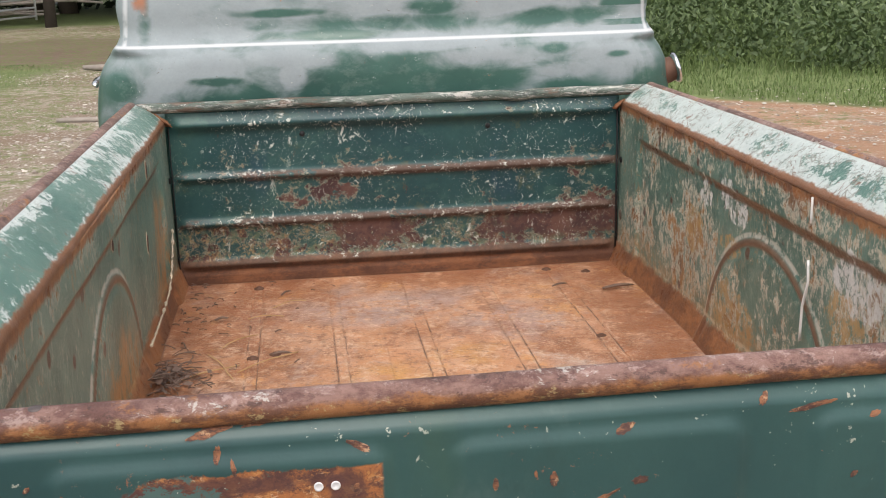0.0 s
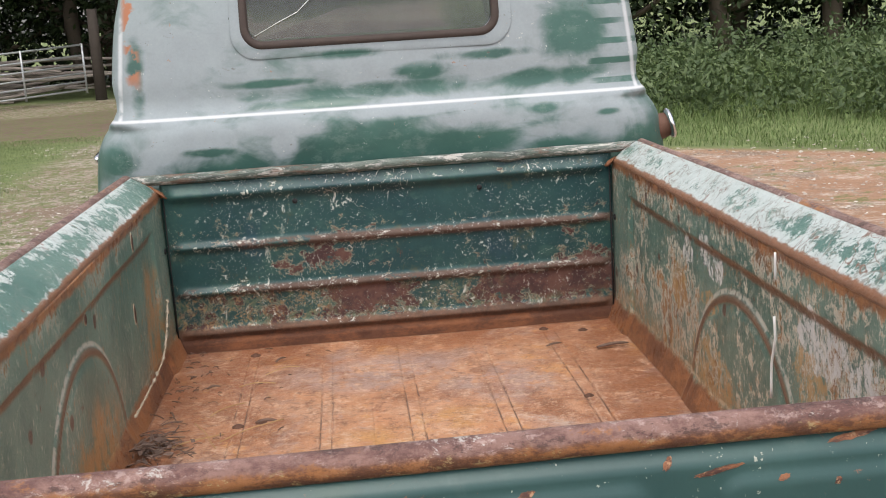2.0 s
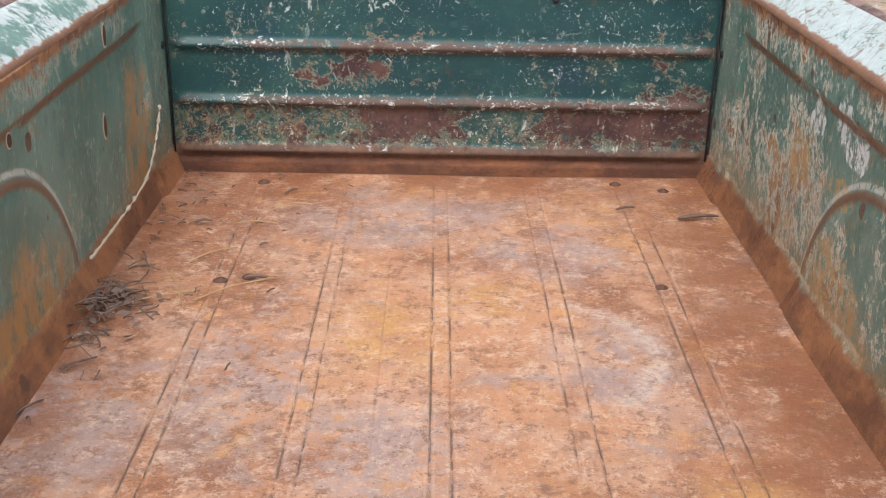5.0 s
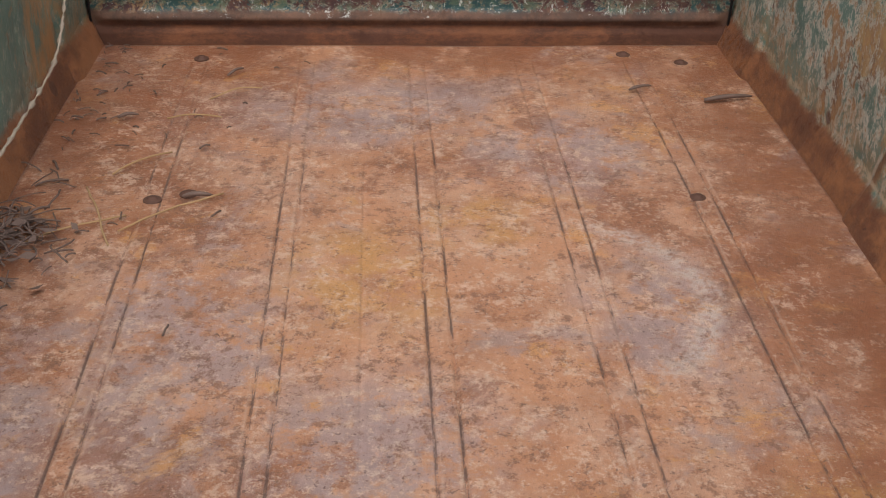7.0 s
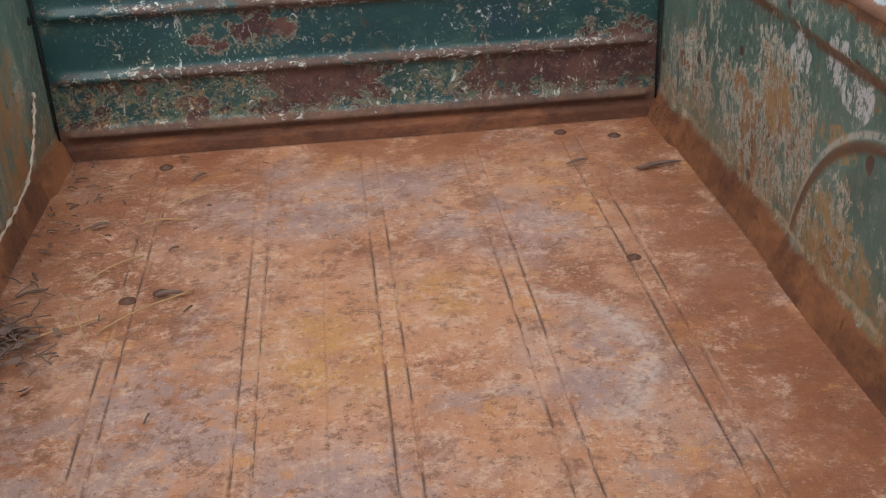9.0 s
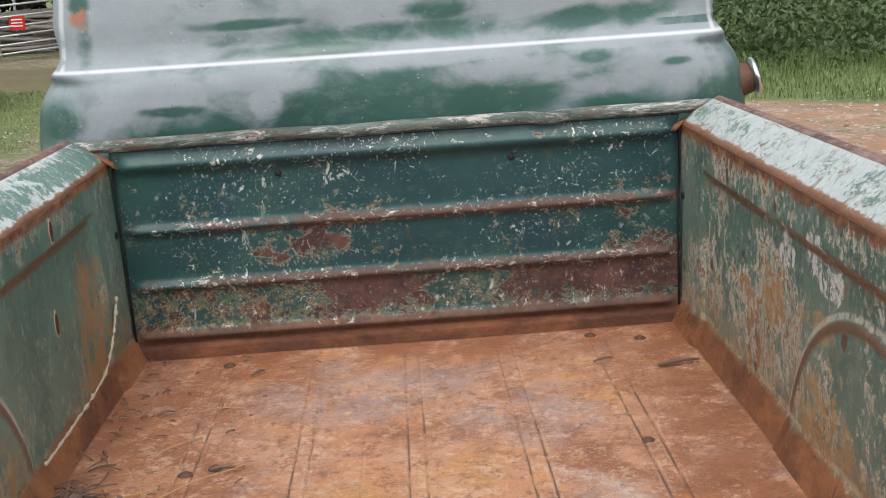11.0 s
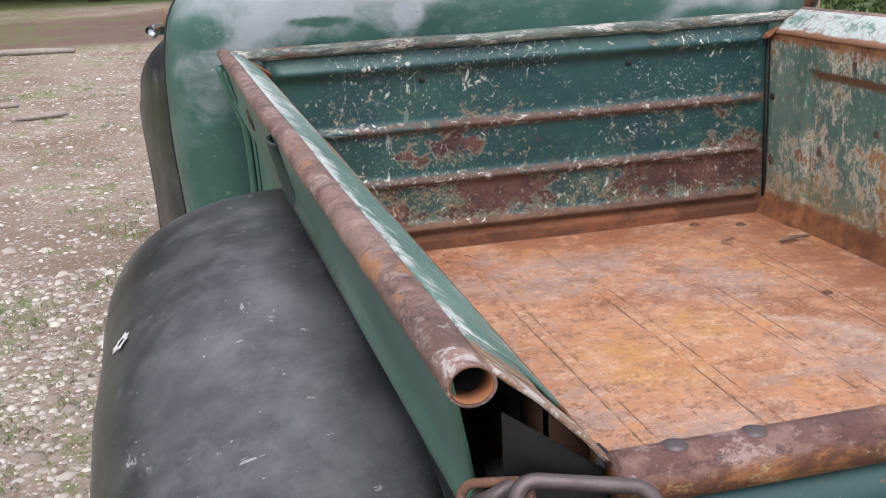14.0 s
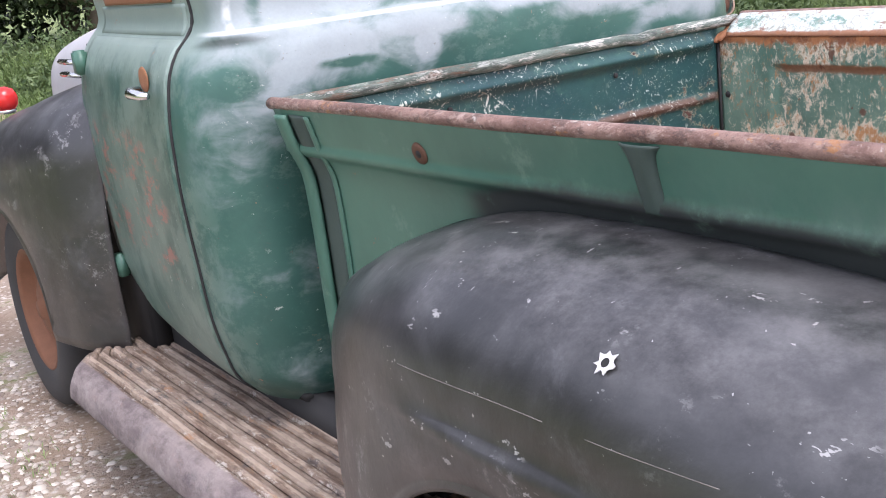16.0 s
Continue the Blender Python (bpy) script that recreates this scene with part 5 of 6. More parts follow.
def tailgate():
    xs, zs = np.linspace(-0.617, 0.617, 200), np.linspace(0.655, 1.100, 92)
    p = np.zeros((len(xs), len(zs), 3))
    for i, x in enumerate(xs):
        for j, z in enumerate(zs):
            p[i, j] = (x, gate_face(x, z), z)
    gate = part("tailgate", Geo().sheet(p, 0.004), GATE, truck, "closed green tailgate with raised panels and rust chips")
    for k in (-1, 1):
        part("side_flange", Geo().box(k * 0.6155 - 0.0015, k * 0.6155 + 0.0015, -0.046, 0.010, 0.66, 1.088, 0.001), GATE, gate)
    pts = [(x, -0.030 + 0.002 * wobble(x, 4, 4, scale=3), 1.101 + 0.006 * x + 0.002 * wobble(x, 1, 5, scale=2)) for x in np.linspace(-0.622, 0.622, 70)]
    part("tailgate_rail", Geo().tube(pts, 0.0168, 18), GATE_RAIL, gate, "rolled tailgate rail, brown with rust, its lit top coloured paler")
    for x in (-0.585, -0.535, 0.585, 0.535):
        part("rivet", Geo().turned([(-0.002, 0.0085), (0.0006, 0.008), (0.0018, 0.0045)], (x, -0.030, 1.1165 + 0.006 * x), (0, 0, 1), 14), STEEL, gate)
    for x in (-0.266, -0.249):
        part("bolt_head", Geo().turned([(-0.002, 0.0050), (0.0008, 0.0048), (0.0010, 0.0036), (0.0006, 0.0032)], (x, gate_face(x, 1.020) - 0.0005, 1.020), (0, -1, 0), 14), DECAL, gate, "pale bolt head")
    bullet = star("bullet_hole_decal", (0.381, gate_face(0.381, 1.004) - 0.003, 1.004), (1, 0, 0), (0, 0, 1), 0.0168, gate)
    gate_marks(gate)
    return gate


CHIPS = ((0.014, 0.975, 0.062, 0.007, 27), (0.050, 1.056, 0.022, 0.009, 25), (-0.087, 1.007, 0.015, 0.006, 85), (-0.026, 1.007, 0.018, 0.009, 88),
         (0.065, 0.998, 0.018, 0.010, 10), (0.093, 0.966, 0.011, 0.006, 100), (0.120, 0.946, 0.052, 0.012, 6), (0.160, 0.943, 0.036, 0.010, 92),
         (0.252, 1.064, 0.052, 0.007, 12), (-0.224, 1.059, 0.026, 0.008, -25), (-0.365, 1.082, 0.060, 0.009, 14), (-0.310, 1.087, 0.060, 0.006, 8),
         (-0.517, 1.019, 0.022, 0.014, 60), (0.400, 1.084, 0.060, 0.006, 8), (0.320, 1.052, 0.014, 0.006, 20), (0.300, 0.985, 0.010, 0.006, 40))


def gate_marks(gate):
    rng = random.Random(2)
    for row in CHIPS:
        paint_chip(*row, gate, CHIP, rng)
    for _ in range(34):
        paint_chip(rng.uniform(-0.58, 0.58), rng.uniform(0.72, 1.075), rng.uniform(0.006, 0.020), rng.uniform(0.003, 0.008), rng.uniform(40, 130), gate, CHIP, rng)
    # what is left of a painted emblem: a long swash and pieces of strokes, as plain shapes
    top = curve([-0.095, -0.07, -0.03, 0.02, 0.06, 0.085], [0.918, 0.934, 0.944, 0.945, 0.946, 0.951])
    low = curve([-0.095, -0.07, -0.03, 0.02, 0.06, 0.085], [0.914, 0.924, 0.936, 0.933, 0.937, 0.949])
    xs = np.linspace(-0.095, 0.085, 30)
    p = np.array([[(x, gate_face(x, z) - 0.0012, z) for z in (float(low(x)), float(top(x)))] for x in xs])
    part("emblem_swash", Geo().sheet(p, 0.001), MAROON_PAINT, gate, "faded maroon emblem stroke", False)
    for x, z, l, w, t in ((-0.055, 0.915, 0.050, 0.007, 55), (-0.020, 0.916, 0.055, 0.010, 62), (0.030, 0.900, 0.070, 0.012, 70), (0.115, 0.905, 0.050, 0.014, 75)):
        paint_chip(x, z, l, w, t, gate, MAROON_PAINT, rng)


def star(name, at, u, v, r, parent):
    """A flat torn-metal sticker with a dark hole."""
    u, v, at = Vector(u).normalized(), Vector(v).normalized(), Vector(at)
    n = v.cross(u).normalized()
    rng = random.Random(5)
    k = 22
    rad = [r * (rng.uniform(0.85, 1.08) if i % 3 == 0 else rng.uniform(0.56, 0.70)) for i in range(k)]
    outer = [at + (u * math.cos(2 * math.pi * i / k) + v * math.sin(2 * math.pi * i / k)) * rad[i] for i in range(k)]
    inner = [at + (u * math.cos(2 * math.pi * i / k) + v * math.sin(2 * math.pi * i / k)) * 0.35 * r - n * 0.0008 for i in range(k)]
    back = [q - n * 0.0012 for q in outer]
    verts = outer + inner + back
    faces = [(i, (i + 1) % k, k + (i + 1) % k, k + i) for i in range(k)] + [(2 * k + i, 2 * k + (i + 1) % k, (i + 1) % k, i) for i in range(k)]
    ob = mesh_object(name, verts, faces, DECAL, parent, "silver torn-metal sticker with a dark hole", False)
    hole = [at + (u * math.cos(2 * math.pi * i / k) + v * math.sin(2 * math.pi * i / k)) * 0.36 * r - n * 0.0006 for i in range(k)]
    mesh_object("hole", hole, [tuple(range(k))], BLACK, ob, "", False)
    return ob


bed_floor()
headboard()
SIDES = {s: bed_side(s) for s in (-1, 1)}
tailgate()


# ---- fenders, wheels, running boards ----
def rear_fender(s):
    ys = np.concatenate([np.linspace(1.83, 1.45, 28), np.linspace(1.44, 0.30, 60), np.linspace(0.29, -0.10, 28)])
    top = curve([-0.10, 0.0, 0.118, 0.183, 0.363, 0.556, 0.9, 1.22, 1.375, 1.60, 1.74, 1.83], [0.70, 0.81, 0.912, 0.950, 0.992, 1.013, 1.024, 1.002, 0.963, 0.876, 0.815, 0.75])
    wide = curve([-0.10, -0.03, 0.12, 0.40, 0.90, 1.20, 1.38, 1.50, 1.66, 1.78, 1.83], [0.10, 0.20, 0.275, 0.302, 0.306, 0.298, 0.262, 0.220, 0.140, 0.06, 0.012])
    g = np.linspace(0, 1, 46)
    p = np.zeros((len(ys), len(g), 3))
    for i, y in enumerate(ys):
        zt, w = float(top(y)), float(wide(y))
        d = abs(y - AXLE_REAR)
        low = 0.36 + math.sqrt(max(0.0, 0.362**2 - d * d)) if d < 0.362 else 0.36
        low = min(low, zt - 0.06)
        knee = zt - 0.21
        for j, k in enumerate(g):
            if k < 0.62:
                a = k / 0.62 * math.pi / 2
                x = w * math.sin(a) ** 0.80
                z = knee + (zt - knee) * math.cos(a) ** 0.80
            else:
                b = (k - 0.62) / 0.38
                x = w + 0.012 * math.sin(b * math.pi)
                z = knee + (min(low, knee - 0.01) - knee) * b
            f = bell(k - 0.985, 0.02) + 0.5 * bell(z - 0.790 - 0.04 * abs(y - 0.9), 0.010) * (k > 0.62)
            x += 0.010 * f + 0.003 * wobble(y, z, s, scale=5)
            p[i, j] = (s * (0.656 + x), y, z + 0.003 * wobble(y, x, 2, scale=4))
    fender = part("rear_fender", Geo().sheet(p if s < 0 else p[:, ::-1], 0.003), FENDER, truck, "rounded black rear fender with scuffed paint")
    rows = {}
    for i, y in enumerate(ys):
        z = 0.868 - 0.030 * (y - 0.9)
        rows[float(y)] = np.array([np.interp(-z, -p[i, 18:, 2], p[i, 18:, c]) for c in range(3)])
    if s < 0:
        for y0, y1, r in ((1.14, 0.80, 0.0009), (0.74, 0.52, 0.0007)):
            line = [q + np.array((s * 0.0033, 0, 0)) for y, q in rows.items() if y1 < y < y0]
            part("scratch", Geo().tube(line, r, 6), PALE_SCRATCH, fender, "long pale scratch")
    seam = [(s * 0.661, y, float(top(y)) + 0.002) for y in np.linspace(0.0, 1.80, 60)]
    part("welt", Geo().tube(seam, 0.0045, 8), BLACK, fender)
    return fender


def wheel(x, y, s):
    w = new("wheel")
    w.parent = truck
    tagged(w, "rusty steel wheel with black tyre")
    R = 0.355
    prof = [(-0.075, 0.215), (-0.085, 0.235), (-0.092, 0.285), (-0.085, 0.325), (-0.065, 0.348), (-0.03, R), (0.03, R), (0.065, 0.348), (0.085, 0.325), (0.092, 0.285), (0.085, 0.235), (0.075, 0.215)]
    part("tyre", Geo().turned(prof + prof[:1], (x, y, R), (1, 0, 0), 56, cap=False), TYRE, w)
    rim = [(-0.06, 0.215), (0.070, 0.216), (0.076, 0.222), (0.080, 0.214), (0.066, 0.198), (0.030, 0.182), (0.022, 0.150), (0.040, 0.110), (0.052, 0.080), (0.055, 0.045), (0.070, 0.03)]
    part("rim", Geo().turned([(s * a, b) for a, b in rim], (x, y, R), (1, 0, 0), 48), RIM, w, "rust-coloured steel rim")


def running_board(s):
    ys = np.linspace(1.50, 3.18, 40)
    prof = []
    for k in np.linspace(0, 1, 150):
        x = 0.600 + 0.300 * k / 0.86
        z = 0.350 + 0.0070 * float(smooth_at(math.sin(k * 9 * 2 * math.pi), -0.3, 0.3)) * (0.10 < k < 0.84)
        if k > 0.86:
            b = (k - 0.86) / 0.14
            x, z = 0.900 + 0.060 * math.sin(b * math.pi / 2), 0.350 - 0.085 * (1 - math.cos(b * math.pi / 2))
        prof.append((x, z))
    p = np.zeros((len(ys), len(prof), 3))
    for i, y in enumerate(ys):
        cut = 0.05 * float(smooth_at(y, 3.08, 3.18)) ** 2
        for j, (x, z) in enumerate(prof):
            p[i, j] = (s * (x - cut * smooth_at(x, 0.6, 0.95)), y, z + 0.004 * wobble(x, y, 7, scale=6))
    return part("running_board", Geo().sheet(p if s > 0 else p[:, ::-1], 0.005), BOARD, truck, "worn ribbed running board")


def front_fender(s):
    ys = np.concatenate([np.linspace(3.11, 3.4, 20), np.linspace(3.42, 4.3, 46), np.linspace(4.32, 4.65, 20)])
    top = curve([3.11, 3.2, 3.35, 3.6, 3.9, 4.2, 4.45, 4.65], [1.135, 1.148, 1.148, 1.115, 1.065, 1.02, 0.96, 0.80])
    wide = curve([3.11, 3.2, 3.35, 3.6, 3.9, 4.2, 4.45, 4.65], [0.225, 0.300, 0.350, 0.385, 0.392, 0.375, 0.31, 0.18])
    g = np.linspace(0, 1, 44)
    p = np.zeros((len(ys), len(g), 3))
    for i, y in enumerate(ys):
        zt, w = float(top(y)), float(wide(y))
        d = abs(y - AXLE_FRONT)
        low = 0.36 + math.sqrt(max(0.0, 0.39**2 - d * d)) if d < 0.39 else 0.345
        knee = zt - 0.26
        for j, k in enumerate(g):
            if k < 0.6:
                a = k / 0.6 * math.pi / 2
                x = w * math.sin(a) ** 0.85
                z = knee + (zt - knee) * math.cos(a) ** 0.85
            else:
                b = (k - 0.6) / 0.4
                x = w + 0.01 * math.sin(b * math.pi)
                z = knee + (min(low, knee - 0.01) - knee) * b
            x += 0.008 * bell(k - 0.985, 0.02)
            p[i, j] = (s * (0.52 + x), y, z)
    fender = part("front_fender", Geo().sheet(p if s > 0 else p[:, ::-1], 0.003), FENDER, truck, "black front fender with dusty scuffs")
    return fender


for s in (-1, 1):
    f = rear_fender(s)
    if s < 0:
        me = f.data
        spot = min(me.vertices, key=lambda v: (v.co - Vector((-0.917, 0.731, 0.951))).length)
        n = spot.normal if spot.normal.z > 0 else -spot.normal
        u = Vector((0, -1, 0))
        v = (Vector((0, 0, 1)) - n * n.z).normalized()
        star("bullet_hole_decal", spot.co + n * 0.006, (u - n * u.dot(n)).normalized(), v, 0.0175, f)
    wheel(s * 0.77, AXLE_REAR, s)
    wheel(s * 0.775, AXLE_FRONT, s)
    running_board(s)
    f = front_fender(s)
    lamp = part("signal_lamp", Geo().turned([(0, 0.034), (0.012, 0.036), (0.016, 0.030)], (s * 0.67, 4.46, 0.985), (0, 0, 1), 20), CHROME, f)
    part("lens", Geo().turned([(0, 0.034), (0.02, 0.047), (0.05, 0.049), (0.078, 0.036), (0.090, 0.008)], (s * 0.67, 4.46, 0.998), (0, 0, 1), 20), RED, lamp, "red lens")

# ---- the cab ----
cab_w = curve([0.42, 0.48, 0.57, 0.80, 1.00, 1.15, 1.22, 1.262, 1.284, 1.292, 1.40, 1.60, 1.72, 1.80, 1.86], [0.70, 0.760, 0.792, 0.820, 0.830, 0.822, 0.806, 0.782, 0.762, 0.754, 0.743, 0.712, 0.675, 0.60, 0.40])
cab_y = curve([0.42, 0.48, 0.57, 0.80, 1.00, 1.15, 1.22, 1.262, 1.284, 1.292, 1.40, 1.60, 1.72, 1.80, 1.86], [2.09, 2.055, 2.045, 2.035, 2.028, 2.016, 2.012, 2.019, 2.033, 2.040, 2.056, 2.085, 2.13, 2.22, 2.45])
CAB_FRONT = 3.20


def cab_ring(z, n=40):
    """Half the cab's plan at a height, from the middle of its back round the corner to the front."""
    w, yb = float(cab_w(z)), float(cab_y(z))
    rc = 0.17 - 0.10 * float(smooth_at(z, 1.262, 1.292)) + 0.05 * float(smooth_at(z, 1.55, 1.80))
    pts = [(w - rc) * t for t in np.linspace(0, 1, n // 3, endpoint=False)]
    bow = 0.018
    out = [(x, yb + bow * (x / w) ** 2) for x in pts]
    for a in np.linspace(0, math.pi / 2, n // 3):
        out.append((w - rc + rc * math.sin(a), yb + bow + rc - rc * math.cos(a)))
    y0 = yb + bow + rc
    for t in np.linspace(0, 1, n // 3 + 2)[1:]:
        y = y0 + (CAB_FRONT - y0) * t
        out.append((w - 0.095 * t**1.5, y))
    return out


def cab_side_x(y, z):
    pts = cab_ring(z, 60)
    side = [q for q in pts if q[1] >= float(cab_y(z)) + 0.02]
    return float(np.interp(y, [q[1] for q in side], [q[0] for q in side]))


def make_cab_body():
    zs = np.concatenate([np.linspace(0.42, 1.20, 26), np.linspace(1.21, 1.30, 14), np.linspace(1.32, 1.86, 22)])
    rows = []
    for z in zs:
        h = cab_ring(z)
        left = [(-x, y) for x, y in h[::-1][:-1]]
        rows.append([(x, y, z + 0.010 * bell(z - 1.288, 0.05) * (1 - (x / 0.75) ** 2)) for x, y in left + h])
    p = np.array(rows)
    window = lambda x, z: -0.375 < x < 0.342 and 1.462 < z < 1.70
    verts = p.reshape(-1, 3)
    nu, nv = p.shape[:2]
    faces = []
    for i in range(nu - 1):
        for j in range(nv - 1):
            mid = (p[i, j] + p[i + 1, j + 1]) / 2
            if mid[1] < 2.2 and window(mid[0], mid[2]):
                continue
            faces.append((i * nv + j, i * nv + j + 1, (i + 1) * nv + j + 1, (i + 1) * nv + j))
    faces.append(tuple((nu - 1) * nv + j for j in range(nv)))
    return part("cab_body", Geo().add(verts, faces), CAB, truck, "green cab with cloudy grey primer patches")


cab = make_cab_body()


def rounded_loop(x0, x1, z0, z1, r, n=8):
    pts = []
    for cx, cz, a0 in ((x1 - r, z1 - r, 0), (x0 + r, z1 - r, 90), (x0 + r, z0 + r, 180), (x1 - r, z0 + r, 270)):
        for k in range(n + 1):
            a = radians(a0 + 90 * k / n)
            pts.append((cx + r * math.cos(a), cz + r * math.sin(a)))
    return pts


def back_window():
    def on_back(x, z, off):
        return (x, float(cab_y(z)) + 0.018 * (x / 0.72) ** 2 - off, z)
    outer = rounded_loop(-0.400, 0.372, 1.440, 1.735, 0.07)
    mid = rounded_loop(-0.372, 0.338, 1.466, 1.707, 0.055)
    inner = rounded_loop(-0.352, 0.318, 1.484, 1.685, 0.045)
    k = len(outer)
    g = Geo()
    v = [on_back(x, z, 0.004) for x, z in outer] + [on_back(x, z, 0.012) for x, z in mid] + [on_back(x, z, -0.004) for x, z in inner] + [on_back(x, z, -0.02) for x, z in inner]
    f = [(r * k + i, r * k + (i + 1) % k, (r + 1) * k + (i + 1) % k, (r + 1) * k + i) for r in range(3) for i in range(k)]
    win = part("rear_window_frame", g.add(v, f), CAB, cab, "pressed window surround")
    line = [on_back((x + u) / 2, (z + w) / 2, 0.005) for (x, z), (u, w) in zip(mid, inner)]
    part("seal", Geo().tube(line + line[:1], 0.0125, 10, cap=False), SEAL, win, "perished black rubber seal")
    pane = part("pane", Geo().add([on_back(x, z, -0.010) for x, z in inner], [tuple(range(k))]), GLASS, win, "dusty glass pane", False)
    pane.visible_shadow = False
    crack = [on_back(x, z, -0.007) for x, z in ((-0.335, 1.502), (-0.270, 1.535), (-0.215, 1.560), (-0.165, 1.605), (-0.120, 1.66))]
    part("crack", Geo().tube(crack, 0.0012, 6), WHITE_RUN, pane, "pale crack in the glass")


back_window()


def cab_patch(y0, y1, z0, z1, s, off, ny=30, nz=50, sweep=0.0):
    ys, zs = np.linspace(y0, y1, ny), np.linspace(z0, z1, nz)
    p = np.zeros((nz, ny, 3))
    for i, z in enumerate(zs):
        for j, y in enumerate(ys):
            yy = y + sweep * max(0.0, (0.72 - z)) ** 2 * (y - y0) / (y1 - y0)
            p[i, j] = (s * (cab_side_x(yy, z) + off), yy, z)
    return p


def door(s):
    p = cab_patch(2.245, 3.125, 0.455, 1.284, s, 0.004, sweep=-3.6)
    d = part("door", Geo().sheet(p if s > 0 else p[:, ::-1], -0.006 if s > 0 else -0.006), CAB, cab, "green cab door with faded red lettering ghosts")
    up = cab_patch(2.27, 3.08, 1.293, 1.36, s, 0.004, nz=8)
    part("door_upper", Geo().sheet(up if s > 0 else up[:, ::-1], -0.006), CAB, d)
    glass = cab_patch(2.36, 2.98, 1.395, 1.62, s, 0.006, nz=10)
    part("side_pane", Geo().sheet(glass if s > 0 else glass[:, ::-1], -0.004), DARK_GLASS, d, "dark side window")
    sill = cab_patch(2.34, 3.0, 1.365, 1.395, s, 0.008, nz=5)
    part("window_sill", Geo().sheet(sill if s > 0 else sill[:, ::-1], -0.004), RUSTY, d, "rust-stained window sill")
    gap = [(s * (cab_side_x(2.238, z) + 0.001), 2.238, z) for z in np.linspace(0.45, 1.62, 50)]
    part("door_gap", Geo().tube(gap, 0.0045, 6), BLACK, cab)
    # handle: a chrome lever on a rusty backing
    x, y, z = cab_side_x(2.38, 1.175) + 0.004, 2.38, 1.173
    part("handle_plate", Geo().turned([(0, 0.030), (0.002, 0.029), (0.003, 0.02)], (s * (x + 0.0), y + 0.015, z + 0.028), (s, 0, 0), 20), RUSTY, d, "bare rusty spot round the handle")
    pts = [(s * (x + 0.005), y + 0.045, z), (s * (x + 0.030), y + 0.040, z + 0.001), (s * (x + 0.038), y + 0.015, z), (s * (x + 0.036), y - 0.04, z - 0.002), (s * (x + 0.030), y - 0.075, z - 0.003)]
    part("door_handle", Geo().tube(pts, [0.012, 0.014, 0.013, 0.011, 0.007], 12), CHROME, d, "chrome door handle")
    for hz in (0.610, 1.215):
        hy = 3.12
        hx = cab_side_x(hy, hz)
        part("hinge", Geo().box(s * (hx + 0.014) - 0.018, s * (hx + 0.014) + 0.018, hy - 0.012, hy + 0.035, hz - 0.035, hz + 0.035, 0.006), SKIN, d, "green strap hinge")
    return d


for s in (-1, 1):
    door(s)
part("cab_floor", Geo().box(-0.66, 0.66, 2.12, 3.16, 0.425, 0.445), BLACK, cab)

# fuel filler on the cab's corner
neck = part("fuel_filler", Geo().turned([(-0.02, 0.050), (0.010, 0.050), (0.03, 0.040), (0.065, 0.034), (0.07, 0.034)], (0.775, 2.165, 1.158), (0.95, -0.10, 0.26), 24), DARK_BOLT, truck, "rusty fuel filler neck beside the cab")
part("filler_cap", Geo().turned([(0.060, 0.040), (0.066, 0.045), (0.072, 0.045), (0.077, 0.036), (0.079, 0.0)], (0.775, 2.165, 1.158), (0.95, -0.10, 0.26), 24), CHROME, neck, "dull chrome filler cap")


# hood and cowl in front of the cab
def hood():
    ys = np.linspace(3.18, 4.55, 30)
    p = np.zeros((len(ys), 41, 3))
    for i, y in enumerate(ys):
        t = (y - 3.18) / 1.37
        w, zt = 0.66 - 0.20 * t, 1.34 - 0.10 * t * t
        for j, a in enumerate(np.linspace(-1, 1, 41)):
            g = a * math.pi / 2
            p[i, j] = (w * math.copysign(abs(math.sin(g)) ** 0.55, g), y, 0.92 + (zt - 0.92) * max(0.0, math.cos(g)) ** 0.45)
    h = part("hood", Geo().sheet(p, 0.004), HOOD, truck, "pale primered hood")
    for z in (1.17, 1.21):
        part("hood_trim", Geo().box(-0.672, -0.650, 3.42, 3.62, z - 0.02, z - 0.004, 0.004), CHROME, h, "chrome hood trim")
    part("cowl", Geo().box(-0.70, 0.70, 3.14, 3.26, 0.42, 1.26, 0.02), BLACK, truck)
    for s in (-1, 1):
        part("cowl_side", Geo().box(s * 0.672 - 0.035, s * 0.672 + 0.035, 3.03, 3.34, 0.33, 1.10, 0.01), BLACK, truck)
        part("splash_apron", Geo().box(s * 0.62 - 0.03, s * 0.62 + 0.03, 1.6, 3.4, 0.30, 0.44, 0.01), BLACK, truck)


hood()


# chain that holds the tailgate shut
def link_loop(centre, long, short, length, width, r):
    a, b, c = Vector(long).normalized(), Vector(short).normalized(), Vector(centre)
    pts = []
    k = (length - width) / 2
    for i in range(24):
        g = 2 * math.pi * i / 24
        pts.append(c + a * (math.cos(g) * width / 2 + math.copysign(k, math.cos(g))) + b * (math.sin(g) * width / 2))
    pts.append(pts[0])
    return Geo().tube(pts, r, 10, cap=False)


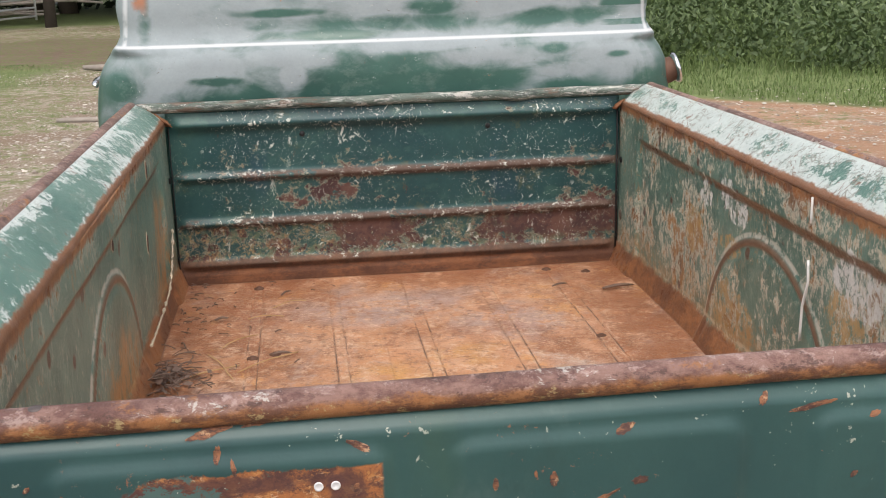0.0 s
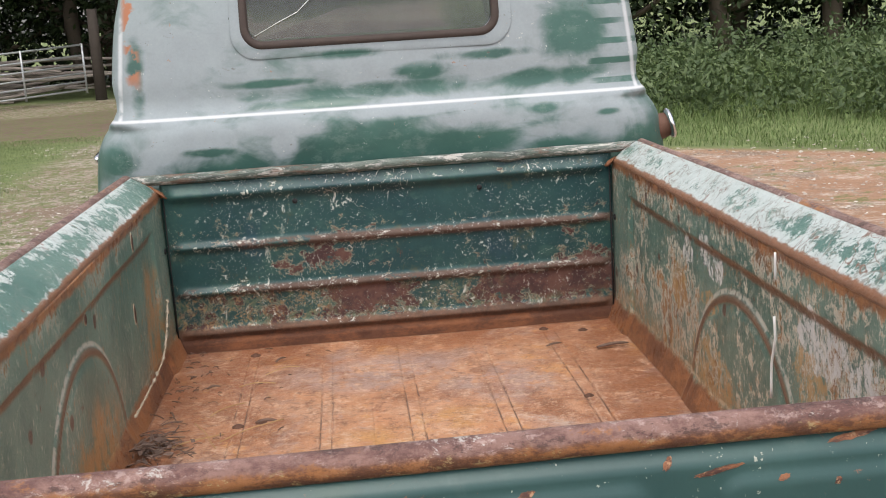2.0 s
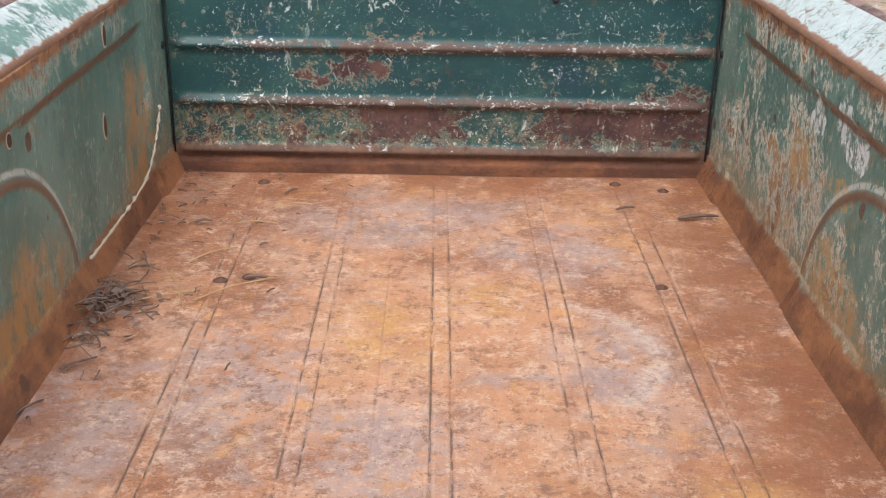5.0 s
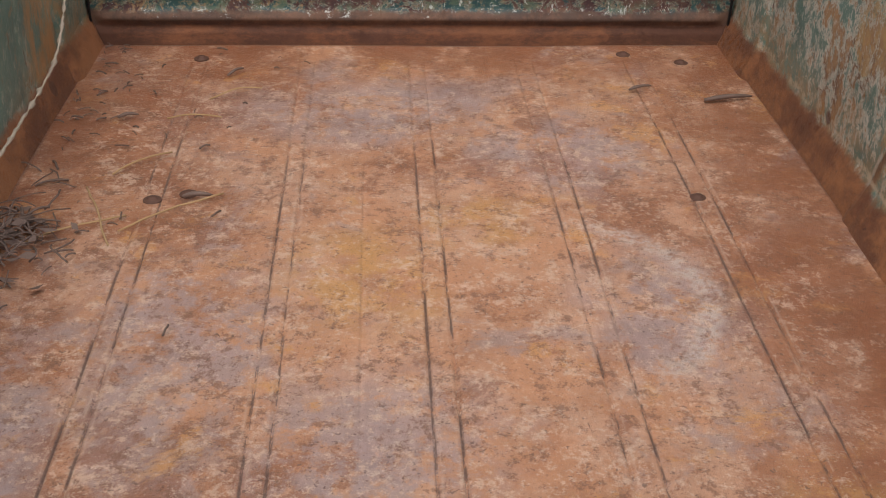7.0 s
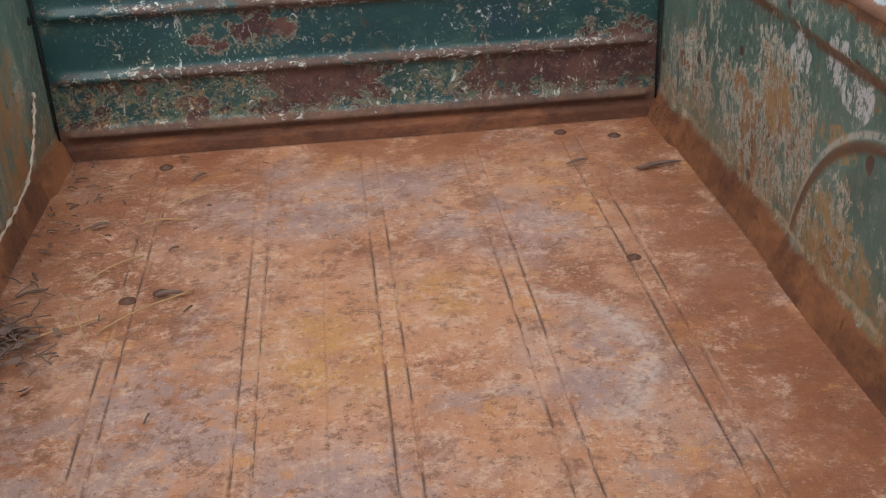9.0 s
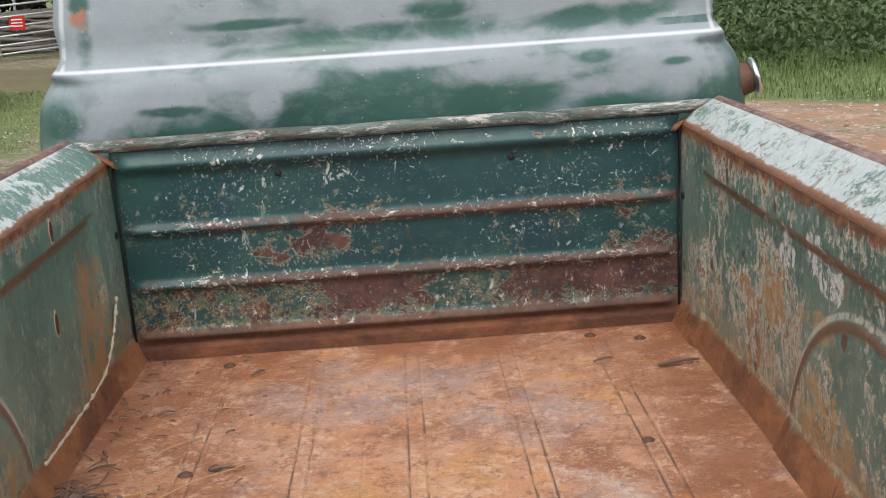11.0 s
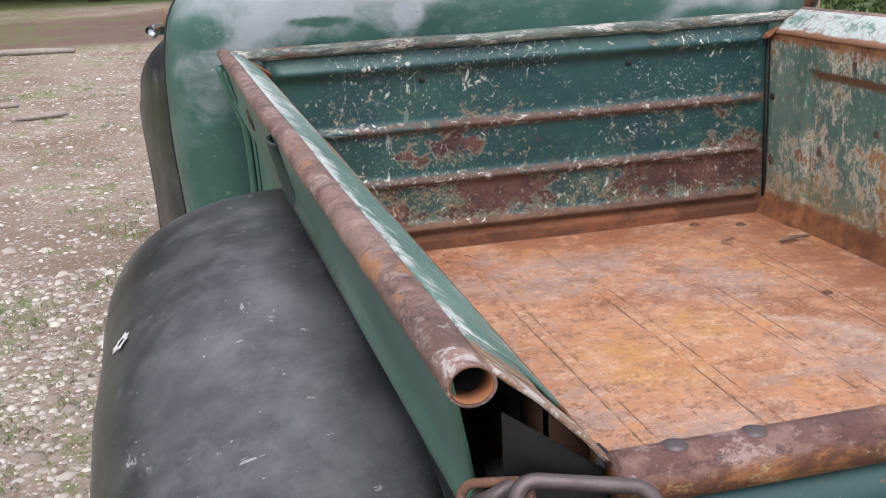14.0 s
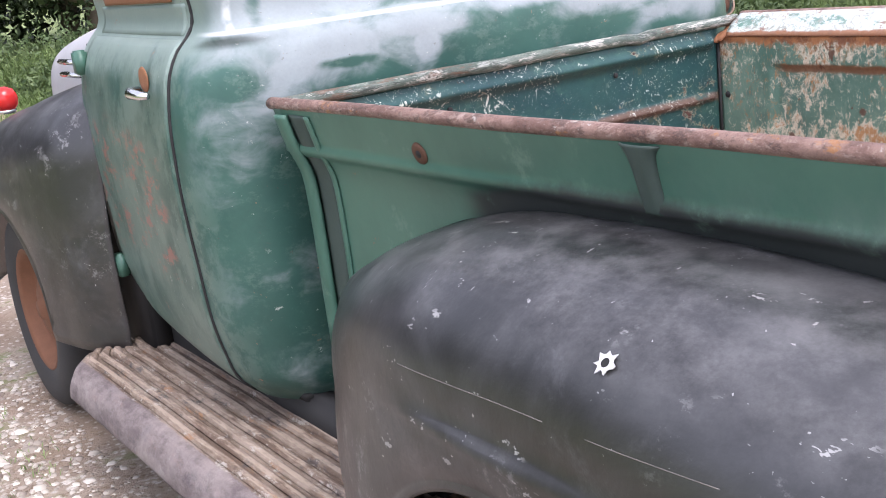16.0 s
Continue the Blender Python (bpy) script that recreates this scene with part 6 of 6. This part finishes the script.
for s in (-1, 1):
    chain = part("chain_hook", Geo().tube([(s * 0.690, 0.010, 1.079), (s * 0.698, -0.008, 1.085), (s * 0.696, -0.024, 1.095), (s * 0.684, -0.026, 1.101), (s * 0.676, -0.012, 1.095), (s * 0.672, 0.010, 1.085)], 0.005, 10), STEEL, truck, "forged steel chain that holds the tailgate")
    spec = [
        ((s * 0.648, -0.056, 1.097), (s * -1.0, -0.16, -0.15), (0.0, -0.5, -1), 0.080, 0.028, 0.0048),
        ((s * 0.660, -0.066, 1.065), (0.05, 0.0, -1), (0.9, -0.45, 0.1), 0.070, 0.032, 0.0052),
        ((s * 0.638, -0.072, 1.073), (0.25, -0.1, -1), (1, 0.5, 0.3), 0.052, 0.032, 0.0054),
        ((s * 0.626, -0.074, 1.053), (0.05, -0.1, -1), (0.7, 0.7, 0.1), 0.070, 0.032, 0.0052),
        ((s * 0.659, -0.068, 1.015), (0.0, 0.0, -1), (0.3, 1, 0.0), 0.070, 0.032, 0.0052),
        ((s * 0.660, -0.078, 0.969), (0.0, 0.0, -1), (1, -0.2, 0.0), 0.070, 0.032, 0.0052),
        ((s * 0.626, -0.086, 1.009), (0.0, 0.0, -1), (1, 0.2, 0.0), 0.070, 0.032, 0.0052),
    ]
    for i, row in enumerate(spec):
        part("chain_link", link_loop(*row), STEEL if i == 0 else CHAIN, chain)
    part("wire_tie", link_loop((s * 0.690, -0.020, 1.093), (s, 0.4, -0.1), (0, 0.3, 1), 0.040, 0.018, 0.0030), CHAIN, chain)

# underside
part("chassis", Geo().box(-0.42, -0.34, -0.02, 4.2, 0.42, 0.56, 0.01).box(0.34, 0.42, -0.02, 4.2, 0.42, 0.56, 0.01).box(-0.60, 0.60, 0.35, 0.43, 0.56, 0.642, 0.01).box(-0.60, 0.60, 1.5, 1.58, 0.56, 0.642, 0.01), BLACK, truck, "dark frame under the bed")
for y, r in ((AXLE_REAR, 0.05), (AXLE_FRONT, 0.04)):
    part("axle", Geo().tube([(-0.70, y, 0.355), (0, y, 0.35), (0.70, y, 0.355)], r, 14), BLACK, truck)

# ---- things lying in the bed ----
def twig_line(rng, at, length, turn, lift=0.0, bend=0.25, n=7):
    x, y, z = at
    a = turn
    pts = []
    for k in range(n):
        pts.append((x, y, z + lift * math.sin(math.pi * k / (n - 1))))
        a += rng.uniform(-bend, bend)
        x, y = x + math.cos(a) * length / n, y + math.sin(a) * length / n
    return pts


def debris():
    rng = random.Random(11)
    g = Geo()
    for _ in range(95):
        y = rng.gauss(1.215, 0.065) if rng.random() < 0.85 else rng.uniform(0.85, 1.45)
        x = -0.585 + abs(rng.gauss(0, 0.036))
        h = 0.030 * math.exp(-((y - 1.2) / 0.11) ** 2 - ((x + 0.565) / 0.05) ** 2)
        g.tube(twig_line(rng, (x, y, FLOOR_Z + 0.006 + rng.random() * h), rng.uniform(0.02, 0.085), rng.uniform(0, 6.28), rng.uniform(0, 0.008), 0.35), [rng.uniform(0.0006, 0.0019)] * 7, 5)
    for _ in range(60):
        y, x = rng.gauss(1.215, 0.06), -0.565 + rng.gauss(0, 0.026)
        z = FLOOR_Z + 0.008 + rng.random() * 0.022 * math.exp(-((y - 1.2) / 0.11) ** 2)
        a, l, w = rng.uniform(0, 6.28), rng.uniform(0.008, 0.019), rng.uniform(0.003, 0.007)
        c, sn = math.cos(a), math.sin(a)
        t = rng.uniform(-0.008, 0.008)
        g.add([(x - l * c, y - l * sn, z), (x + w * sn, y - w * c, z + t), (x + l * c, y + l * sn, z + 0.004), (x - w * sn, y + w * c, z - t * 0.3)], [(0, 1, 2, 3)])
    tagged(part("leaf_litter", g, DRY, None), "dark heap of dry leaves and twigs on the bed floor", "leaf litter", kind="stuff")
    g = Geo()
    for _ in range(70):
        corner = rng.random() < 0.6
        x = -0.59 + abs(rng.gauss(0, 0.06)) if corner else rng.uniform(-0.55, -0.2)
        y = rng.uniform(1.5, 1.95) if corner else rng.uniform(1.0, 1.95)
        g.tube(twig_line(rng, (x, y, FLOOR_Z + 0.007), rng.uniform(0.008, 0.030), rng.uniform(0, 6.28), 0.002, 0.4, 5), rng.uniform(0.0007, 0.0016), 5)
    tagged(part("scattered_twigs", g, DRY, None), "small dark twigs scattered over the rusty floor", "twigs", kind="stuff")
    sticks = [((0.500, 1.690), 0.105, 0.05, 0.0042), ((0.375, 1.735), 0.055, 0.3, 0.0028), ((-0.355, 1.345), 0.05, 0.1, 0.0035), ((-0.50, 1.62), 0.04, 0.5, 0.003), ((-0.34, 1.80), 0.05, 0.9, 0.0025)]
    for (x, y), l, a, r in sticks:
        s = part("stick", Geo().tube(twig_line(rng, (x, y, FLOOR_Z + 0.008), l, a, 0.004, 0.12), [r * k for k in (0.7, 1, 1.1, 1, 0.9, 0.8, 0.4)], 8), DRY, None)
        tagged(s, "short dark dry stick on the bed floor", "stick", "sticks")
    for (x, y), l, a in (((-0.43, 1.25), 0.19, 0.55), ((-0.50, 1.38), 0.20, -1.25), ((-0.47, 1.42), 0.12, 0.75), ((-0.55, 1.22), 0.16, 0.4), ((-0.42, 1.62), 0.10, 0.2), ((-0.36, 1.70), 0.11, 0.5)):
        s = part("straw", Geo().tube(twig_line(rng, (x, y, FLOOR_Z + 0.006), l, a, 0.006, 0.18, 10), 0.0014, 6), STRAW, None)
        tagged(s, "thin dry straw lying on the bed floor", "straw", "straws")


debris()


# ---- ground and surroundings ----
def ground():
    xs = np.concatenate([np.linspace(-400, -12, 14), np.linspace(-11, 14, 101), np.linspace(15, 400, 14)])
    ys = np.concatenate([np.linspace(-300, -6, 12), np.linspace(-5, 32, 140), np.linspace(34, 500, 14)])
    p = np.zeros((len(xs), len(ys), 3))
    for i, x in enumerate(xs):
        for j, y in enumerate(ys):
            d = max(0.0, math.hypot(x, y - 1.5) - 3.0)
            z = -0.004 + min(1.0, d / 4) * 0.035 * wobble(x, y, 0.0, scale=0.5)
            p[i, j] = (x, y, z)
    nv = len(ys)
    faces = [(i * nv + j, (i + 1) * nv + j, (i + 1) * nv + j + 1, i * nv + j + 1) for i in range(len(xs) - 1) for j in range(nv - 1)]
    tagged(mesh_object("ground", p.reshape(-1, 3), faces, GROUND), "pale gravel drive running into mown grass", "ground", kind="structure")


ground()


def scatter(name, material, label, category, rows):
    """Joins many small copies (verts, faces) into one mesh."""
    vs, fs, n = [], [], 0
    for v, f in rows:
        vs.append(v)
        fs.extend(tuple(i + n for i in q) for q in f)
        n += len(v)
    return tagged(mesh_object(name, np.concatenate(vs), fs, material), label, category, kind="stuff")


def stones():
    rng = np.random.default_rng(3)
    base = np.array([(1, 0, 0), (0, 1, 0), (-1, 0, 0), (0, -1, 0), (0.5, 0.5, 0.7), (-0.5, 0.4, 0.7), (-0.3, -0.6, 0.7), (0.5, -0.5, 0.6)], float)
    faces = [(0, 1, 4), (1, 5, 4), (1, 2, 5), (2, 6, 5), (2, 3, 6), (3, 7, 6), (3, 0, 7), (0, 4, 7), (4, 5, 6, 7)]
    rows = []
    areas = [(-4.0, -0.95, 0.5, 7.5, 6500), (-4.4, -0.6, 6.5, 15, 5200), (0.9, 7.0, 2.0, 10.5, 4200), (-2.4, -0.85, 1.0, 4.5, 5500), (0.8, 3.2, 0.6, 6.0, 3000)]
    for x0, x1, y0, y1, n in areas:
        for _ in range(n):
            s = 0.006 + 0.016 * rng.random() ** 2.2 + (0.03 * rng.random() if rng.random() < 0.03 else 0)
            a = rng.random() * 6.28
            q = base * (1 + 0.35 * (rng.random((8, 3)) - 0.5)) * s * (1.0, 0.5 + 0.5 * rng.random(), 0.35 + 0.3 * rng.random())
            c, sn = math.cos(a), math.sin(a)
            x, y = x0 + (x1 - x0) * rng.random(), y0 + (y1 - y0) * rng.random()
            q = np.stack([q[:, 0] * c - q[:, 1] * sn + x, q[:, 0] * sn + q[:, 1] * c + y, q[:, 2] - 0.003], 1)
            rows.append((q, faces))
    scatter("gravel", STONE, "loose pale gravel stones on the drive", "gravel", rows)


stones()


def blades(name, spots, label, seed, heights, lean=0.35, wide=0.005, material=None):
    """Grass: each blade a bent strip of three quads."""
    rng = np.random.default_rng(seed)
    rows = []
    f = [(0, 1, 3, 2), (2, 3, 5, 4), (4, 5, 6)]
    for x, y, k in spots:
        h = heights(x, y) * (0.55 + 0.7 * rng.random()) * k
        a, l = rng.random() * 6.28, lean * (0.3 + rng.random()) * h
        dx, dy = math.cos(a), math.sin(a)
        w = wide * (0.7 + 0.6 * rng.random())
        px, py = -dy * w, dx * w
        v = []
        for t, ww in ((0, 1), (0.45, 0.9), (0.8, 0.55)):
            cx, cy, cz = x + dx * l * t * t, y + dy * l * t * t, h * t
            v += [(cx - px * ww, cy - py * ww, cz), (cx + px * ww, cy + py * ww, cz)]
        v.append((x + dx * l, y + dy * l, h * (1 - 0.25 * l / max(h, 1e-3))))
        rows.append((np.array(v), f))
    return scatter(name, material or GRASS, label, "grass", rows)


def meadows():
    rng = np.random.default_rng(8)
    left = []
    while len(left) < 85000:
        x, y = -2.9 - 6.5 * rng.random() ** 1.3, 4.0 + 12.2 * rng.random()
        if rng.random() < float(smooth_at(-2.95 - x + 0.6 * wobble(x, y, 3, scale=0.8), 0.0, 1.5)) + 0.02:
            left.append((x, y, 1.0))
    clump = lambda x, y: 0.026 + 0.62 * math.exp(-(((x + 6.2) / 1.05) ** 4) - ((y - 13.4) / 2.0) ** 4) * (0.75 + 0.5 * wobble(x, y, 7, scale=1.6)) + 0.02 * max(0, wobble(x, y, 1, scale=1.2))
    blades("grass_verge", left, "short green grass with a tall clump beside the drive", 21, clump, 0.85, 0.0023)
    right = []
    while len(right) < 110000:
        x, y = 1.3 + 14.0 * rng.random(), 6.0 + 15.0 * rng.random() ** 1.2
        if y + 0.72 * x > 12.5 + 0.5 * wobble(x, y, 5, scale=0.7):
            right.append((x, y, 1.0))
    tall = lambda x, y: 0.07 + 0.50 * float(smooth_at(y + 0.72 * x, 14.6, 18.5)) * (0.7 + 0.9 * wobble(x, y, 2, scale=0.9)) + 0.10 * max(0, wobble(x, y, 2, scale=0.8))
    blades("tall_grass", right, "tall green meadow grass and weeds beyond the drive", 22, tall, 0.9, 0.0032, TALL_GRASS)
    tufts = []
    for _ in range(520):
        cx, cy = -1.0 - 2.8 * rng.random(), 1.5 + 9.5 * rng.random()
        if wobble(cx, cy, 8, scale=0.8) > 0.0:
            tufts += [(cx + 0.05 * rng.normal(), cy + 0.05 * rng.normal(), 1.0) for _ in range(34)]
    blades("drive_tufts", tufts, "small grass tufts growing through the gravel", 23, lambda x, y: 0.020, 1.1, 0.0022)


meadows()


def tree_mesh(seed):
    rng = np.random.default_rng(seed)
    h = 9.5
    trunk = Geo().tube([(0.10 * math.sin(k), 0.12 * math.cos(1.3 * k), h * 0.62 * k / 6) for k in range(7)], [0.26 - 0.028 * k for k in range(7)], 10)
    tips = []
    for _ in range(16):
        z0 = h * (0.10 + 0.48 * rng.random())
        a, l = rng.random() * 6.28, 1.6 + 1.8 * rng.random()
        pts = [(math.cos(a) * l * t, math.sin(a) * l * t, z0 + 1.5 * t * t + 0.5 * t) for t in np.linspace(0, 1, 5)]
        trunk.tube(pts, [0.09, 0.07, 0.05, 0.03, 0.015], 6)
        tips += pts[1:]
    vs, fs, n = [], [], 0
    for _ in range(230):
        cx, cy, cz = tips[rng.integers(len(tips))]
        c = np.array((cx, cy, cz)) + rng.normal(0, 0.55, 3) + (0, 0, 0.5 * rng.random())
        for _ in range(26):
            p = c + rng.normal(0, 0.30, 3)
            d = rng.normal(0, 1, 3)
            d /= np.linalg.norm(d)
            e = np.cross(d, rng.normal(0, 1, 3))
            e /= np.linalg.norm(e)
            s = 0.07 + 0.06 * rng.random()
            vs += [p - d * s, p + e * s * 0.45, p + d * s, p - e * s * 0.45]
            fs.append((n, n + 1, n + 2, n + 3))
            n += 4
    return trunk, vs, fs


def trees():
    made = []
    for seed in (31, 32, 33):
        trunk, vs, fs = tree_mesh(seed)
        t = tagged(new("tree"), "dense dark-green broadleaf tree at the wood's edge", "tree", "trees at the wood's edge")
        part("trunk", trunk, BARK, t)
        mesh_object("crown", vs, fs, LEAF, t, "", False)
        made.append(t)
    rng = random.Random(4)
    spots = [(x, 24.5 + 2.5 * rng.random() + 0.02 * x * x * 0.2) for x in np.arange(-18, 34, 2.7)] + [(x, 29 + 3 * rng.random()) for x in np.arange(-20, 38, 3.4)]
    for i, (x, y) in enumerate(spots):
        if -13.0 < x < -3.0 and y < 29:
            y += 6
        m = pose(x, y - max(0, x - 12) * 0.35, -0.05, 0, 0, rng.uniform(0, 360)) @ Matrix.Diagonal((1, 1, rng.uniform(0.85, 1.2), 1))
        t = made[i] if i < 3 else copy_thing(made[i % 3], m)
        t.matrix_basis = m


trees()


def undergrowth():
    """The dark wood: a leafy tangle behind the trees, an unseen leaf roof added for shade."""
    rng = np.random.default_rng(17)
    n = 90000
    shade_roof = rng.random(n) < 0.45
    x = -34 + 78 * rng.random(n)
    y = np.where(shade_roof, 22.5 + 16 * rng.random(n), 32.5 + 5 * rng.random(n))
    y = y - np.maximum(0, x - 12) * 0.35
    z = np.where(shade_roof, 5.5 + 4.0 * rng.random(n), 8.5 * rng.random(n) ** 1.1)
    d, e = rng.normal(0, 1, (n, 3)), rng.normal(0, 1, (n, 3))
    d /= np.linalg.norm(d, axis=1, keepdims=True)
    e = np.cross(d, e)
    e /= np.linalg.norm(e, axis=1, keepdims=True)
    s = (np.where(shade_roof, 0.34, 0.11) + 0.13 * rng.random(n))[:, None]
    p = np.stack([x, y, z], 1)
    v = np.stack([p - d * s, p + e * s * 0.5, p + d * s, p - e * s * 0.5], 1).reshape(-1, 3)
    f = np.arange(4 * n).reshape(-1, 4)
    ob = mesh_object("undergrowth", v, f, LEAF, None, "", False)
    tagged(ob, "dark leafy undergrowth filling the wood's edge, with an added unseen leaf roof for shade", "undergrowth", kind="stuff")


undergrowth()


def metal_gate():
    a, b = Vector((-9.30, 23.0, -0.10)), Vector((-5.75, 24.7, 0.10))
    gate = tagged(new("metal_gate"), "galvanised tubular farm gate across the track", "gate")
    for z in (0.18, 0.36, 0.54, 0.72, 0.92, 1.15):
        part("bar", Geo().tube([a + Vector((0, 0, z)), b + Vector((0, 0, z))], 0.022, 8), GALV, gate)
    for t in (0.0, 0.33, 0.67, 1.0):
        q = a.lerp(b, t)
        part("upright", Geo().tube([q + Vector((0, 0, 0.10)), q + Vector((0, 0, 1.18))], 0.024, 8), GALV, gate)
    c = a - (b - a) * 0.95 + Vector((0, 0, 0.20))
    fence = tagged(new("metal_gate"), "galvanised tubular farm gate beside the first", "gate")
    for z in (0.18, 0.36, 0.54, 0.72, 0.92, 1.15):
        part("bar", Geo().tube([c + Vector((0, 0, z)), a + Vector((-0.1, -0.1, z))], 0.022, 8), GALV, fence)
    for t in (0.02, 0.5, 0.97):
        q = c.lerp(a, t)
        part("upright", Geo().tube([q + Vector((0, 0, 0.0)), q + Vector((0, 0, 1.18))], 0.024, 8), GALV, fence)
    for q in (a, b + Vector((0.25, 0.2, 0))):
        p = part("gate_post", Geo().tube([q - Vector((0, 0, 0.1)), q + Vector((0, 0, 1.2)), q + Vector((0.01, 0, 1.9))], [0.13, 0.12, 0.11], 12), POST, None)
        tagged(p, "dark weathered wooden gate post", "post", "gate posts")
    q = a.lerp(b, 0.435)
    s = part("sign", Geo().box(q.x - 0.16, q.x + 0.16, q.y - 0.06, q.y - 0.045, 0.62, 0.90, 0.004), RED, None, "", False)
    tagged(s, "small red sign with pale lines on the gate", "sign")
    for z in (0.83, 0.765, 0.70):
        part("sign_line", Geo().box(q.x - 0.11, q.x + 0.11, q.y - 0.066, q.y - 0.061, z - 0.012, z + 0.012), DECAL, s, "", False)


metal_gate()


def weeds():
    """Leafy weeds standing in the tall grass."""
    rng = np.random.default_rng(41)
    rows = []
    f = [(0, 1, 2, 3)]
    for _ in range(5200):
        x, y = 2.0 + 13.0 * rng.random(), 9.0 + 12.0 * rng.random()
        if y + 0.72 * x < 15.4:
            continue
        h = (0.45 + 0.85 * rng.random() ** 1.5) * (0.75 + 0.6 * wobble(x, y, 4, scale=0.7))
        for _ in range(12):
            p = np.array((x, y, h * rng.random() ** 0.6)) + rng.normal(0, 0.09, 3) * (1, 1, 0.4)
            e = rng.normal(0, 1, 3)
            e /= np.linalg.norm(e)
            g = np.cross(e, rng.normal(0, 1, 3))
            g /= np.linalg.norm(g)
            l = 0.03 + 0.035 * rng.random()
            rows.append((np.array((p - e * l, p + g * l * 0.4, p + e * l, p - g * l * 0.4)), f))
    scatter("weeds", WEED, "leafy weeds standing in the tall meadow grass", "weeds", rows)


weeds()


def logs():
    """Stacked grey poles behind the gate, and two drift logs on the track."""
    rng = random.Random(12)
    for k in range(42):
        x, y = -12.5 + 6.6 * rng.random(), 25.6 + 1.6 * rng.random()
        z, l = 0.08 + 0.115 * (k % 8), 2.4 + 1.4 * rng.random()
        a = rng.uniform(-0.6, 0.6)
        pts = [(x + l * (t - 0.5), y + a * l * (t - 0.5), z + 0.05 * math.sin(5 * t + k) + 0.16 * (t - 0.5) * math.sin(3.1 * k)) for t in np.linspace(0, 1, 6)]
        ob = part("log", Geo().tube(pts, [0.040, 0.044, 0.040, 0.036, 0.030, 0.022], 8), LOG, None)
        tagged(ob, "grey weathered log in a stack behind the gate", "log", "stacked logs")
    for x, y, l, a, r in ((-2.5, 14.95, 1.35, -0.35, 0.045), (-2.3, 10.0, 0.5, -0.1, 0.028), (-1.8, 9.2, 0.4, 0.2, 0.024)):
        pts = [(x + l * (t - 0.5), y + a * l * (t - 0.5), r * 0.7) for t in np.linspace(0, 1, 6)]
        ob = part("log", Geo().tube(pts, [0.7 * r, r, 0.95 * r, r, 0.9 * r, 0.6 * r], 8), LOG, None)
        tagged(ob, "dark dead branch lying on the gravel drive", "branch", "dead branches")
    q = Vector((-8.85, 27.0, 0))
    pole = part("sign_pole", Geo().tube([q, q + Vector((0.03, 0, 1.1)), q + Vector((0.05, 0, 2.25))], 0.035, 10), DECAL, None)
    tagged(pole, "slim white pole with a small plate behind the gate", "pole")
    part("plate", Geo().box(q.x - 0.02, q.x + 0.30, q.y - 0.02, q.y + 0.01, 2.05, 2.22, 0.004), DECAL, pole)


logs()
